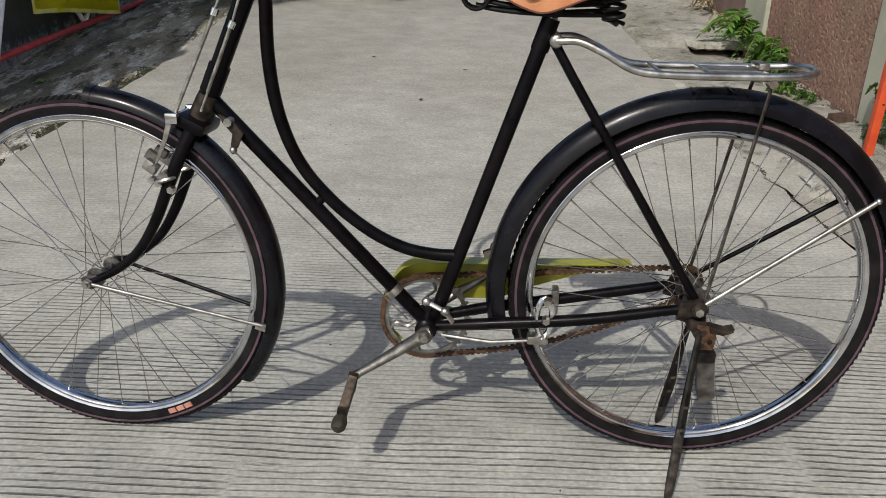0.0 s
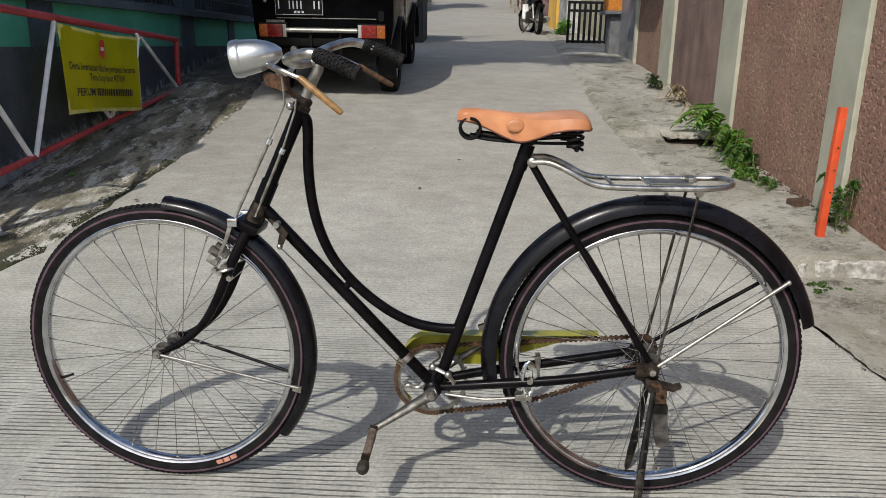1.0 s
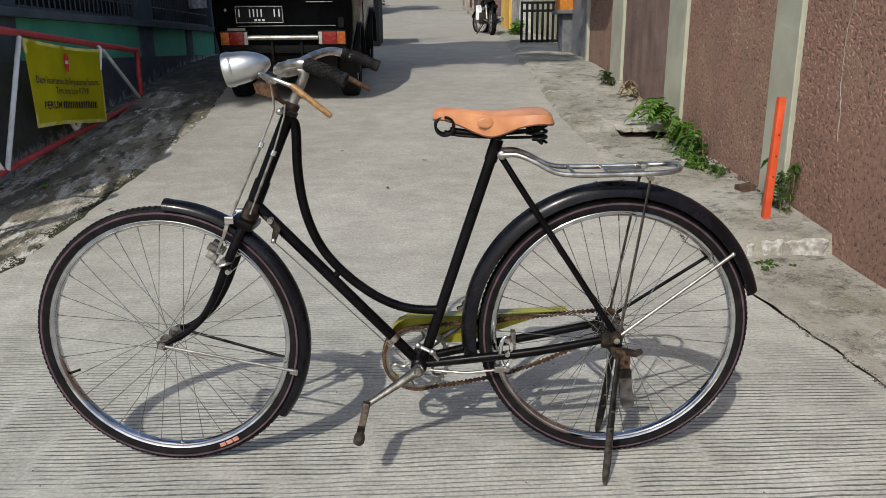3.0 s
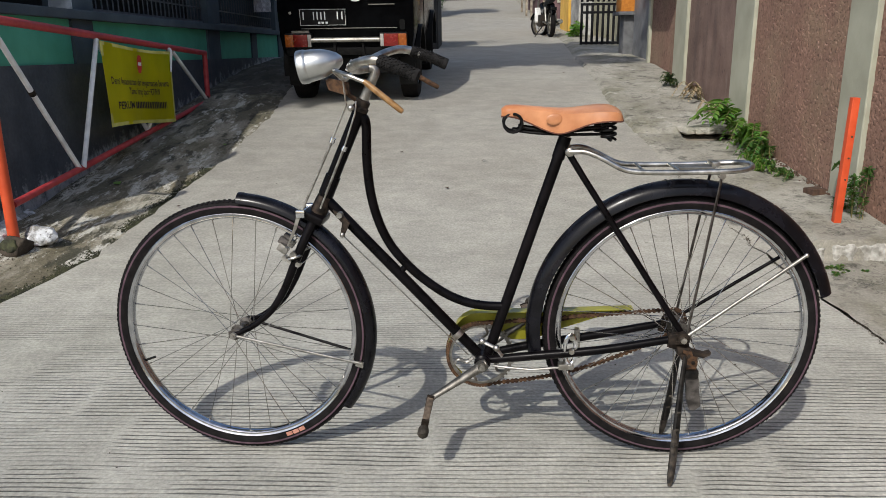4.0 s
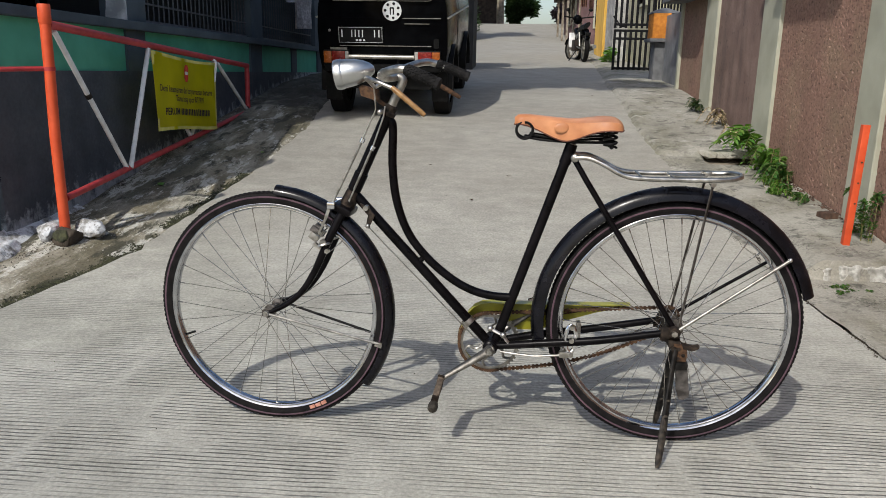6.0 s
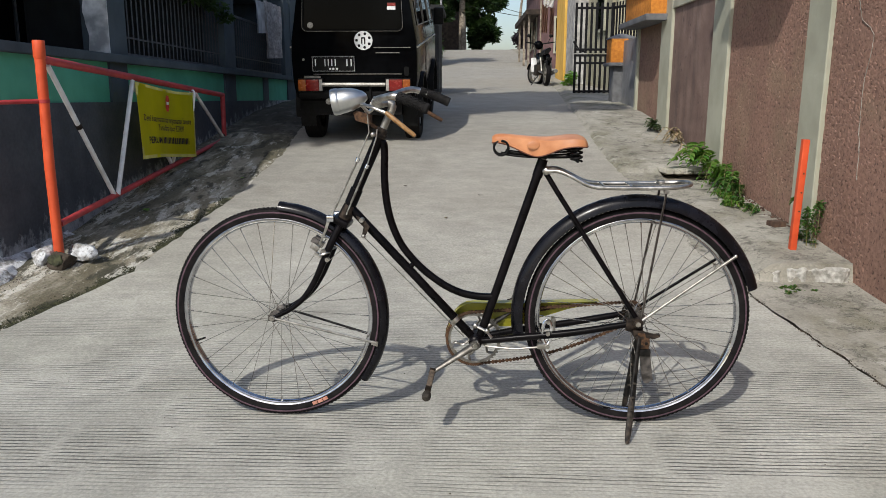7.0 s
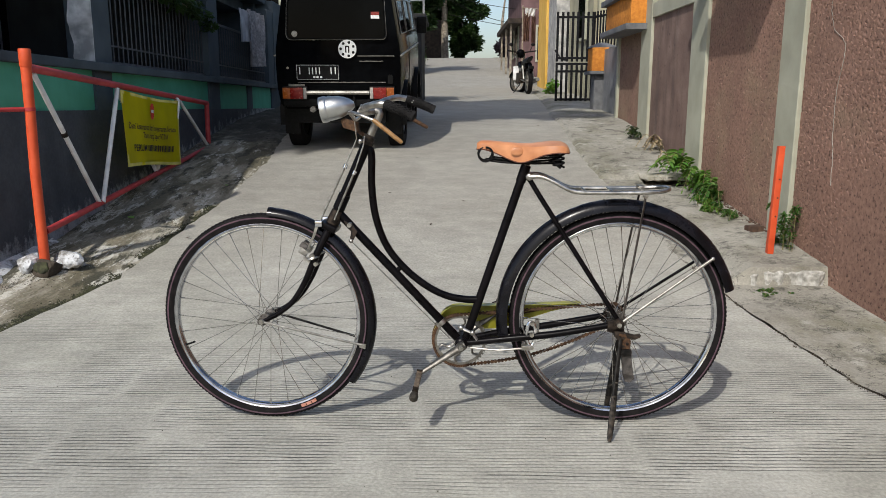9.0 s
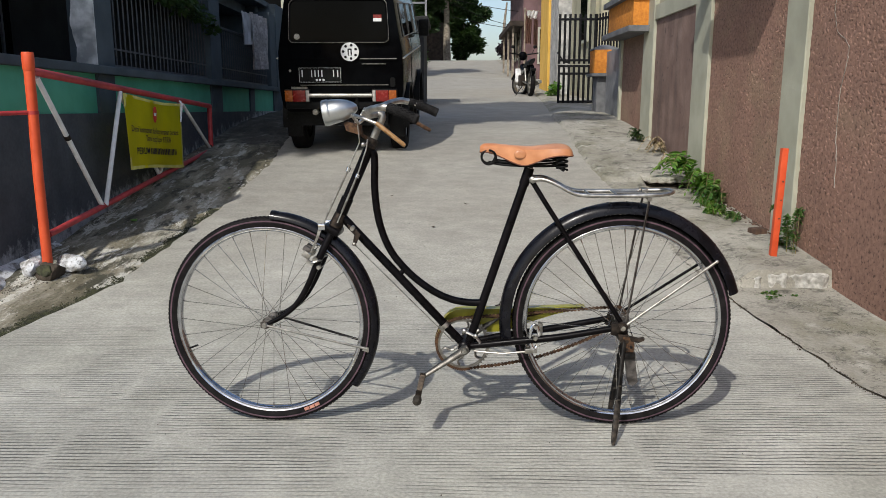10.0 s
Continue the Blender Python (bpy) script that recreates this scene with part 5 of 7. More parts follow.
part("side_wall", box(BM(), (-1.5, 7.22, -0.3), (-0.02, 10.6, 2.6)), M["slate"], house, smooth=False)
bm = BM()
rows = []
for i in range(25):
    z = 1.385 + 1.03 * i / 24
    w = -0.205 + 0.035 * noise.noise((z * 5, 2, 0)) + 0.018 * noise.noise((z * 17, 2, 0)) + 0.05 * max(0, 1.72 - z)
    rows.append([bm.verts.new(p) for p in ((w, 1.298, z), (-0.033, 1.298, z), (-0.033, 1.309, z), (w, 1.309, z))])
for r, q in zip(rows, rows[1:]):
    for k in range(4):
        bm.faces.new((r[k], r[(k + 1) % 4], q[(k + 1) % 4], q[k]))
bmesh.ops.recalc_face_normals(bm, faces=bm.faces)
part("flaking_wall", bm, M["whitewall"], house, "flaking whitewashed wall end", smooth=False)
part("porch_roof", box(BM(), (-1.6, -0.45, 2.55), (-0.44, 7.3, 2.63)), M["slate"], house, smooth=False)
part("porch_eave", box(BM(), (-0.44, -0.45, 2.55), (-0.13, 7.3, 2.62)), M["slate"], house, smooth=False)
part("porch_end_wall", box(BM(), (-1.3, -0.44, -0.4), (-0.03, -0.32, 2.55)), M["slate"], house, smooth=False)
for name, y0, y1, z0, z1 in (("railing", 1.63, 4.03, 1.40, 2.36), ("railing", 4.47, 6.82, 1.40, 2.0)):
    rl = new(name); rl.parent = house
    tagged(rl, "dark painted upright-bar porch railing")
    for z in (z0, z1 - 0.005):
        part("rail", box(BM(), (-0.10, y0, z - 0.012), (-0.076, y1, z + 0.012)), M["rail"], rl, smooth=False)
    part("mid_rail", box(BM(), (-0.098, y0, z0 + 0.13), (-0.080, y1, z0 + 0.142)), M["rail"], rl, smooth=False)
    n = int((y1 - y0) / 0.092)
    me = None
    for k in range(n):
        if me is None:
            o = part("bar", cyl(BM(), (0, 0, 0), (0, 0, z1 - z0), 0.0068, seg=8), M["rail"], rl)
            me = o.data
        else:
            o = new("bar", me); o.parent = rl
        o.location = (-0.088, y0 + 0.04 + k * (y1 - y0 - 0.06) / max(1, n - 1), z0)

# dark window and hanging plant seen over the sill
win = new("porch_window"); win.parent = house
tagged(win, "dark barred window under the porch")
part("window_pane", box(BM(), (-1.30, -0.25, 1.5), (-1.285, 2.4, 2.4)), M["vanglass"], win, smooth=False)
for k in range(5):
    part("window_bar", box(BM(), (-1.285, -0.20 + 0.61 * k - 0.015, 1.5), (-1.265, -0.20 + 0.61 * k + 0.015, 2.4)), M["rail"], win, smooth=False)


def foliage(bm_or_lists, centre, radii, count, size, rng, flat=0.4, down=0.0):
    """Many small folded leaves scattered in an uneven ball."""
    vs, fs = bm_or_lists
    for _ in range(count):
        d = Vector((rng.gauss(0, 1), rng.gauss(0, 1), rng.gauss(0, 1))).normalized()
        r = rng.random() ** 0.45
        c = Vector(centre) + Vector((d.x * radii[0] * r, d.y * radii[1] * r, d.z * radii[2] * r))
        s = size * rng.uniform(0.55, 1.25)
        a = Vector((rng.gauss(0, 1), rng.gauss(0, 1), rng.gauss(0, flat) - down)).normalized()
        b = a.cross(Vector((rng.gauss(0, 0.5), rng.gauss(0, 0.5), 1))).normalized()
        n = a.cross(b)
        i = len(vs)
        vs += [c, c + a * s * 0.5 + b * s * 0.26 + n * s * 0.06, c + a * s, c + a * s * 0.5 - b * s * 0.26 + n * s * 0.06]
        fs += [(i, i + 1, i + 2), (i, i + 2, i + 3)]


def leaf_part(name, lists, material, parent, label=""):
    me = bpy.data.meshes.new(name)
    me.from_pydata([tuple(v) for v in lists[0]], [], lists[1])
    me.materials.append(material)
    ob = new(name, me)
    ob.parent = parent
    return tagged(ob, label, kind="stuff")


def leaf_material(name, a, b):
    m = surface(name, a, b, 14, 0.55, 0, 0, 60, 1.5, 0.25)
    n, l = m.node_tree.nodes, m.node_tree.links
    bs = n["Principled BSDF"]
    bs.inputs["Transmission Weight"].default_value = 0.0
    geo = n.new("ShaderNodeNewGeometry")
    hs = [q for q in n if q.type == "HUE_SAT"][0]
    mu = n.new("ShaderNodeMapRange"); mu.inputs[3].default_value, mu.inputs[4].default_value = 0.47, 0.53
    l.new(geo.outputs["Random Per Island"], mu.inputs[0]); l.new(mu.outputs[0], hs.inputs["Hue"])
    tr = n.new("ShaderNodeBsdfTranslucent"); tr.inputs[0].default_value = (b[0] * 1.6, b[1] * 1.6, b[2], 1)
    mx = n.new("ShaderNodeMixShader"); mx.inputs[0].default_value = 0.3
    l.new(bs.outputs[0], mx.inputs[1]); l.new(tr.outputs[0], mx.inputs[2])
    l.new(mx.outputs[0], n["Material Output"].inputs["Surface"])
    return m


M["leaf"] = leaf_material("leaf_green", (0.035, 0.085, 0.016), (0.075, 0.15, 0.03))
M["leafdark"] = leaf_material("leaf_dark", (0.016, 0.040, 0.012), (0.04, 0.075, 0.02))
M["weed"] = leaf_material("weed_green", (0.06, 0.15, 0.02), (0.12, 0.25, 0.04))
M["leafpurple"] = leaf_material("leaf_purple", (0.018, 0.014, 0.022), (0.04, 0.03, 0.045))
M["fern"] = leaf_material("fern_green", (0.028, 0.085, 0.014), (0.06, 0.14, 0.026))
M["bark"] = surface("bark", (0.16, 0.13, 0.10), (0.32, 0.28, 0.22), 9, 0.95, 0, 0.02, 20, 1.5, 0.25)
M["soil"] = surface("dark_soil", (0.035, 0.028, 0.02), (0.07, 0.055, 0.04), 12, 0.95, 0, 0.01, 40)
M["stone"] = surface("painted_rubble_stone", (0.12, 0.118, 0.105), (0.40, 0.40, 0.385), 16, 0.9, 0, 0.006, 30, 3, 0.25)
def limewash():
    """Grey cement and rubble with lime wash splashed over it, worn off in patches."""
    noise_tex, span, calc, chance, blend, finish, xyz = kit("limewashed_cement", 0.92)
    base = blend(span(noise_tex(9.0, 6.0), 0.35, 0.65, 0.0, 1.0), (0.16, 0.155, 0.14), (0.33, 0.325, 0.31))
    base = blend(span(noise_tex(13.0, 7.0, None, 0.7), 0.42, 0.54, 0.0, 0.9), base, (0.60, 0.62, 0.64))
    base = blend(span(noise_tex(21.0, 6.0, None, 0.7), 0.58, 0.66, 0.0, 0.85), base, (0.07, 0.065, 0.05))
    return finish(base, span(noise_tex(60.0, 5.0), 0.3, 0.7, 0.82, 1.12), noise_tex(34.0, 6.0), 0.012)


M["limewash"] = limewash()
M["moss"] = surface("dark_moss", (0.018, 0.020, 0.012), (0.06, 0.062, 0.03), 30, 0.95)
M["cloth"] = surface("pale_cloth", (0.66, 0.66, 0.68), (0.80, 0.80, 0.82), 8, 0.9, 0, 0.002, 50, 3, 0.15)
M["towel"] = surface("patterned_towel", (0.42, 0.38, 0.37), (0.74, 0.70, 0.69), 30, 0.95, 0, 0.003, 90, 6, 0.3)
M["brick"] = surface("burnt_brick", (0.05, 0.03, 0.02), (0.10, 0.058, 0.04), 25, 0.9, 0, 0.005, 60, 9, 0.3)
M["mauve"] = surface("mauve_house_paint", (0.10, 0.058, 0.058), (0.17, 0.10, 0.10), 3, 0.85, 0, 0.003, 20)
M["yellow"] = surface("yellow_house_paint", (0.62, 0.36, 0.06), (0.72, 0.45, 0.10), 3, 0.85, 0, 0.003, 20)
M["palehouse"] = surface("pale_house_paint", (0.30, 0.285, 0.20), (0.40, 0.38, 0.27), 3, 0.85, 0, 0.003, 20)
M["stonewall"] = surface("rough_grey_stone", (0.30, 0.30, 0.29), (0.46, 0.45, 0.43), 8, 0.95, 0, 0.02, 14, 2, 0.25)
M["roof"] = surface("weathered_roof", (0.14, 0.07, 0.055), (0.22, 0.12, 0.09), 6, 0.9, 0, 0.01, 12)
M["darkwood"] = surface("dark_weathered_boards", (0.020, 0.014, 0.010), (0.050, 0.036, 0.026), 6, 0.9, 0, 0.006, 20, 1.5, 0.3)
M["gateblack"] = surface("gate_black_paint", (0.005, 0.005, 0.0055), (0.012, 0.012, 0.013), 20, 0.7, spec=0.12)
M["zinc"] = surface("grey_sheet_metal", (0.17, 0.175, 0.185), (0.26, 0.265, 0.275), 6, 0.55, 0.3, 0.002, 20, 2, 0.2)
rng = random.Random(4)

hang = thing("hanging_plant", (-2.62, 5.2, 2.0), "trailing green porch plant over the railing", "plant")
L = ([], [])
for c, r, k in (((0.02, -1.0, 0.16), (0.12, 0.35, 0.10), 200), ((0.05, -0.55, 0.10), (0.14, 0.32, 0.13), 280), ((0.06, -0.10, 0.05), (0.12, 0.30, 0.13), 220), ((0.05, 0.35, -0.02), (0.10, 0.25, 0.12), 140), ((0.05, 0.75, -0.10), (0.08, 0.22, 0.10), 80), ((0.0, -1.1, 0.3), (0.2, 0.3, 0.12), 160), ((0.0, 0.1, 0.28), (0.2, 0.6, 0.14), 260)):
    foliage(L, c, r, k, 0.085, rng, down=0.5)
leaf_part("leaves", L, M["leafdark"], hang)
part("stem", tube(BM(), glide([(-0.05, -1.2, 0.35), (0.02, -0.5, 0.10), (0.03, 0.3, -0.05)], 4), 0.006, 6), M["bark"], hang)

# laundry over the far railing
cl = thing("white_cloth", (-2.55, 7.28, 2.04), "pale cloth hung over the porch railing", "cloth")


def drape(name, y0, y1, z0, z1, mat, parent, depth=0.02):
    bm = BM()
    rows = []
    for j in range(9):
        v = j / 8
        rows.append([bm.verts.new((depth * math.sin(9 * u / 12 * 2.2 + 2.5 * v) + 0.02 * v, y0 + (y1 - y0) * (u / 12) * (1 - 0.12 * v * (u / 12 - 0.5)), z1 + (z0 - z1) * v + 0.03 * (u / 12) * v)) for u in range(13)])
    for r, q in zip(rows, rows[1:]):
        for k in range(12):
            bm.faces.new((r[k], r[k + 1], q[k + 1], q[k]))
    bmesh.ops.solidify(bm, geom=bm.faces[:], thickness=0.006)
    return part(name, bm, mat, parent)


drape("cloth", -0.18, 0.30, -0.28, 0.12, M["cloth"], cl)
tw = thing("towel", (-2.53, 7.66, 2.02), "grey patterned towel hung over the porch railing", "towel")
drape("towel_sheet", -0.25, 0.55, -0.55, 0.16, M["towel"], tw, 0.03)

# ---- barrier gate swung open along the house ----
GX = -2.345
pole = thing("gate_post", (GX, 1.79, 0.14), "leaning orange-painted steel gate post set in rubble", "post")
part("post_tube", tube(BM(), [(0.010, 0.01, 0.0), (0.014, 0.0, 0.55), (0.022, 0.0, 0.90), (0.026, 0, 1.23)], 0.028, 20), M["postorange"], pole)
part("post_collar", tube(BM(), [(0.0245, 0, 1.135), (0.025, 0, 1.142), (0.026, 0, 1.228), (0.026, 0, 1.235)], [0.029, 0.0325, 0.0325, 0.030], 20), M["postorange"], pole)
part("post_band", cyl(BM(), (0.022, 0, 0.895), (0.022, 0, 0.915), 0.031, seg=20), M["red"], pole)
part("side_bar", tube(BM(), [(0.0, -0.02, 0.905), (-0.24, -0.42, 0.90)], 0.013, 10), M["red"], pole, "red side bar")
GATE_TURN = 2.45
gate = thing("barrier_gate", (-2.335, 1.82, 0.0), "red steel barrier gate with white struts, swung open", "gate", turn=GATE_TURN)
part("top_rail", tube(BM(), [(0, 0.02, 1.274), (0, 3.66, 1.036)], 0.024, 14), M["red"], gate)
part("bottom_rail", tube(BM(), [(0, 0.02, 0.338), (0, 3.62, 0.588)], 0.020, 14), M["red"], gate)
part("end_rail", tube(BM(), [(0, 3.65, 1.045), (0, 3.625, 0.572)], 0.024, 14), M["red"], gate)
latch = part("end_latch", box(BM(), (-0.03, 3.57, 0.545), (0.05, 3.72, 0.572), 0.006), M["grease"], gate)
part("latch_plate", box(BM(), (-0.012, 3.58, 0.55), (0.014, 3.70, 0.64), 0.004), M["grease"], latch)
for a, b in (((0.0, 0.075, 1.241), (0.0, 0.812, 0.392)), ((0.012, 0.838, 0.396), (0.012, 1.262, 1.168)), ((-0.012, 1.31, 1.16), (-0.012, 2.02, 0.490)), ((-0.020, 2.062, 0.492), (-0.020, 2.70, 1.075)), ((0.0, 2.735, 1.07), (0.0, 3.60, 0.60))):
    part("strut", tube(BM(), [a, b], 0.016, 10), M["whitepaint"], gate, "white-painted strut")
part("strut_clip", cyl(BM(), (0.0, 0.372, 0.898), (0.0, 0.392, 0.875), 0.021, seg=10), M["grease"], gate)

ban = thing("banner", (-2.335, 1.82, 0.0), "yellow vinyl notice banner tied to the barrier gate", "banner", turn=GATE_TURN)


def banner_at(u, v):
    """u along, v down, 0 to 1: a sheet that hangs from the rail with a soft ripple."""
    y = 1.245 + 1.345 * u - v * (0.035 + 0.015 * u)
    zt = 1.160 - 0.092 * u - 0.018 * math.sin(math.pi * u)
    zb = 0.604 - 0.094 * u + 0.008 * math.sin(5 * u)
    return Vector((0.034 + 0.012 * math.sin(6.0 * u + 1.5 * v) + 0.020 * v * math.sin(3 * u + 1.0) + 0.004 * math.sin(17 * u + 3 * v), y, zt + (zb - zt) * v))


bm = BM()
rows = [[bm.verts.new(banner_at(u / 30, v / 16)) for u in range(31)] for v in range(17)]
for r, q in zip(rows, rows[1:]):
    for k in range(30):
        bm.faces.new((r[k], r[k + 1], q[k + 1], q[k]))
bmesh.ops.solidify(bm, geom=bm.faces[:], thickness=0.0015)
part("vinyl_sheet", bm, M["banner"], ban)


def print_patch(name, u0, u1, v0, v1, mat, off=0.004):
    bm = BM()
    n = 6
    a = [[bm.verts.new(banner_at(u0 + (u1 - u0) * i / n, v0 + (v1 - v0) * j) + Vector((off, 0, 0))) for i in range(n + 1)] for j in (0, 1)]
    for i in range(n):
        bm.faces.new((a[0][i], a[0][i + 1], a[1][i + 1], a[1][i]))
    return part(name, bm, mat, ban)


def lettering(name, text, u0, u1, v0, v1, mat):
    """A printed line of the built-in font, laid on the rippled sheet between the given edges."""
    curve = bpy.data.curves.new(name, "FONT")
    curve.body, curve.resolution_u, curve.offset = text, 2, 0.016
    tmp = new(name, curve)
    me = bpy.data.meshes.new_from_object(tmp)
    bpy.data.objects.remove(tmp)
    bpy.data.curves.remove(curve)
    xs, zs = [v.co.x for v in me.vertices], [v.co.y for v in me.vertices]
    x0, x1, z0, z1 = min(xs), max(xs), min(zs), max(zs)
    for v in me.vertices:
        v.co = banner_at(u0 + (u1 - u0) * (v.co.x - x0) / (x1 - x0), v1 + (v0 - v1) * (v.co.y - z0) / (z1 - z0)) + Vector((0.0045, 0, 0))
    # every letter is a part of its own
    whole = BM()
    whole.from_mesh(me)
    bpy.data.meshes.remove(me)
    left = set(whole.verts)
    while left:
        stack, seen = [left.pop()], []
        while stack:
            v = stack.pop()
            seen.append(v)
            for e in v.link_edges:
                o = e.other_vert(v)
                if o in left:
                    left.discard(o)
                    stack.append(o)
        copy, bm = {}, BM()
        for v in seen:
            copy[v] = bm.verts.new(v.co)
        for fc in {fc for v in seen for fc in v.link_faces}:
            bm.faces.new([copy[v] for v in fc.verts])
        part(name, bm, mat, ban, smooth=False)
    whole.free()


for u0, u1, v0, v1 in ((0, 1, 0, 0.040), (0, 1, 0.955, 1.0), (0, 0.022, 0, 1), (0.98, 1, 0, 1)):
    print_patch("hem", u0, u1, v0, v1, M["hem"], 0.003)
lettering("print_letter", "Demi keamanan dan kenyamanan bersama", 0.055, 0.935, 0.405, 0.520, M["ink"])
lettering("print_letter", "Tamu harap lapor RT/RW", 0.275, 0.775, 0.525, 0.640, M["ink"])
lettering("print_letter", "PERUM", 0.115, 0.325, 0.705, 0.800, M["darkink"])
words = random.Random(11)
u = 0.355
while u < 0.875:
    w = words.uniform(0.026, 0.036)
    print_patch("print_bar", u, min(u + w * 0.62, 0.88), 0.705 + words.uniform(0, 0.006), 0.800, M["darkink"])
    u += w
for u, ln in ((0.99, 0.16),):
    p = banner_at(u, 0.0)
    part("tie", tube(BM(), glide([p + Vector((-0.03, 0.01, 0.03)), p + Vector((0.012, 0.015, 0.01)), p + Vector((0.014, -0.012, -ln * 0.5)), p + Vector((0.012, -0.035, -ln))], 4), [0.012, 0.013, 0.013, 0.012, 0.011, 0.011, 0.010, 0.010, 0.010, 0.009, 0.008, 0.007, 0.005], 8, flat=0.45), M["whitepaint"], ban, "white cloth tie")
# emblem: a red stop board with a white band
bm = BM()
ring = [banner_at(0.468 + 0.040 * x, 0.205 + 0.118 * z) + Vector((0.004, 0, 0)) for x, z in ((-0.55, -1), (0.55, -1), (1, -0.55), (1, 0.55), (0.55, 1), (-0.55, 1), (-1, 0.55), (-1, -0.55))]
bm.faces.new([bm.verts.new(p) for p in ring])
part("print_emblem", bm, M["redink"], ban)
print_patch("emblem_bar", 0.440, 0.496, 0.180, 0.225, M["white"], 0.0055)


def rubble(name, at, size, seed, mat, label):
    """A rough broken stone: a ball cut by random planes and pushed about by noise."""
    bm = BM()
    r = random.Random(seed)
    bmesh.ops.create_icosphere(bm, subdivisions=4, radius=1)
    cuts = [(Vector((r.gauss(0, 1), r.gauss(0, 1), r.gauss(0.3, 1))).normalized(), r.uniform(0.55, 0.85)) for _ in range(9)]
    for v in bm.verts:
        for n, d in cuts:
            over = v.co.dot(n) - d
            if over > 0:
                v.co -= n * over * 0.92
        k = 1 + 0.10 * noise.noise(v.co * 3 + Vector((seed * 7.1, 0, 0))) + 0.07 * noise.noise(v.co * 9 + Vector((0, seed, 0)))
        v.co = Vector((v.co.x * size[0], v.co.y * size[1], max(v.co.z, -0.55) * size[2])) * k
    ob = part(name, bm, mat)
    ob.location = at
    return tagged(ob, label, "stone")


rubble("footing", (-2.325, 1.765, 0.115), (0.115, 0.08, 0.088), 11, M["soil"], "dark earthy rubble footing of the gate post")
rubble("stone", (-2.235, 1.89, 0.155), (0.085, 0.09, 0.066), 1, M["limewash"], "whitewashed rubble stone at the foot of the gate post")
rubble("stone", (-2.415, 1.78, 0.140), (0.080, 0.08, 0.066), 2, M["limewash"], "whitewashed rubble stone at the foot of the gate post")
rubble("stone", (-2.31, 1.72, 0.145), (0.05, 0.045, 0.045), 3, M["moss"], "dark mossy stone at the foot of the gate post")
rubble("stone", (-2.52, 1.50, 0.09), (0.09, 0.16, 0.075), 5, M["limewash"], "large whitewashed rubble stone beside the house plinth")
rubble("stone", (-2.43, 1.86, 0.16), (0.06, 0.06, 0.05), 6, M["limewash"], "small whitewashed rubble stone behind the gate post")
# limewashed cement fillet along the foot of the plinth
bm = BM()
rows = []
for i in range(33):
    y = 0.9 + 1.5 * i / 32
    w = 0.10 + 0.09 * max(0, 1 - abs(y - 1.5) / 0.8) + 0.04 * noise.noise((y * 6, 1, 0))
    rows.append([bm.verts.new((-2.62 + w * u, y, level(y) + 0.022 + (0.01 + w * 0.55) * max(0, 1 - u) ** 1.4 + 0.018 * noise.noise((y * 13, u * 3, 2)))) for u in (0, 0.15, 0.3, 0.45, 0.6, 0.75, 0.9, 1.1)])
for r, q in zip(rows, rows[1:]):
    for k in range(7):
        bm.faces.new((r[k], r[k + 1], q[k + 1], q[k]))
setting("cement_fillet", bm, M["limewash"], "limewashed lumpy cement along the foot of the wall", "fillet", True)


def crumbs(name, count, place, size, mat, label, category, seed):
    """Scattered lumps, too small to pick apart."""
    r = random.Random(seed)
    vs, fs = [], []
    for _ in range(count):
        p = Vector(place(r))
        d = r.uniform(*size)
        a = r.uniform(0, 6.28)
        i = len(vs)
        for k in range(4):
            vs.append(p + Vector((d * r.uniform(0.5, 1.1) * math.cos(a + k * 1.57), d * r.uniform(0.5, 1.1) * math.sin(a + k * 1.57), -0.3 * d)))
        vs.append(p + Vector((r.uniform(-0.3, 0.3) * d, r.uniform(-0.3, 0.3) * d, d * r.uniform(0.25, 0.7))))
        fs += [(i, i + 1, i + 4), (i + 1, i + 2, i + 4), (i + 2, i + 3, i + 4), (i + 3, i, i + 4)]
    o = leaf_part(name, (vs, fs), mat, None)
    return tagged(o, label, category, kind="stuff")


def on_verge(x, y):
    return level(y) - 0.022 + 0.07 * max(0, min(1, (along(LEFT_EDGE, y) + 0.02 - x) / 0.45)) + 0.016 * noise.noise((3 * x, 3 * y, 0))


def edge_spot(r):
    y = r.uniform(0.2, 3.4)
    while noise.noise((y * 2.2, 4, 0)) + 0.35 * noise.noise((y * 9, 1, 0)) < r.uniform(-0.35, 0.25):
        y = r.uniform(0.2, 3.4)
    x = ragged(LEFT_EDGE, y, 0.035) - abs(r.gauss(0, 0.035)) + 0.006
    return x, y, on_verge(x, y) + 0.004


def verge_spot(r):
    y = r.uniform(0.6, 4.5)
    x = along(LEFT_EDGE, y) - r.uniform(0.05, 0.6)
    while noise.noise((x * 5, y * 2.5, 7)) < 0.1:
        y = r.uniform(0.6, 4.5)
        x = along(LEFT_EDGE, y) - r.uniform(0.05, 0.6)
    return x, y, on_verge(x, y) + 0.002


def foot_spot(r):
    y = r.uniform(1.0, 4.6)
    x = -2.585 + abs(r.gauss(0, 0.03)) + (0.16 if y < 2.2 else 0.0)
    return x, y, on_verge(x, y) + 0.002


def post_spot(r):
    a, d = r.uniform(0, 6.28), abs(r.gauss(0, 0.10))
    x, y = -2.32 + d * math.cos(a), 1.72 + d * math.sin(a)
    return x, y, on_verge(x, y) + 0.004


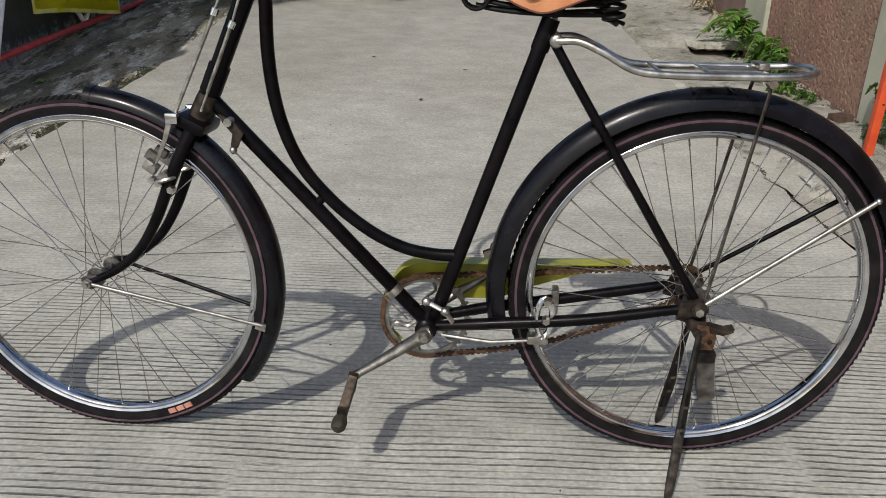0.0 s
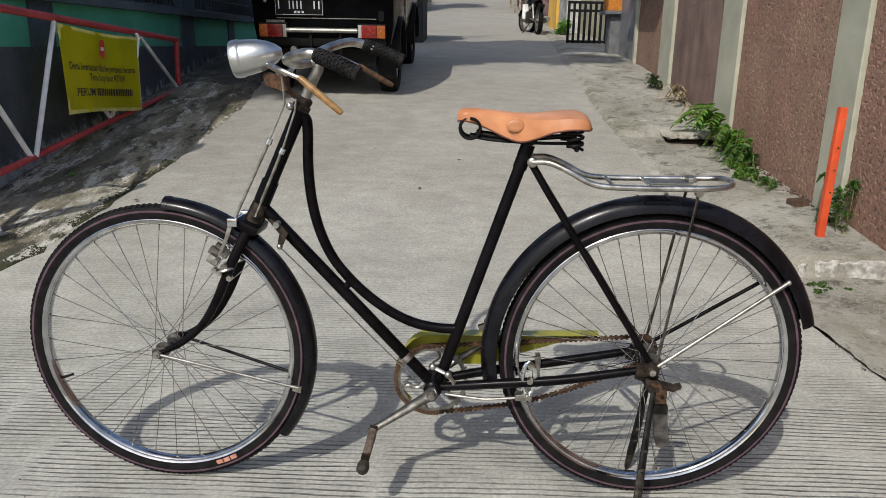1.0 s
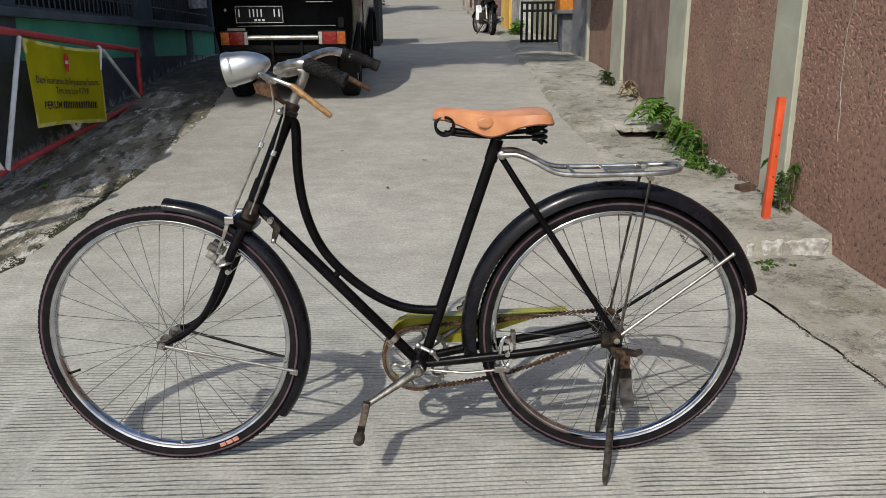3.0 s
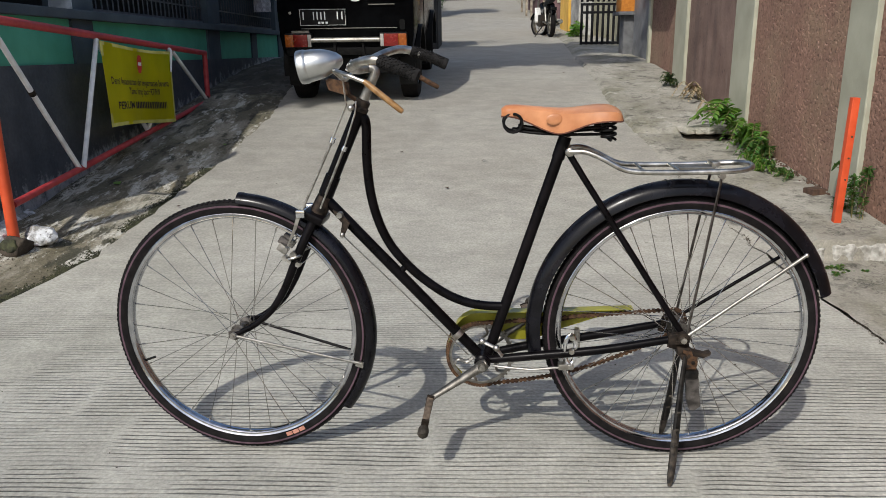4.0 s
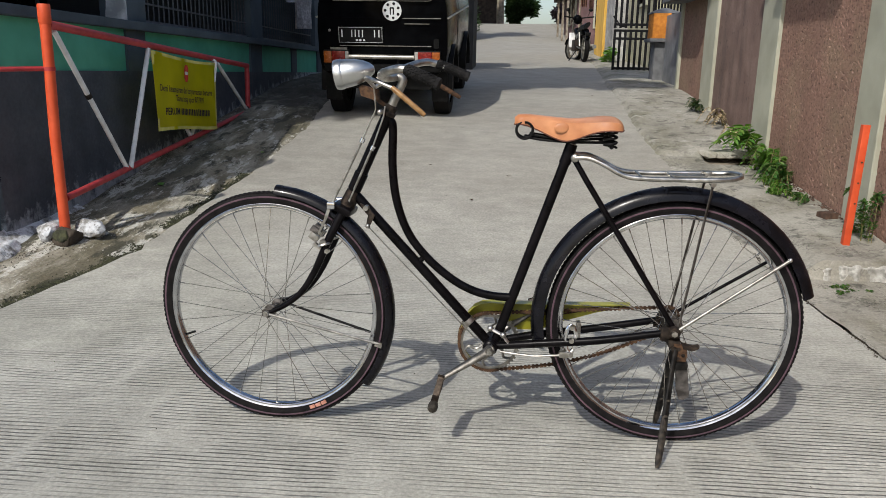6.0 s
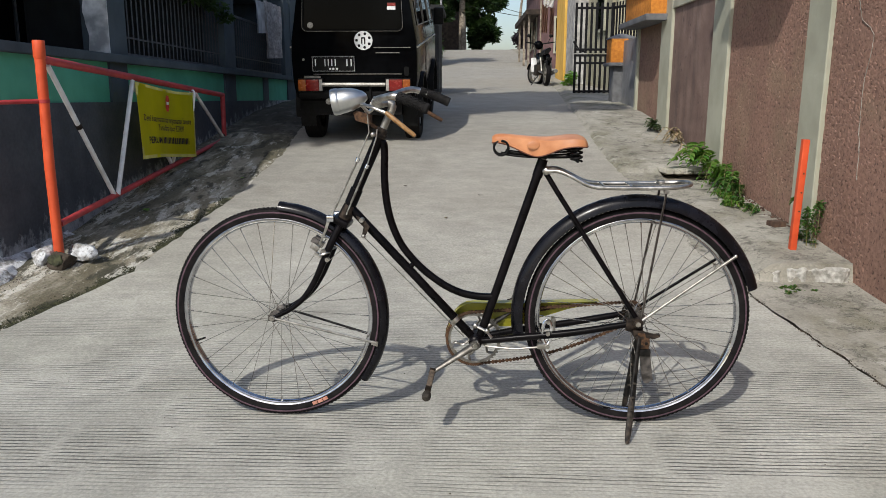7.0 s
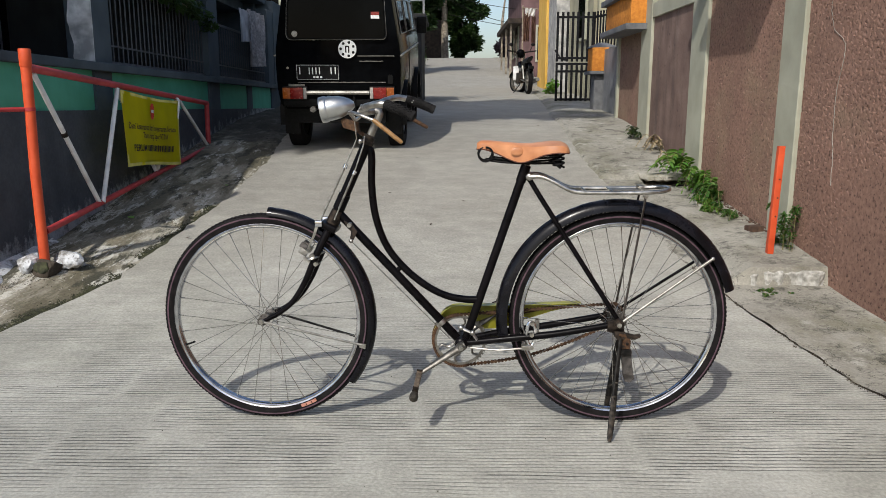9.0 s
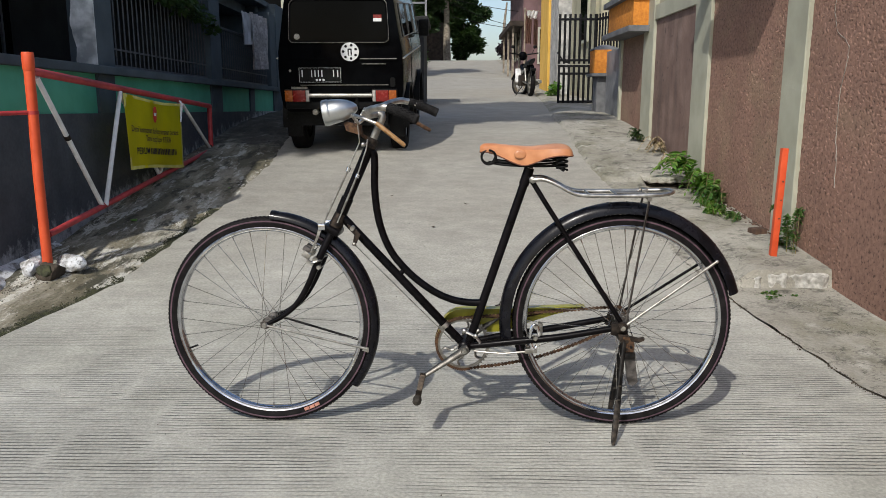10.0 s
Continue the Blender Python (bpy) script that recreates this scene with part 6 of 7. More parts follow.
def seam_spot(r):
    y = r.uniform(0.1, 3.2)
    while noise.noise((y * 3, 8, 0)) < r.uniform(-0.3, 0.4):
        y = r.uniform(0.1, 3.2)
    return ragged(RIGHT_EDGE, y, 0.03) + 0.006 + r.gauss(0, 0.006 + 0.005 * abs(noise.noise((y * 5, 2, 0)))), y, level(y) + 0.002


def road_spot(r):
    y = r.uniform(-1.1, 4.5)
    return r.uniform(-1.6, 1.5), y, level(y) + 0.002


def kerb_spot(r):
    x = r.uniform(1.68, 2.18)
    return x, 1.66 + 0.03 * noise.noise((x * 4, 0, 0)) - abs(r.gauss(0, 0.03)), 0.030


def wall_spot(r):
    y = r.uniform(2.5, 7.0)
    return 2.19 - abs(r.gauss(0, 0.03)), y, level(y) + (0.10 * (1 - max(0, (y - 2.2) / 1.6)) if y < 3.75 else 0.0) + 0.008


crumbs("moss", 9000, edge_spot, (0.003, 0.009), M["moss"], "black-green moss along the broken edge of the lane", "moss", 51)
crumbs("moss", 220, verge_spot, (0.0015, 0.005), M["moss"], "dark moss crumbs on the verge", "moss", 52)
crumbs("verge_grit", 160, verge_spot, (0.003, 0.010), M["pave"], "pale crumbled concrete on the verge", "grit", 53)
crumbs("foot_dirt", 420, foot_spot, (0.002, 0.007), M["soil"], "dark dirt along the foot of the house wall", "dirt", 54)
crumbs("post_earth", 160, post_spot, (0.002, 0.008), M["soil"], "dark earth packed round the gate post", "earth", 55)
crumbs("seam_dirt", 1300, seam_spot, (0.0012, 0.0055), M["soil"], "dirt and dry bits in the joint beside the lane", "dirt", 56)
crumbs("road_grit", 140, road_spot, (0.0015, 0.005), M["soil"], "dark grit scattered on the lane", "grit", 57)
crumbs("kerb_grit", 160, kerb_spot, (0.003, 0.011), M["pave"], "crumbled concrete before the kerb end", "grit", 58)
crumbs("wall_litter", 700, wall_spot, (0.004, 0.016), M["brick"], "brown dry litter along the wall foot", "litter", 59)

# ---- parked van ----
VAN = level(6.1) + 0.0
van = thing("van", (-1.195, 6.1, VAN), "old black panel van parked against the house", "van")
van.matrix_basis = pose(-1.059, 5.151, 0.693, math.degrees(math.atan2(level(7.6) - level(5.4), 2.2)), 0, -1.2) @ Matrix.Scale(0.89, 4)
prof = [(0.60, 0.33), (0.665, 0.38), (0.69, 0.55), (0.695, 0.80), (0.685, 0.98), (0.655, 1.16), (0.605, 1.48), (0.575, 1.60), (0.52, 1.68), (0.40, 1.735), (0.2, 1.755)]
full = prof + [(0.0, 1.76)] + [(-x, z) for x, z in prof[::-1]]


def van_ring(bm, y, inset, top=0.0):
    out = []
    for x, z in full:
        zz = 0.33 + (z - 0.33) * (1 - inset * 0.5)
        out.append(bm.verts.new((x * (1 - inset), y + max(0, z - 1.0) * top, zz)))
    return out


bm = BM()
rings = [van_ring(bm, 0.0, 0.035, 0.10), van_ring(bm, 0.012, 0.012, 0.10), van_ring(bm, 0.05, 0.0, 0.10), van_ring(bm, 1.2, 0.0), van_ring(bm, 2.4, 0.0), van_ring(bm, 3.1, 0.01, -0.45), van_ring(bm, 3.2, 0.05, -0.5)]
for a, b in zip(rings, rings[1:]):
    for k in range(len(a) - 1):
        bm.faces.new((a[k], a[k + 1], b[k + 1], b[k]))
    bm.faces.new((a[-1], a[0], b[0], b[-1]))
bm.faces.new(rings[0][::-1]); bm.faces.new(rings[-1])
bmesh.ops.recalc_face_normals(bm, faces=bm.faces)
body = part("body", bm, M["vanblack"], van, "glossy black painted body")


def rear_y(z):
    return max(0.0, z - 1.0) * 0.10 - 0.003


def rear_panel(name, pts, mat, parent, label="", out=0.0, thick=0.006):
    bm = BM()
    a = [bm.verts.new((x, rear_y(z) - out, z)) for x, z in pts]
    b = [bm.verts.new((x, rear_y(z) - out + thick, z)) for x, z in pts]
    bm.faces.new(a); bm.faces.new(b[::-1])
    for i in range(len(a)):
        j = (i + 1) % len(a)
        bm.faces.new((a[i], b[i], b[j], a[j]))
    bmesh.ops.recalc_face_normals(bm, faces=bm.faces)
    return part(name, bm, mat, parent, label)


def rounded(x0, x1, z0, z1, r, n=5, taper=0.0):
    out = []
    for cx, cz, a0 in ((x1 - r, z0 + r, -90), (x1 - r, z1 - r, 0), (x0 + r, z1 - r, 90), (x0 + r, z0 + r, 180)):
        for i in range(n + 1):
            a = radians(a0 + 90 * i / n)
            x, z = cx + r * math.cos(a), cz + r * math.sin(a)
            out.append((x * (1 - taper * (z - z0) / (z1 - z0)), z))
    return out


gl = rear_panel("rear_window", rounded(-0.535, 0.525, 1.09, 1.50, 0.05, taper=0.04), M["vanglass"], body, "dark tinted rear window", 0.004)
o = rounded(-0.548, 0.538, 1.077, 1.513, 0.055, taper=0.04)
part("window_seal", tube(BM(), [(x, rear_y(z) - 0.006, z) for x, z in o], 0.008, 6, True), M["plastic"], body)
o = rounded(-0.553, 0.543, 1.072, 1.518, 0.058, taper=0.04)
part("window_trim", tube(BM(), [(x, rear_y(z) - 0.010, z) for x, z in o], 0.0028, 6, True), M["steel"], body, "thin bright window trim")
rear_panel("flag_sticker_red", [(0.375, 1.325), (0.465, 1.325), (0.465, 1.360), (0.375, 1.360)], M["lampred"], gl, "", 0.007, 0.002)
rear_panel("flag_sticker_white", [(0.375, 1.290), (0.465, 1.290), (0.465, 1.324), (0.375, 1.324)], M["white"], gl, "", 0.007, 0.002)
rear_panel("round_sticker", [(-0.46 + 0.032 * math.cos(a), 1.135 + 0.032 * math.sin(a)) for a in [i * math.pi / 8 for i in range(16)]], M["steel"], gl, "", 0.007, 0.002)
# tailgate creases
for z, x0, x1 in ((0.90, 0.22, 0.62), (0.845, 0.24, 0.50), (0.90, -0.60, -0.10), (0.62, -0.45, 0.52)):
    part("tailgate_crease", tube(BM(), [(x0, rear_y(z) - 0.002, z), (x1, rear_y(z) - 0.002, z)], 0.0045, 6), M["steel"] if z in (0.90, 0.845, 0.62) and x0 > -0.5 else M["vanblack"], body)
bd = rear_panel("spare_badge", [(0.113 + 0.099 * math.cos(a), 0.975 + 0.099 * math.sin(a)) for a in [i * math.pi / 16 for i in range(32)]], M["white"], body, "round white emblem plate with dark marks", 0.014, 0.012)
for k in range(7):
    a = k * 2 * math.pi / 7 + 0.4
    rear_panel("badge_mark", [(0.113 + 0.072 * math.cos(a) + 0.016 * math.cos(b), 0.975 + 0.072 * math.sin(a) + 0.016 * math.sin(b)) for b in [i * math.pi / 3 for i in range(6)]], M["plastic"], bd, "", 0.0165, 0.002)
rear_panel("badge_mark", rounded(0.090, 0.136, 0.935, 1.01, 0.01), M["plastic"], bd, "", 0.0165, 0.002)
rear_panel("badge_centre", rounded(0.104, 0.122, 0.935, 0.995, 0.004), M["white"], bd, "", 0.018, 0.002)
# number plate: a black plate, white rim and plain bars
pl = rear_panel("number_plate", rounded(-0.461, 0.013, 0.645, 0.815, 0.012), M["plastic"], body, "black plate with white bars", 0.016, 0.012)
for x0, x1, z0, z1 in ((-0.452, 0.004, 0.804, 0.807), (-0.452, 0.004, 0.653, 0.656), (-0.454, -0.451, 0.652, 0.808), (0.003, 0.006, 0.652, 0.808)):
    rear_panel("plate_rim", [(x0, z0), (x1, z0), (x1, z1), (x0, z1)], M["white"], pl, "", 0.019, 0.002)
for x0, x1 in ((-0.426, -0.414), (-0.320, -0.310), (-0.284, -0.272), (-0.246, -0.234), (-0.208, -0.196), (-0.080, -0.068), (-0.034, -0.022)):
    rear_panel("plate_bar", [(x0, 0.708), (x1, 0.708), (x1, 0.782), (x0, 0.782)], M["white"], pl, "", 0.019, 0.002)
for x0 in (-0.274, -0.239, -0.199):
    rear_panel("plate_bar", [(x0, 0.668), (x0 + 0.024, 0.668), (x0 + 0.024, 0.688), (x0, 0.688)], M["white"], pl, "", 0.019, 0.002)
rear_panel("maker_bar", [(-0.555, 0.578), (-0.375, 0.578), (-0.375, 0.602), (-0.555, 0.602)], M["steel"], body, "pale maker's mark", 0.006, 0.004)
rear_panel("lock_button", [(-0.555 + 0.014 * math.cos(a), 0.775 + 0.014 * math.sin(a)) for a in [i * math.pi / 6 for i in range(12)]], M["steel"], body, "", 0.008, 0.006)
rear_panel("emblem_mark", rounded(0.545, 0.60, 0.60, 0.70, 0.02), M["plastic"], body, "", 0.005, 0.004)
for s in (-1, 1):
    lampc = new("tail_lamp"); lampc.parent = van
    tagged(lampc, "red and amber tail lamp")
    part("lamp_housing", box(BM(), (s * 0.342, -0.055, 0.437), (s * 0.622, 0.02, 0.578), 0.008), M["plastic"], lampc)
    cuts = [(0.350, 0.385, "lampwhite"), (0.388, 0.530, "lampred"), (0.533, 0.615, "lampamber")]
    for a, b, k in cuts:
        part("lens", box(BM(), (s * a, -0.064, 0.447), (s * b, -0.050, 0.568), 0.004), M[k], lampc)
bumper = part("bumper_bar", tube(BM(), [(-0.346, -0.06, 0.515), (0.346, -0.06, 0.515)], 0.026, 16, flat=0.8), M["steel"], van, "bright tubular rear bumper")
part("bumper_beam", box(BM(), (-0.62, -0.03, 0.36), (0.62, 0.05, 0.44), 0.01), M["plastic"], van)
part("exhaust", cyl(BM(), (-0.29, -0.06, 0.33), (-0.29, 0.4, 0.33), 0.032, seg=16), M["steel"], van)
for x in (-0.13, 0.16):
    part("tow_bracket", box(BM(), (x, -0.05, 0.28), (x + 0.025, 0.0, 0.48), 0.003), M["plastic"], van)
part("chassis", box(BM(), (-0.50, 0.1, 0.16), (0.50, 3.0, 0.40)), M["plastic"], van, smooth=False)
part("rear_axle_beam", cyl(BM(), (-0.58, 0.62, 0.15), (0.58, 0.62, 0.15), 0.055, seg=14), M["plastic"], van)
for s in (-1, 1):
    for y in (0.62, 2.55):
        w = new("wheel"); w.parent = van
        w.location = (s * 0.585, y, 0.150)
        part("tyre", lathe(BM(), [(0.20, -0.085), (0.29, -0.095), (0.33, -0.082), (0.342, -0.04), (0.342, 0.04), (0.33, 0.082), (0.29, 0.095), (0.20, 0.085)], axis="x", seg=40), M["tyre"], w)
        part("rim", lathe(BM(), [(0.0, s * 0.045), (0.06, s * 0.05), (0.10, s * 0.03), (0.185, s * 0.045), (0.202, s * 0.07), (0.202, -s * 0.07)], axis="x", seg=30), M["steel"], w)
        part("wheel_arch", lathe(BM(), [(0.375, s * 0.02), (0.405, s * 0.02), (0.405, s * 0.125), (0.375, s * 0.125)], axis="x", seg=24, centre=(s * 0.60, y, 0.19), arc=(-10, 190), close=True), M["plastic"], van, "black wheel arch flare")
    for y0, y1, z0, z1 in ((0.35, 1.15, 1.12, 1.48), (1.25, 2.0, 1.12, 1.48), (2.1, 2.72, 1.12, 1.47)):
        bm = BM()
        a = [bm.verts.new((s * (0.662 - (z - 1.12) * 0.155 + 0.006), y, z)) for y, z in ((y0, z0), (y1, z0), (y1 - 0.03, z1), (y0 + 0.03, z1))]
        bm.faces.new(a)
        bmesh.ops.solidify(bm, geom=bm.faces[:], thickness=0.006)
        sw = part("side_window", bm, M["vanglass"], van, "dark side window")
        part("side_window_trim", tube(BM(), [(s * (0.662 - (z - 1.12) * 0.155 + 0.010), y, z) for y, z in ((y0, z0), (y1, z0), (y1 - 0.03, z1), (y0 + 0.03, z1))], 0.006, 6, True), M["steel"], sw)
    part("belt_trim", tube(BM(), [(s * 0.694, 0.02, 0.905), (s * 0.694, 2.9, 0.905)], 0.010, 8), M["dullchrome"], van, "pale belt trim")
    part("roof_gutter", tube(BM(), [(s * 0.582, 0.12, 1.60), (s * 0.582, 2.7, 1.60)], 0.008, 8), M["steel"], van)
    part("side_seam", tube(BM(), [(s * 0.696, 1.2, 0.45), (s * 0.698, 1.2, 0.98), (s * 0.612, 1.2, 1.5)], 0.004, 6), M["plastic"], van)
    mir = part("door_mirror", box(BM(), (s * 0.70, 2.55, 1.05), (s * 0.84, 2.60, 1.28), 0.02), M["plastic"], van)
    part("mirror_arm", tube(BM(), [(s * 0.66, 2.62, 1.08), (s * 0.77, 2.58, 1.12)], 0.009, 8), M["steel"], mir)
    part("mudflap", box(BM(), (s * 0.50, 0.20, 0.02), (s * 0.67, 0.215, 0.40), 0.003), M["plastic"], van)

# ---- right pavement edge: post, block, weeds, brick ----
post = thing("marker_post", (1.965, 1.985, 0.165), "orange-painted wooden marker post in the concrete", "post")
part("post_board", box(BM(), (-0.0185, -0.018, -0.03), (0.0185, 0.018, 0.665), 0.003), M["postorange"], post).matrix_basis = Matrix.Rotation(radians(1.5), 4, "Y")
for z in (0.36, 0.47, 0.25):
    part("nail_hole", cyl(BM(), (0.004 + z * 0.026, -0.0215, z), (0.004 + z * 0.026, -0.018, z), 0.005, seg=8), M["soil"], post)
block = BM()
rows = []
for i in range(81):
    u = i / 80
    x = 1.64 + 0.58 * u
    yb = 1.70 + 0.05 * noise.noise((x * 5, 0, 0)) + 0.022 * noise.noise((x * 19, 0, 0)) + 0.16 * max(0, 0.25 - u)
    row = []
    for j in range(19):
        v = j / 18
        dy = 0.02 * v if v < 0.3 else 0.006 + 0.62 * (v - 0.3) ** 1.15
        z = 0.115 * math.sin(min(1.0, v / 0.42) * 1.57) + 0.035 * v
        n = 0.010 * noise.noise((x * 11, v * 7, 5)) + 0.0035 * noise.noise((x * 46, v * 26, 8))
        row.append(block.verts.new((x + 0.008 * noise.noise((x * 20, v * 12, 1)), yb + dy + n, 0.018 + z * (0.62 + 0.38 * min(1, u * 3)) + n * 0.7)))
    rows.append(row)
for r, q in zip(rows, rows[1:]):
    for k in range(18):
        block.faces.new((r[k], q[k], q[k + 1], r[k + 1]))
setting("kerb_block", block, M["crumble"], "rough cast concrete kerb end round the marker post", "kerb", True)
bk = part("brick", box(BM(), (-0.055, -0.05, 0), (0.055, 0.05, 0.06), 0.008), M["brick"])
bk.matrix_basis = pose(2.09, 2.55, level(2.55) + 0.055, 0, 0, 20) @ Matrix.Diagonal((0.85, 0.85, 1.0, 1))
tagged(bk, "broken burnt brick lying on the pavement", "brick")
setting("broken_slab_gap", sheet(BM(), lambda y: 1.76 + 0.03 * noise.noise((0, 30 * y, 0)), lambda y: 2.14, steps(4.0, 4.42, 0.03), 14, -0.068, 0.02), M["soil"], "dark earth in the hollow under a broken slab", "earth", True)


def fern(name, at, fronds, length, label, seed, mat="weed"):
    r = random.Random(seed)
    f = thing(name, at, label, "plant")
    for k in range(fronds):
        a = 2 * math.pi * k / fronds + r.uniform(-0.4, 0.4)
        lean = r.uniform(0.25, 0.8)
        ln = length * r.uniform(0.7, 1.15)
        out = Vector((math.cos(a), math.sin(a), 0))
        pts = glide([Vector((0, 0, 0)), out * ln * 0.22 * lean + Vector((0, 0, ln * 0.5)), out * ln * 0.6 * lean + Vector((0, 0, ln * 0.85)), out * ln * 1.0 * lean + Vector((0, 0, ln * 0.9 - ln * 0.3 * lean))], 5)
        vs, fs = [], []
        for i, p in enumerate(pts[2:-1]):
            d = (pts[i + 3] - pts[i + 1]).normalized() if i + 3 < len(pts) else out
            side = d.cross(Vector((0, 0, 1)) if abs(d.z) < 0.95 else Vector((out.y, -out.x, 0))).normalized()
            w = ln * 0.20 * math.sin(math.pi * (i + 1.2) / (len(pts) - 1)) + 0.008
            for s in (-1, 1):
                tip = p + side * s * w + d * w * 0.35 - Vector((0, 0, w * 0.25))
                j = len(vs)
                vs += [p, p + side * s * w * 0.5 + d * 0.012, tip, p + side * s * w * 0.5 - d * 0.008]
                fs += [(j, j + 1, j + 2), (j, j + 2, j + 3)]
        st = part("stem", tube(BM(), pts, 0.0022, 5), M["weed"], f)
        leaf_part("frond", (vs, fs), M[mat], st)
    return f


def weed(name, at, spread, count, size, label, seed, mat="weed", height=0.12):
    r = random.Random(seed)
    f = thing(name, at, label, "plant")
    for k in range(max(4, count // 40)):
        a, d = r.uniform(0, 6.28), r.uniform(0.1, 0.9)
        tip = Vector((spread[0] * d * math.cos(a), spread[1] * d * math.sin(a), height * r.uniform(0.5, 1.2)))
        st = part("stem", tube(BM(), glide([(tip.x * 0.2, tip.y * 0.2, -0.02), tip * 0.6 + Vector((0, 0, 0.03)), tip], 4), 0.002, 5), M["weed"], f)
        lists = ([], [])
        foliage(lists, tip * 0.8, (spread[0] * 0.35, spread[1] * 0.35, height * 0.5), 40, size, r, 0.3, 0.1)
        leaf_part("leaf_tuft", lists, M[mat], st)
    return f


def pinnate(name, at, stems, length, leaf, reach, label, seed, mat="weed", droop=0.35, tilt=(0.35, 1.0)):
    """A weed of arching stems set with paired pointed leaflets."""
    r = random.Random(seed)
    f = thing(name, at, label, "plant")
    for k in range(stems):
        a = radians(r.uniform(*reach))
        ln = length * r.uniform(0.55, 1.15)
        lean = r.uniform(*tilt)
        out = Vector((math.cos(a), math.sin(a), 0))
        foot = Vector((r.gauss(0, 0.02), r.gauss(0, 0.05), -0.02))
        pts = glide([foot, foot + out * ln * 0.25 * lean + Vector((0, 0, ln * 0.45)), foot + out * ln * 0.60 * lean + Vector((0, 0, ln * 0.68)), foot + out * ln * lean + Vector((0, 0, ln * (0.62 - droop * lean)))], 6)
        vs, fs = [], []
        m = len(pts)
        for i in range(3, m):
            p = pts[i]
            d = (pts[min(i + 1, m - 1)] - pts[i - 1]).normalized()
            side = d.cross(Vector((0, 0, 1)))
            side = side.normalized() if side.length > 0.1 else Vector((-out.y, out.x, 0))
            size = leaf * (0.55 + 0.6 * math.sin(math.pi * (i - 2) / (m - 1))) * r.uniform(0.8, 1.2)
            for sg in (-1, 1) if i < m - 1 else (0,):
                ax = (side * sg + d * (0.55 if sg else 1.0) + Vector((0, 0, r.uniform(-0.35, 0.25)))).normalized()
                wd = ax.cross(Vector((r.gauss(0, 0.25), r.gauss(0, 0.25), 1))).normalized()
                up = wd.cross(ax)
                j = len(vs)
                vs += [p, p + ax * size * 0.35 + wd * size * 0.24 + up * size * 0.05, p + ax * size * 0.72 + wd * size * 0.15 + up * size * 0.02, p + ax * size - up * size * 0.08,
                       p + ax * size * 0.72 - wd * size * 0.15 + up * size * 0.02, p + ax * size * 0.35 - wd * size * 0.24 + up * size * 0.05, p + ax * size * 0.5 - up * size * 0.03]
                fs += [(j, j + 1, j + 6), (j + 1, j + 2, j + 6), (j + 2, j + 3, j + 6), (j + 3, j + 4, j + 6), (j + 4, j + 5, j + 6), (j + 5, j, j + 6)]
        st = part("stem", tube(BM(), pts, 0.0019, 5), M["stalk"], f)
        leaf_part("frond", (vs, fs), M[mat], st)
    return f


M["stalk"] = surface("green_brown_stalk", (0.10, 0.12, 0.03), (0.20, 0.16, 0.07), 30, 0.7)
M["drystalk"] = surface("dry_stalk", (0.26, 0.19, 0.11), (0.42, 0.33, 0.21), 30, 0.8)
pinnate("fern", (2.10, 2.10, 0.16), 11, 0.44, 0.030, (0, 360), "upright green fern growing between post and wall", 3, "fern", 0.02, (0.05, 0.30))
pinnate("fern", (2.14, 2.22, 0.16), 6, 0.18, 0.026, (90, 270), "small green fern at the foot of the wall pillar", 9, "fern", 0.2)
pinnate("wall_weed", (2.08, 4.02, level(4.02) + 0.02), 9, 0.40, 0.070, (120, 260), "arching compound-leaved weed at the wall pillar", 5, "weed", 0.25)
pinnate("wall_weed", (2.14, 3.72, level(3.72) + 0.03), 17, 0.27, 0.048, (110, 280), "leafy green weed at the foot of the wall", 6, "weed", 0.5)
pinnate("wall_weed", (2.13, 3.45, level(3.45) + 0.03), 15, 0.21, 0.040, (110, 280), "leafy green weed at the foot of the wall", 16, "fern", 0.5)
for k, (x, y) in enumerate(((1.98, 3.34), (2.04, 3.18), (1.95, 3.12), (2.08, 3.02), (2.02, 3.26))):
    pinnate("pavement_weed", (x, y, level(y) + 0.045), 11, 0.095, 0.024, (0, 360), "low green weed spreading on the pavement", 70 + k, "fern" if k % 2 else "weed", 0.45)
for k, x in enumerate((1.74, 1.80, 1.86)):
    pinnate("kerb_weed", (x, 1.60 - 0.02 * k, 0.03), 9, 0.07, 0.018, (0, 360), "small weed in front of the kerb end", 90 + k, "fern", 0.5)
pinnate("wall_weed", (2.08, 5.80, level(5.8) + 0.03), 8, 0.22, 0.04, (100, 270), "dark weed at the foot of the wall pillar", 10, "leafdark", 0.3)
pinnate("wall_weed", (2.15, 5.2, level(5.2) + 0.03), 12, 0.24, 0.03, (100, 270), "dry brown weed along the wall foot", 12, "drystalk", 0.5)
pinnate("wall_weed", (2.15, 4.75, level(4.75) + 0.03), 7, 0.14, 0.03, (100, 270), "dry brown weed along the wall foot", 13, "drystalk", 0.5)
lf = random.Random(21)
for x, y in ((-1.86, 3.95), (-0.48, 3.72), (-2.27, 2.95), (0.15, 3.5), (-0.1, 2.9), (1.1, 6.8), (-1.75, 2.6)):
    vs, fs = [], []
    s = 0.07 if x < -1.8 else 0.035
    foliage((vs, fs), (0, 0, 0.006), (0.01, 0.01, 0.0), 2, s, lf, 0.05)
    o = leaf_part("fallen_leaf", (vs, fs), M["weed"] if x < -1.8 else M["brick"], None)
    o.location = (x, y, level(y) + (0.05 if x < -1.9 else 0.008))
    tagged(o, "yellow-green fallen leaf on the ground" if x < -1.8 else "dry brown fallen leaf on the concrete", "leaf", "fallen leaves")

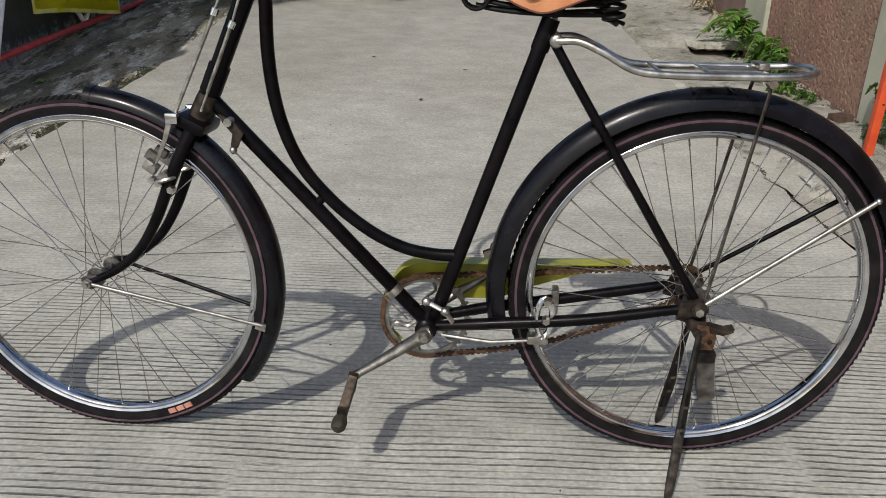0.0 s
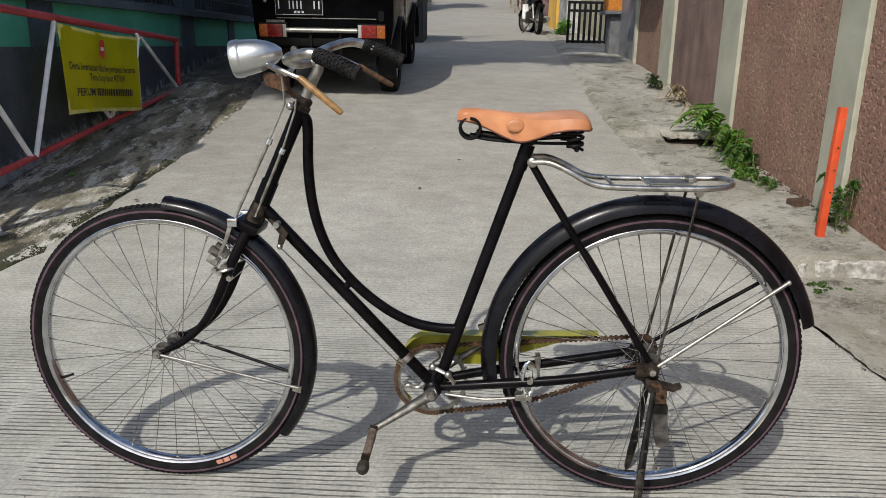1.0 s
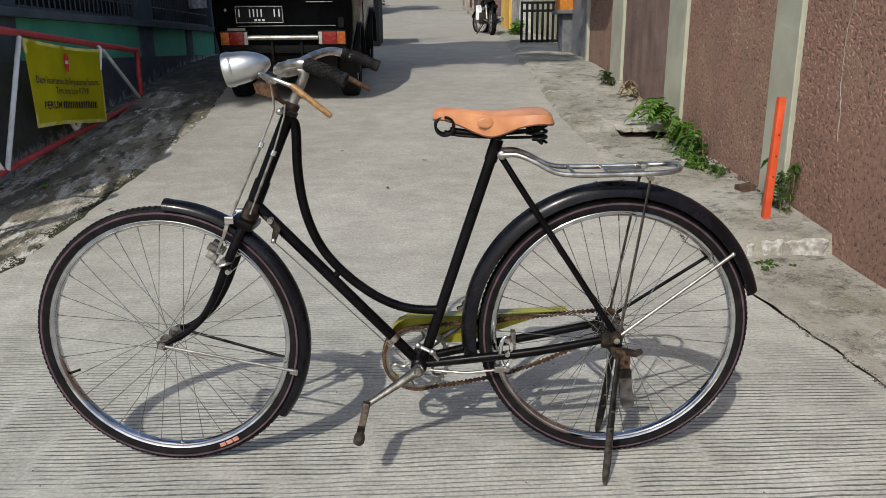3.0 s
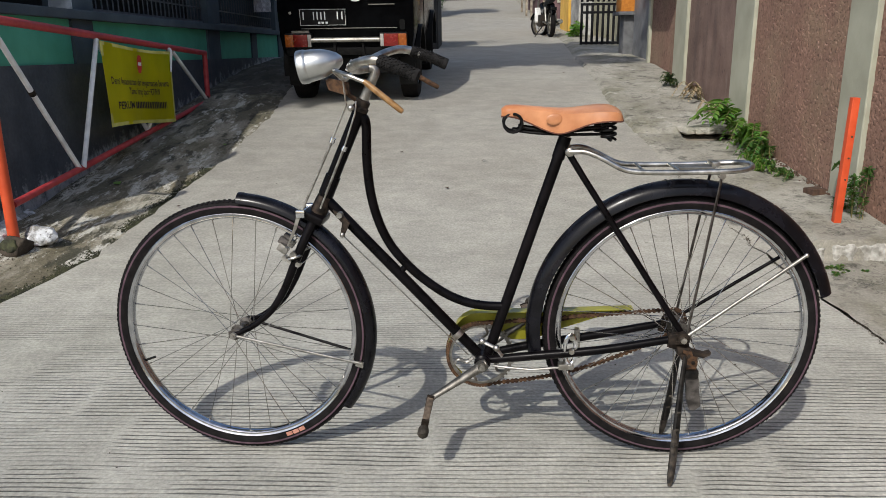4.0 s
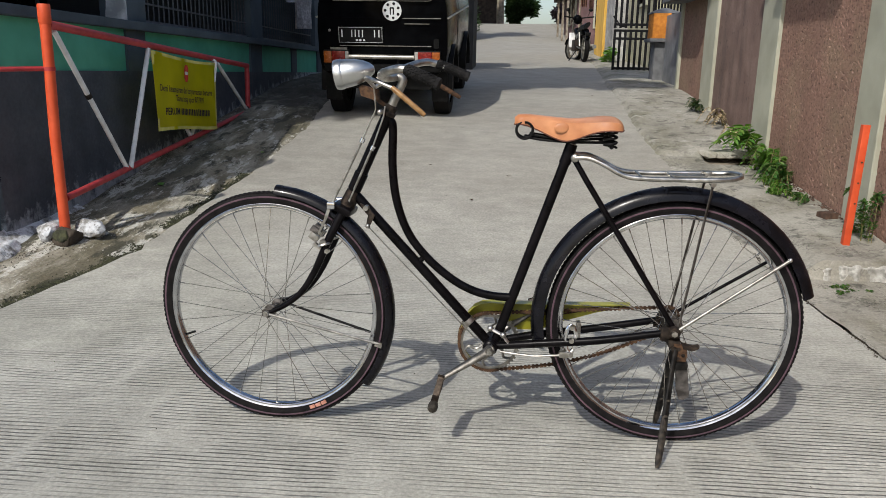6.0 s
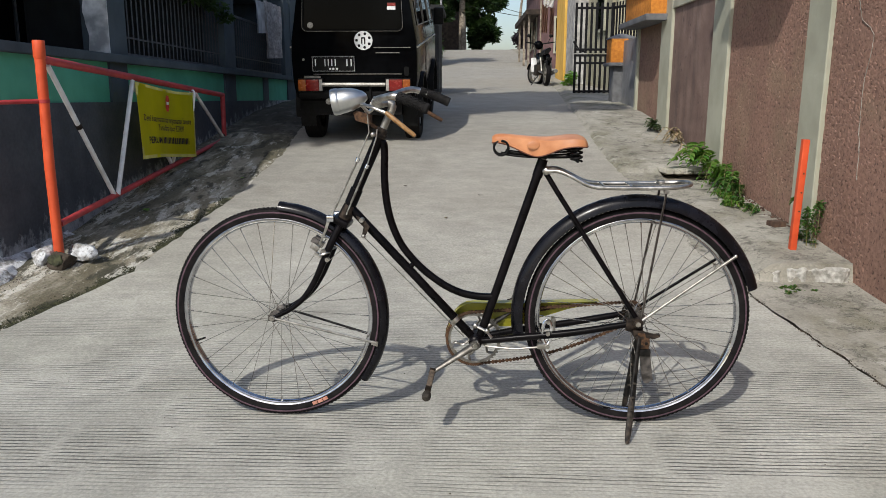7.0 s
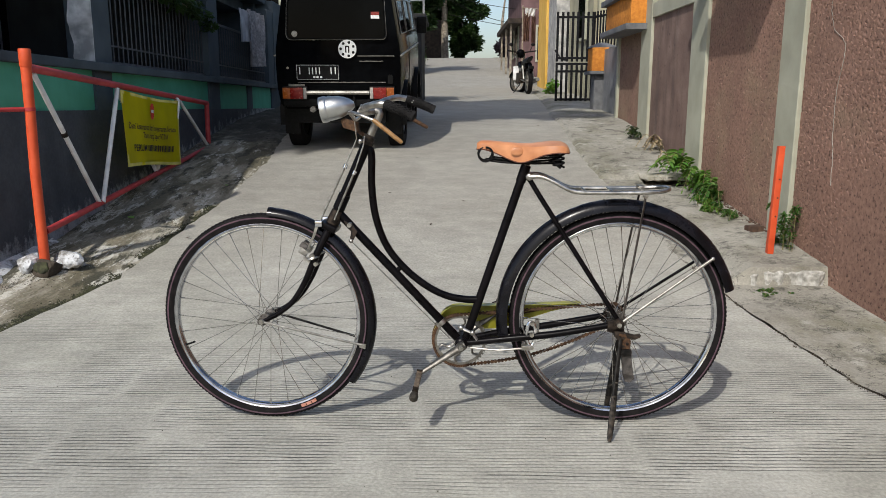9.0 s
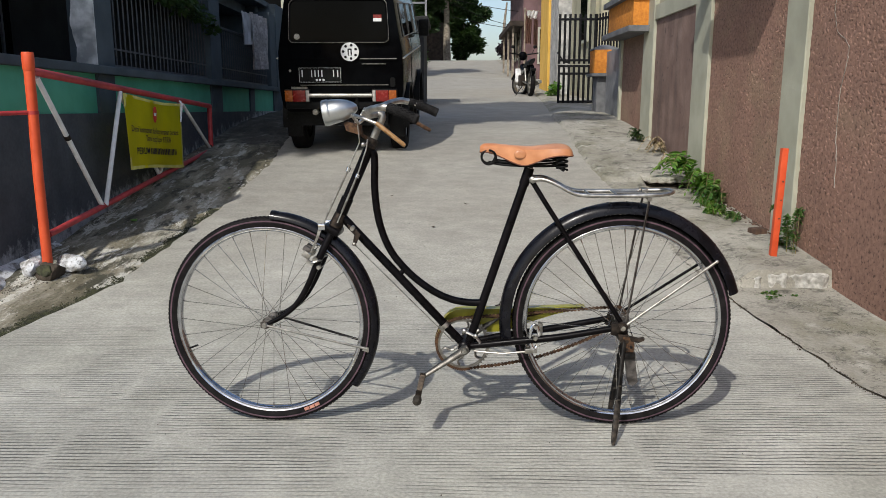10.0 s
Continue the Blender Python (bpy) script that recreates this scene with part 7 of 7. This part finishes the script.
# ---- planter boxes, gate and houses up the lane on the right ----
pb = thing("planter_box", (2.06, 6.12, 1.80), "orange plaster planter box with grey ledges on the wall", "planter")
part("planter_body", box(BM(), (-0.06, 0.0, 0.08), (0.16, 1.35, 0.40), 0.01), M["orange"], pb)
part("lower_ledge", box(BM(), (-0.12, -0.06, 0.02), (0.16, 1.42, 0.085), 0.006), M["ledge"], pb)
part("upper_ledge", box(BM(), (-0.12, -0.06, 0.395), (0.16, 1.42, 0.46), 0.006), M["ledge"], pb)
fern("spiky_plant", (2.08, 6.7, 2.24), 16, 0.55, "spiky green plant in the orange planter", 31)
fern("spiky_plant", (2.08, 7.2, 2.24), 12, 0.45, "spiky green plant in the orange planter", 32, "leafdark")
setting("wall_upper_right", box(BM(), (2.22, 4.3, 2.07), (2.34, 7.3, 3.0)), M["palehouse"], "pale painted upper wall behind the planter", "wall")
for k in range(4):
    setting("upper_rib", box(BM(), (2.17, 4.42 + 0.30 * k, 2.07), (2.22, 4.50 + 0.30 * k, 3.0)), M["cream"], "cream upright rib over the wall beam", "rib")
setting("roof_eave_right", box(BM(), (1.78, 2.16, 2.44), (2.5, 3.32, 2.52)), M["ledge"], "concrete eave slab over the boundary wall", "eave")
setting("eave_lamp_box", box(BM(), (2.0, 4.0, 2.0), (2.14, 4.2, 2.06), 0.004), M["ledge"], "grey slab end under the eave", "eave")
setting("grey_wall_right", box(BM(), (2.24, 7.35, 0.4), (2.40, 8.72, 1.75)), M["zinc"], "grey sheet metal fence panel", "wall")
gp = thing("gate_pillar", (2.22, 8.9, level(8.9) - 0.02), "grey gate pillar with an orange plaster head", "pillar")
part("pillar_shaft", box(BM(), (-0.10, -0.12, -0.1), (0.09, 0.18, 0.58), 0.008), M["ledge"], gp)
part("pillar_head", box(BM(), (-0.15, -0.16, 0.60), (0.09, 0.22, 0.93), 0.01), M["orange"], gp)
part("head_base", box(BM(), (-0.19, -0.20, 0.555), (0.11, 0.26, 0.60), 0.006), M["ledge"], gp)
part("head_cap", lathe(BM(), [(0.0, 1.01), (0.08, 1.00), (0.24, 0.955), (0.255, 0.93), (0.0, 0.93)], axis="z", seg=4), M["ledge"], gp, smooth=False).matrix_basis = pose(0.015, 0.03, 0, 0, 0, 45)
leafgate = thing("metal_gate", (1.90, 11.4, level(11.4) + 0.0), "black upright-bar metal gate standing ajar", "gate")
for z in (0.06, 0.55, 0.68, 0.78, 1.48):
    part("gate_rail", box(BM(), (0.0, -0.012, z - 0.02), (0.66, 0.012, z + 0.02), 0.003), M["gateblack"], leafgate)
for k in range(8):
    x = 0.02 + 0.089 * k
    part("gate_bar", box(BM(), (x - 0.021, -0.01, 0.0), (x + 0.021, 0.01, 0.66), 0.003), M["gateblack"], leafgate)
    part("gate_bar", box(BM(), (x - 0.021, -0.01, 0.72), (x + 0.021, 0.01, 1.57), 0.003), M["gateblack"], leafgate)
part("gate_brace", tube(BM(), [(-0.02, 0, 0.92), (0.10, 0, 0.76), (0.20, 0, 0.74)], 0.014, 8), M["gateblack"], leafgate)
lg2 = thing("metal_gate", (2.56, 11.4, level(11.4)), "black metal gate leaf folded back along the drive", "gate", turn=-70)
for z in (0.06, 0.68, 1.48):
    part("gate_rail", box(BM(), (0.0, -0.012, z - 0.02), (1.2, 0.012, z + 0.02), 0.003), M["gateblack"], lg2)
for k in range(13):
    x = 0.02 + 0.095 * k
    part("gate_bar", box(BM(), (x - 0.016, -0.01, 0.0), (x + 0.016, 0.01, 1.57), 0.003), M["gateblack"], lg2)


def house_block(name, lo, hi, mat, label, roof=None, windows=(), face="x"):
    h = thing(name, (lo[0], lo[1], lo[2]), label, "house")
    d = [b - a for a, b in zip(lo, hi)]
    part("wall", box(BM(), (0, 0, -1), tuple(d)), M[mat], h, smooth=False)
    if roof:
        bm = BM()
        box(bm, (-0.35, -0.35, d[2]), (d[0] + 0.35, d[1] + 0.35, d[2] + 0.12))
        plate(bm, [(-0.35, d[2] + 0.12), (d[0] + 0.35, d[2] + 0.12), (d[0] / 2, d[2] + 0.9)], -0.3, d[1] + 0.3)
        part("roof", bm, M[roof], h, smooth=False)
    for (u0, u1, z0, z1, f) in windows:
        if f == "x0":
            fr, gl_ = ((-0.05, u0, z0), (0.02, u1, z1)), ((-0.055, u0 + 0.06, z0 + 0.06), (-0.045, u1 - 0.06, z1 - 0.06))
        elif f == "x1":
            fr, gl_ = ((d[0] - 0.02, u0, z0), (d[0] + 0.05, u1, z1)), ((d[0] + 0.045, u0 + 0.06, z0 + 0.06), (d[0] + 0.055, u1 - 0.06, z1 - 0.06))
        else:
            fr, gl_ = ((u0, -0.05, z0), (u1, 0.02, z1)), ((u0 + 0.06, -0.055, z0 + 0.06), (u1 - 0.06, -0.045, z1 - 0.06))
        w = part("window", box(BM(), *fr), M["cream"], h, smooth=False)
        part("pane", box(BM(), *gl_), M["vanglass"], w, smooth=False)
    return h


house_block("pale_house", (2.75, 12.6, 0.9), (7.5, 15.6, 6.0), "palehouse", "pale cream house behind the black gate", None, ((0.5, 1.6, 1.2, 2.6, "y"), (2.2, 3.4, 1.2, 2.6, "y"), (0.6, 1.5, 1.3, 2.5, "x0")))
for x in (2.80, 3.15):
    setting("porch_column", box(BM(), (x, 12.3, 0.8), (x + 0.14, 12.5, 5.0), 0.01), M["palehouse"], "pale porch column behind the gate", "column")
setting("stone_wall_right", box(BM(), (2.47, 15.8, 0.9), (2.85, 17.2, 4.6), 0.02), M["stonewall"], "rough grey stone gable wall", "wall")
setting("yellow_wall_right", box(BM(), (2.42, 17.3, 0.9), (2.95, 19.0, 5.2), 0.01), M["yellow"], "yellow painted house wall", "wall")
weed("verge_weed", (2.3, 15.2, level(15.2)), (0.25, 0.7), 280, 0.11, "green weeds along the wall foot up the lane", 15, "weed", 0.25)
house_block("mauve_house", (2.38, 24, 1.2), (7.5, 30, 5.0), "mauve", "mauve painted house with an overhanging roof", "roof", ((0.6, 1.8, 1.2, 2.4, "x0"), (2.6, 3.8, 1.2, 2.4, "x0"), (0.5, 1.6, 1.0, 2.2, "y")))
setting("house_awning", box(BM(), (1.92, 23.6, 3.42), (2.37, 30, 3.58)), M["darkwood"], "weathered dark awning over the house front", "awning")
for y in (23.8, 26, 28.5):
    setting("awning_post", box(BM(), (2.0, y, 1.2), (2.07, y + 0.07, 3.42)), M["bark"], "thin brown awning post", "post")


def washing(name, x0, x1, z0, z1, mat, label):
    """A cloth hung from its top edge, in soft folds."""
    w = thing(name, (x0, 19.15, z0), label, "cloth")
    bm = BM()
    rows = [[bm.verts.new(((x1 - x0) * (u / 10) * (1 - 0.12 * v / 6), 0.03 * math.sin(1.9 * u + 0.4 * v), (z1 - z0) * (1 - v / 6) + 0.02 * math.sin(u * 1.3))) for u in range(11)] for v in range(7)]
    for r, q in zip(rows, rows[1:]):
        for i in range(10):
            bm.faces.new((r[i], r[i + 1], q[i + 1], q[i]))
    bmesh.ops.solidify(bm, geom=bm.faces[:], thickness=0.006)
    part("fabric", bm, mat, w)
    return w


washing("hung_cloth", 2.02, 2.20, 2.55, 3.28, M["roof"], "faded red-brown cloth hung at the house corner")
washing("hung_cloth", 2.06, 2.36, 3.22, 3.42, M["whitepaint"], "white cloth hung at the house corner")
washing("hung_cloth", 2.24, 2.36, 2.50, 3.20, M["roof"], "dull red cloth hung at the house corner")
line = thing("washing_pole", (2.0, 19.18, 0.0), "thin dark pole that carries the washing", "pole")
part("pole_bar", tube(BM(), [(0.0, 0, 3.44), (0.46, 0, 3.40)], 0.014, 6), M["bark"], line)
part("pole_upright", tube(BM(), [(0.01, 0, level(19.18) - 0.05), (0.0, 0, 3.5)], 0.022, 8), M["bark"], line)
house_block("brown_house", (3.4, 33, 2.2), (8, 40, 6.2), "smoothbrown", "brown house far up the lane", "roof", ((1, 2.2, 1.2, 2.4, "x0"), (3.5, 4.8, 1.2, 2.4, "x0")))
house_block("roadside_house", (-8.5, 12.2, 0.8), (-2.7, 18.5, 4.6), "mauve", "mauve house beyond the van", "roof", ((0.8, 2.0, 1.0, 2.4, "x1"), (3.2, 4.4, 1.0, 2.4, "x1"), (4.2, 5.4, 1.0, 2.4, "y")))
house_block("cream_house", (-9, 30, 1.8), (-3.2, 37, 5.4), "palehouse", "pale house far up the lane", "roof", ((1.0, 2.2, 1.2, 2.4, "x1"), (4.0, 5.2, 1.2, 2.4, "x1")))

# metal carport frame beyond the van
# near-black shed, added only to fill the dark gap beside the van
shed = thing("filler_shed", (-2.7, 11.3, level(11.3)), "near-black shed added to fill the dark gap beside the parked van", "shed")
part("shed_wall", box(BM(), (0.0, 0.0, -0.3), (2.22, 1.6, 1.45), 0.01), M["unlitblack"], shed, smooth=False)
part("shed_roof", box(BM(), (-0.1, -0.1, 1.45), (2.30, 1.7, 1.53), 0.01), M["unlitblack"], shed, smooth=False)
cp_ = thing("ladder_frame", (-0.75, 11.6, level(11.3) + 1.53), "pale metal ladder frame standing on the shed", "frame")
for x in (0.0, 0.30):
    part("upright", box(BM(), (x - 0.018, -0.018, 0), (x + 0.018, 0.018, 2.0)), M["zinc"], cp_, smooth=False)
for z in (0.25, 0.65, 1.05, 1.45, 1.85):
    part("rung", box(BM(), (0, -0.014, z), (0.30, 0.014, z + 0.03)), M["zinc"], cp_, smooth=False)

# ---- parked motorbike ----
mb = thing("motorbike", (1.84, 15.6, level(15.6)), "dark motorbike parked at the lane side", "motorbike", turn=6)
for y in (0.0, 1.22):
    w = new("wheel"); w.parent = mb
    w.matrix_basis = pose(0, y, 0.29, 0, 0, 32 if y else 0)
    part("tyre", lathe(BM(), [(0.23, -0.04), (0.26, -0.052), (0.285, -0.035), (0.292, 0), (0.285, 0.035), (0.26, 0.052), (0.23, 0.04)], axis="x", seg=36), M["tyre"], w)
    part("rim", lathe(BM(), [(0.20, -0.03), (0.235, -0.035), (0.235, 0.035), (0.20, 0.03)], axis="x", seg=30, close=True), M["steel"], w)
    for k in range(6):
        a = k * math.pi / 3
        part("wheel_spoke", cyl(BM(), (0, 0.03 * math.cos(a), 0.03 * math.sin(a)), (0, 0.21 * math.cos(a), 0.21 * math.sin(a)), 0.008, seg=6), M["steel"], w)
    part("hub", cyl(BM(), (-0.06, 0, 0), (0.06, 0, 0), 0.05, seg=14), M["steel"], w)
part("body", tube(BM(), glide([(0, 0.05, 0.66), (0, 0.35, 0.62), (0, 0.65, 0.58), (0, 0.95, 0.70)], 5), 0.09, 12), M["vanblack"], mb)
part("seat", tube(BM(), glide([(0, -0.10, 0.78), (0, 0.2, 0.77), (0, 0.55, 0.74)], 5), 0.10, 12, flat=0.5), M["plastic"], mb)
part("engine", box(BM(), (-0.14, 0.45, 0.25), (0.14, 0.85, 0.5), 0.03), M["grease"], mb)
part("rear_fender", tube(BM(), glide([(0, -0.28, 0.50), (0, -0.1, 0.66), (0, 0.15, 0.68)], 4), 0.06, 10, flat=0.5), M["vanblack"], mb)
part("tail_lamp", box(BM(), (-0.06, -0.30, 0.56), (0.06, -0.24, 0.63), 0.01), M["plastic"], mb)
part("leg_shield", box(BM(), (-0.20, 0.86, 0.33), (-0.06, 0.92, 0.66), 0.02), M["whitepaint"], mb, "white lower fairing")
part("front_fender", lathe(BM(), [(0.32, -0.05), (0.34, 0.0), (0.32, 0.05), (0.31, 0.0)], axis="x", seg=24, arc=(20, 150), close=True), M["vanblack"], mb).matrix_basis = pose(0, 1.22, 0.29, 0, 0, 32)
part("handlebar", tube(BM(), glide([(-0.34, 0.80, 1.02), (-0.15, 0.92, 1.0), (0, 0.95, 0.98), (0.15, 0.92, 1.0), (0.34, 0.80, 1.02)], 4), 0.016, 8), M["plastic"], mb)
part("headlamp_cowl", ball(BM(), (0, 1.0, 0.96), 0.11, 14), M["vanblack"], mb)
for s in (-1, 1):
    part("mirror_stem", tube(BM(), [(s * 0.2, 0.9, 1.0), (s * 0.26, 0.86, 1.15)], 0.007, 6), M["plastic"], mb)
    part("mirror", ball(BM(), (s * 0.27, 0.86, 1.17), 0.055, 10, (1, 0.3, 0.7)), M["plastic"], mb)
    part("fork_leg", cyl(BM(), (s * 0.09, 1.22, 0.29), (s * 0.09, 0.98, 0.95), 0.022, seg=10), M["steel"], mb)
    part("swing_arm", cyl(BM(), (s * 0.09, 0, 0.29), (s * 0.09, 0.5, 0.34), 0.018, seg=8), M["steel"], mb)
    part("shock", cyl(BM(), (s * 0.11, 0.02, 0.33), (s * 0.11, 0.16, 0.64), 0.024, seg=10), M["steel"], mb)
part("muffler", cyl(BM(), (0.17, -0.22, 0.33), (0.17, 0.45, 0.27), 0.045, seg=14), M["steel"], mb)
part("side_stand", tube(BM(), [(-0.10, 0.5, 0.24), (-0.28, 0.45, 0.0)], 0.012, 6), M["plastic"], mb)

# ---- trees ----
def tree(name, at, height, trunk_r, clumps, label, seed, leaves=700, size=0.14, mat="leafdark", limbs=True):
    r = random.Random(seed)
    t = thing(name, at, label, "tree")
    h = height
    trunk = glide([(0, 0, -0.3), (0.06 * r.uniform(-1, 1), 0.06, h * 0.3), (0.12 * r.uniform(-1, 1), 0.1, h * 0.62), (0.15, 0.1, h)], 5)
    part("trunk", tube(BM(), trunk, [trunk_r * (1 - 0.7 * i / (len(trunk) - 1)) for i in range(len(trunk))], 12), M["bark"], t)
    lists = ([], [])
    for c, rad in clumps:
        base = Vector((0.05, 0.05, h * 0.55))
        if limbs:
            part("limb", tube(BM(), glide([base, base.lerp(Vector(c), 0.5) + Vector((0, 0, 0.15)), Vector(c)], 4), [trunk_r * 0.35 * (1 - 0.09 * i) for i in range(9)], 7), M["bark"], t)
        for _ in range(7):
            o = Vector((r.gauss(0, 0.5) * rad[0], r.gauss(0, 0.5) * rad[1], r.gauss(0, 0.5) * rad[2]))
            foliage(lists, Vector(c) + o, [q * r.uniform(0.35, 0.6) for q in rad], leaves // 7, size, r, 0.5, 0.2)
    leaf_part("crown", lists, M[mat], t)
    return t


tree("tree", (-0.35, 45.0, level(45)), 8.5, 0.25, [((0.62, 0.6, 1.0), (0.5, 0.8, 0.8)), ((0.5, 0.8, 2.3), (0.6, 0.9, 0.9)), ((-2.2, 0.6, 1.6), (0.9, 1.0, 1.1)), ((-1.9, 0.8, 3.0), (0.9, 1.0, 1.1)), ((1.35, 0.6, 1.1), (0.75, 1.0, 0.9)), ((1.25, 0.6, 2.4), (0.8, 1.1, 0.9)), ((0.7, 0.5, 3.9), (1.0, 1.3, 1.0)), ((-1.5, 0.4, 3.6), (1.0, 1.4, 1.3)), ((-1.4, 0.3, 1.6), (0.9, 1.2, 1.2)), ((-0.6, 1.4, 5.6), (2.0, 1.6, 1.2)), ((-2.8, 0.4, 5.0), (1.8, 1.6, 1.5)), ((-0.8, 1.3, 1.0), (0.9, 0.8, 1.0)), ((-0.7, 1.2, 3.3), (0.9, 0.8, 1.0)), ((-0.3, 1.4, 4.3), (1.0, 0.9, 0.9)), ((-1.6, 1.2, 4.6), (1.0, 0.9, 1.0))], "leafy tree with a pale trunk at the crest of the lane", 41, 6000, 0.31)
setting("garden_wall", box(BM(), (-4.2, 43.0, 2.4), (-0.55, 43.3, 5.3), 0.03), M["darkwood"], "dark brown timber fence at the crest", "wall")
tree("tree", (-2.3, 26, level(26)), 5.0, 0.2, [((0.5, 0.2, 2.6), (0.9, 0.9, 1.0)), ((-0.4, 0, 3.8), (1.5, 1.2, 1.0)), ((0.8, -0.3, 4.4), (1.2, 1.0, 0.8)), ((0.6, 0.3, 1.2), (0.7, 0.9, 0.9)), ((0.5, 0.3, 0.5), (0.6, 0.8, 0.5))], "dark leafy tree beyond the van", 42, 4600, 0.20)
tree("tree", (3.1, 45, level(45)), 3.4, 0.16, [((0.1, 0, 0.7), (0.5, 0.7, 0.5)), ((0.45, 0, 1.25), (0.55, 0.7, 0.5)), ((0.2, 0, 0.35), (0.6, 0.6, 0.35))], "distant dark purple-leaved tree at the roadside", 44, 2400, 0.22, "leafpurple")
tree("tree", (-3.0, 40.0, level(40)), 5.5, 0.2, [((0.6, 0.0, 3.0), (1.2, 1.2, 1.0)), ((1.5, 0.2, 4.0), (1.1, 1.2, 1.0)), ((0.2, -0.3, 4.6), (1.5, 1.3, 1.0)), ((1.3, -0.4, 5.6), (1.3, 1.2, 0.9)), ((-1.0, 0.0, 3.8), (1.2, 1.0, 1.0)), ((1.6, -0.2, 2.6), (0.7, 0.9, 0.8))], "dark leafy tree that overhangs the timber fence", 47, 4800, 0.30)
# tall garden tree behind the house; its crown shades the lane beyond the van
tree("garden_tree", (-4.56, 1.25, 0.2), 8.0, 0.3, [((-0.5, -2.75, 8.8), (0.8, 0.8, 0.5)), ((-1.3, -2.5, 8.8), (0.8, 0.8, 0.5)), ((-1.4, -1.4, 8.8), (0.9, 0.9, 0.5)), ((-0.4, -1.6, 8.8), (0.9, 0.9, 0.5)), ((-0.6, -0.6, 8.8), (0.9, 0.9, 0.5)), ((0.2, -2.1, 8.8), (0.75, 0.9, 0.5)), ((1.0, -0.9, 8.8), (0.9, 1.0, 0.5)), ((1.7, 0.1, 8.8), (0.9, 0.9, 0.5)), ((2.5, 0.5, 8.8), (0.8, 0.9, 0.5)), ((2.3, 1.6, 8.8), (1.0, 1.0, 0.5)), ((1.2, 1.2, 8.8), (1.0, 1.2, 0.5)), ((2.4, 2.5, 8.8), (1.0, 0.9, 0.5)), ((1.3, 2.4, 8.8), (1.0, 0.9, 0.5)), ((0.4, 0.8, 8.8), (0.9, 1.3, 0.5))], "tall garden tree behind the house", 45, 3000, 0.38)
shrub = thing("roadside_shrub", (-1.9, 30.5, level(30.5)), "dark shrubs under the roadside trees", "shrub")
L = ([], [])
for c, rr in (((0.2, 0, 0.5), (0.5, 0.7, 0.5)), ((-0.6, 0.3, 0.7), (0.7, 0.7, 0.7)), ((0.5, 1.2, 0.4), (0.4, 0.6, 0.4)), ((0.0, 2.4, 0.8), (0.6, 0.6, 0.8))):
    foliage(L, c, rr, 420, 0.13, rng, 0.5)
leaf_part("leaves", L, M["leafdark"], shrub)
part("stem", tube(BM(), [(0, 0.3, -0.1), (0.05, 0.3, 0.5)], 0.03, 8), M["bark"], shrub)

# overhead wires
for za, zb, sag in ((4.55, 4.06, 0.05), (3.93, 3.43, 0.04), (4.42, 3.55, 0.18)):
    tagged(part("overhead_wire", tube(BM(), [(0.0 + 2.9 * k / 10, 26.0, za + (zb - za) * k / 10 - sag * math.sin(math.pi * k / 10)) for k in range(11)], 0.010, 5), M["plastic"]), "thin black overhead wire across the lane", "wire", "overhead wires")
up = thing("utility_pole", (3.0, 27.5, level(27.5)), "thin grey utility pole carrying wires", "pole")
part("pole_shaft", tube(BM(), [(0, 0, -0.3), (0, 0, 5.2)], [0.09, 0.06], 10), M["stonewall"], up)
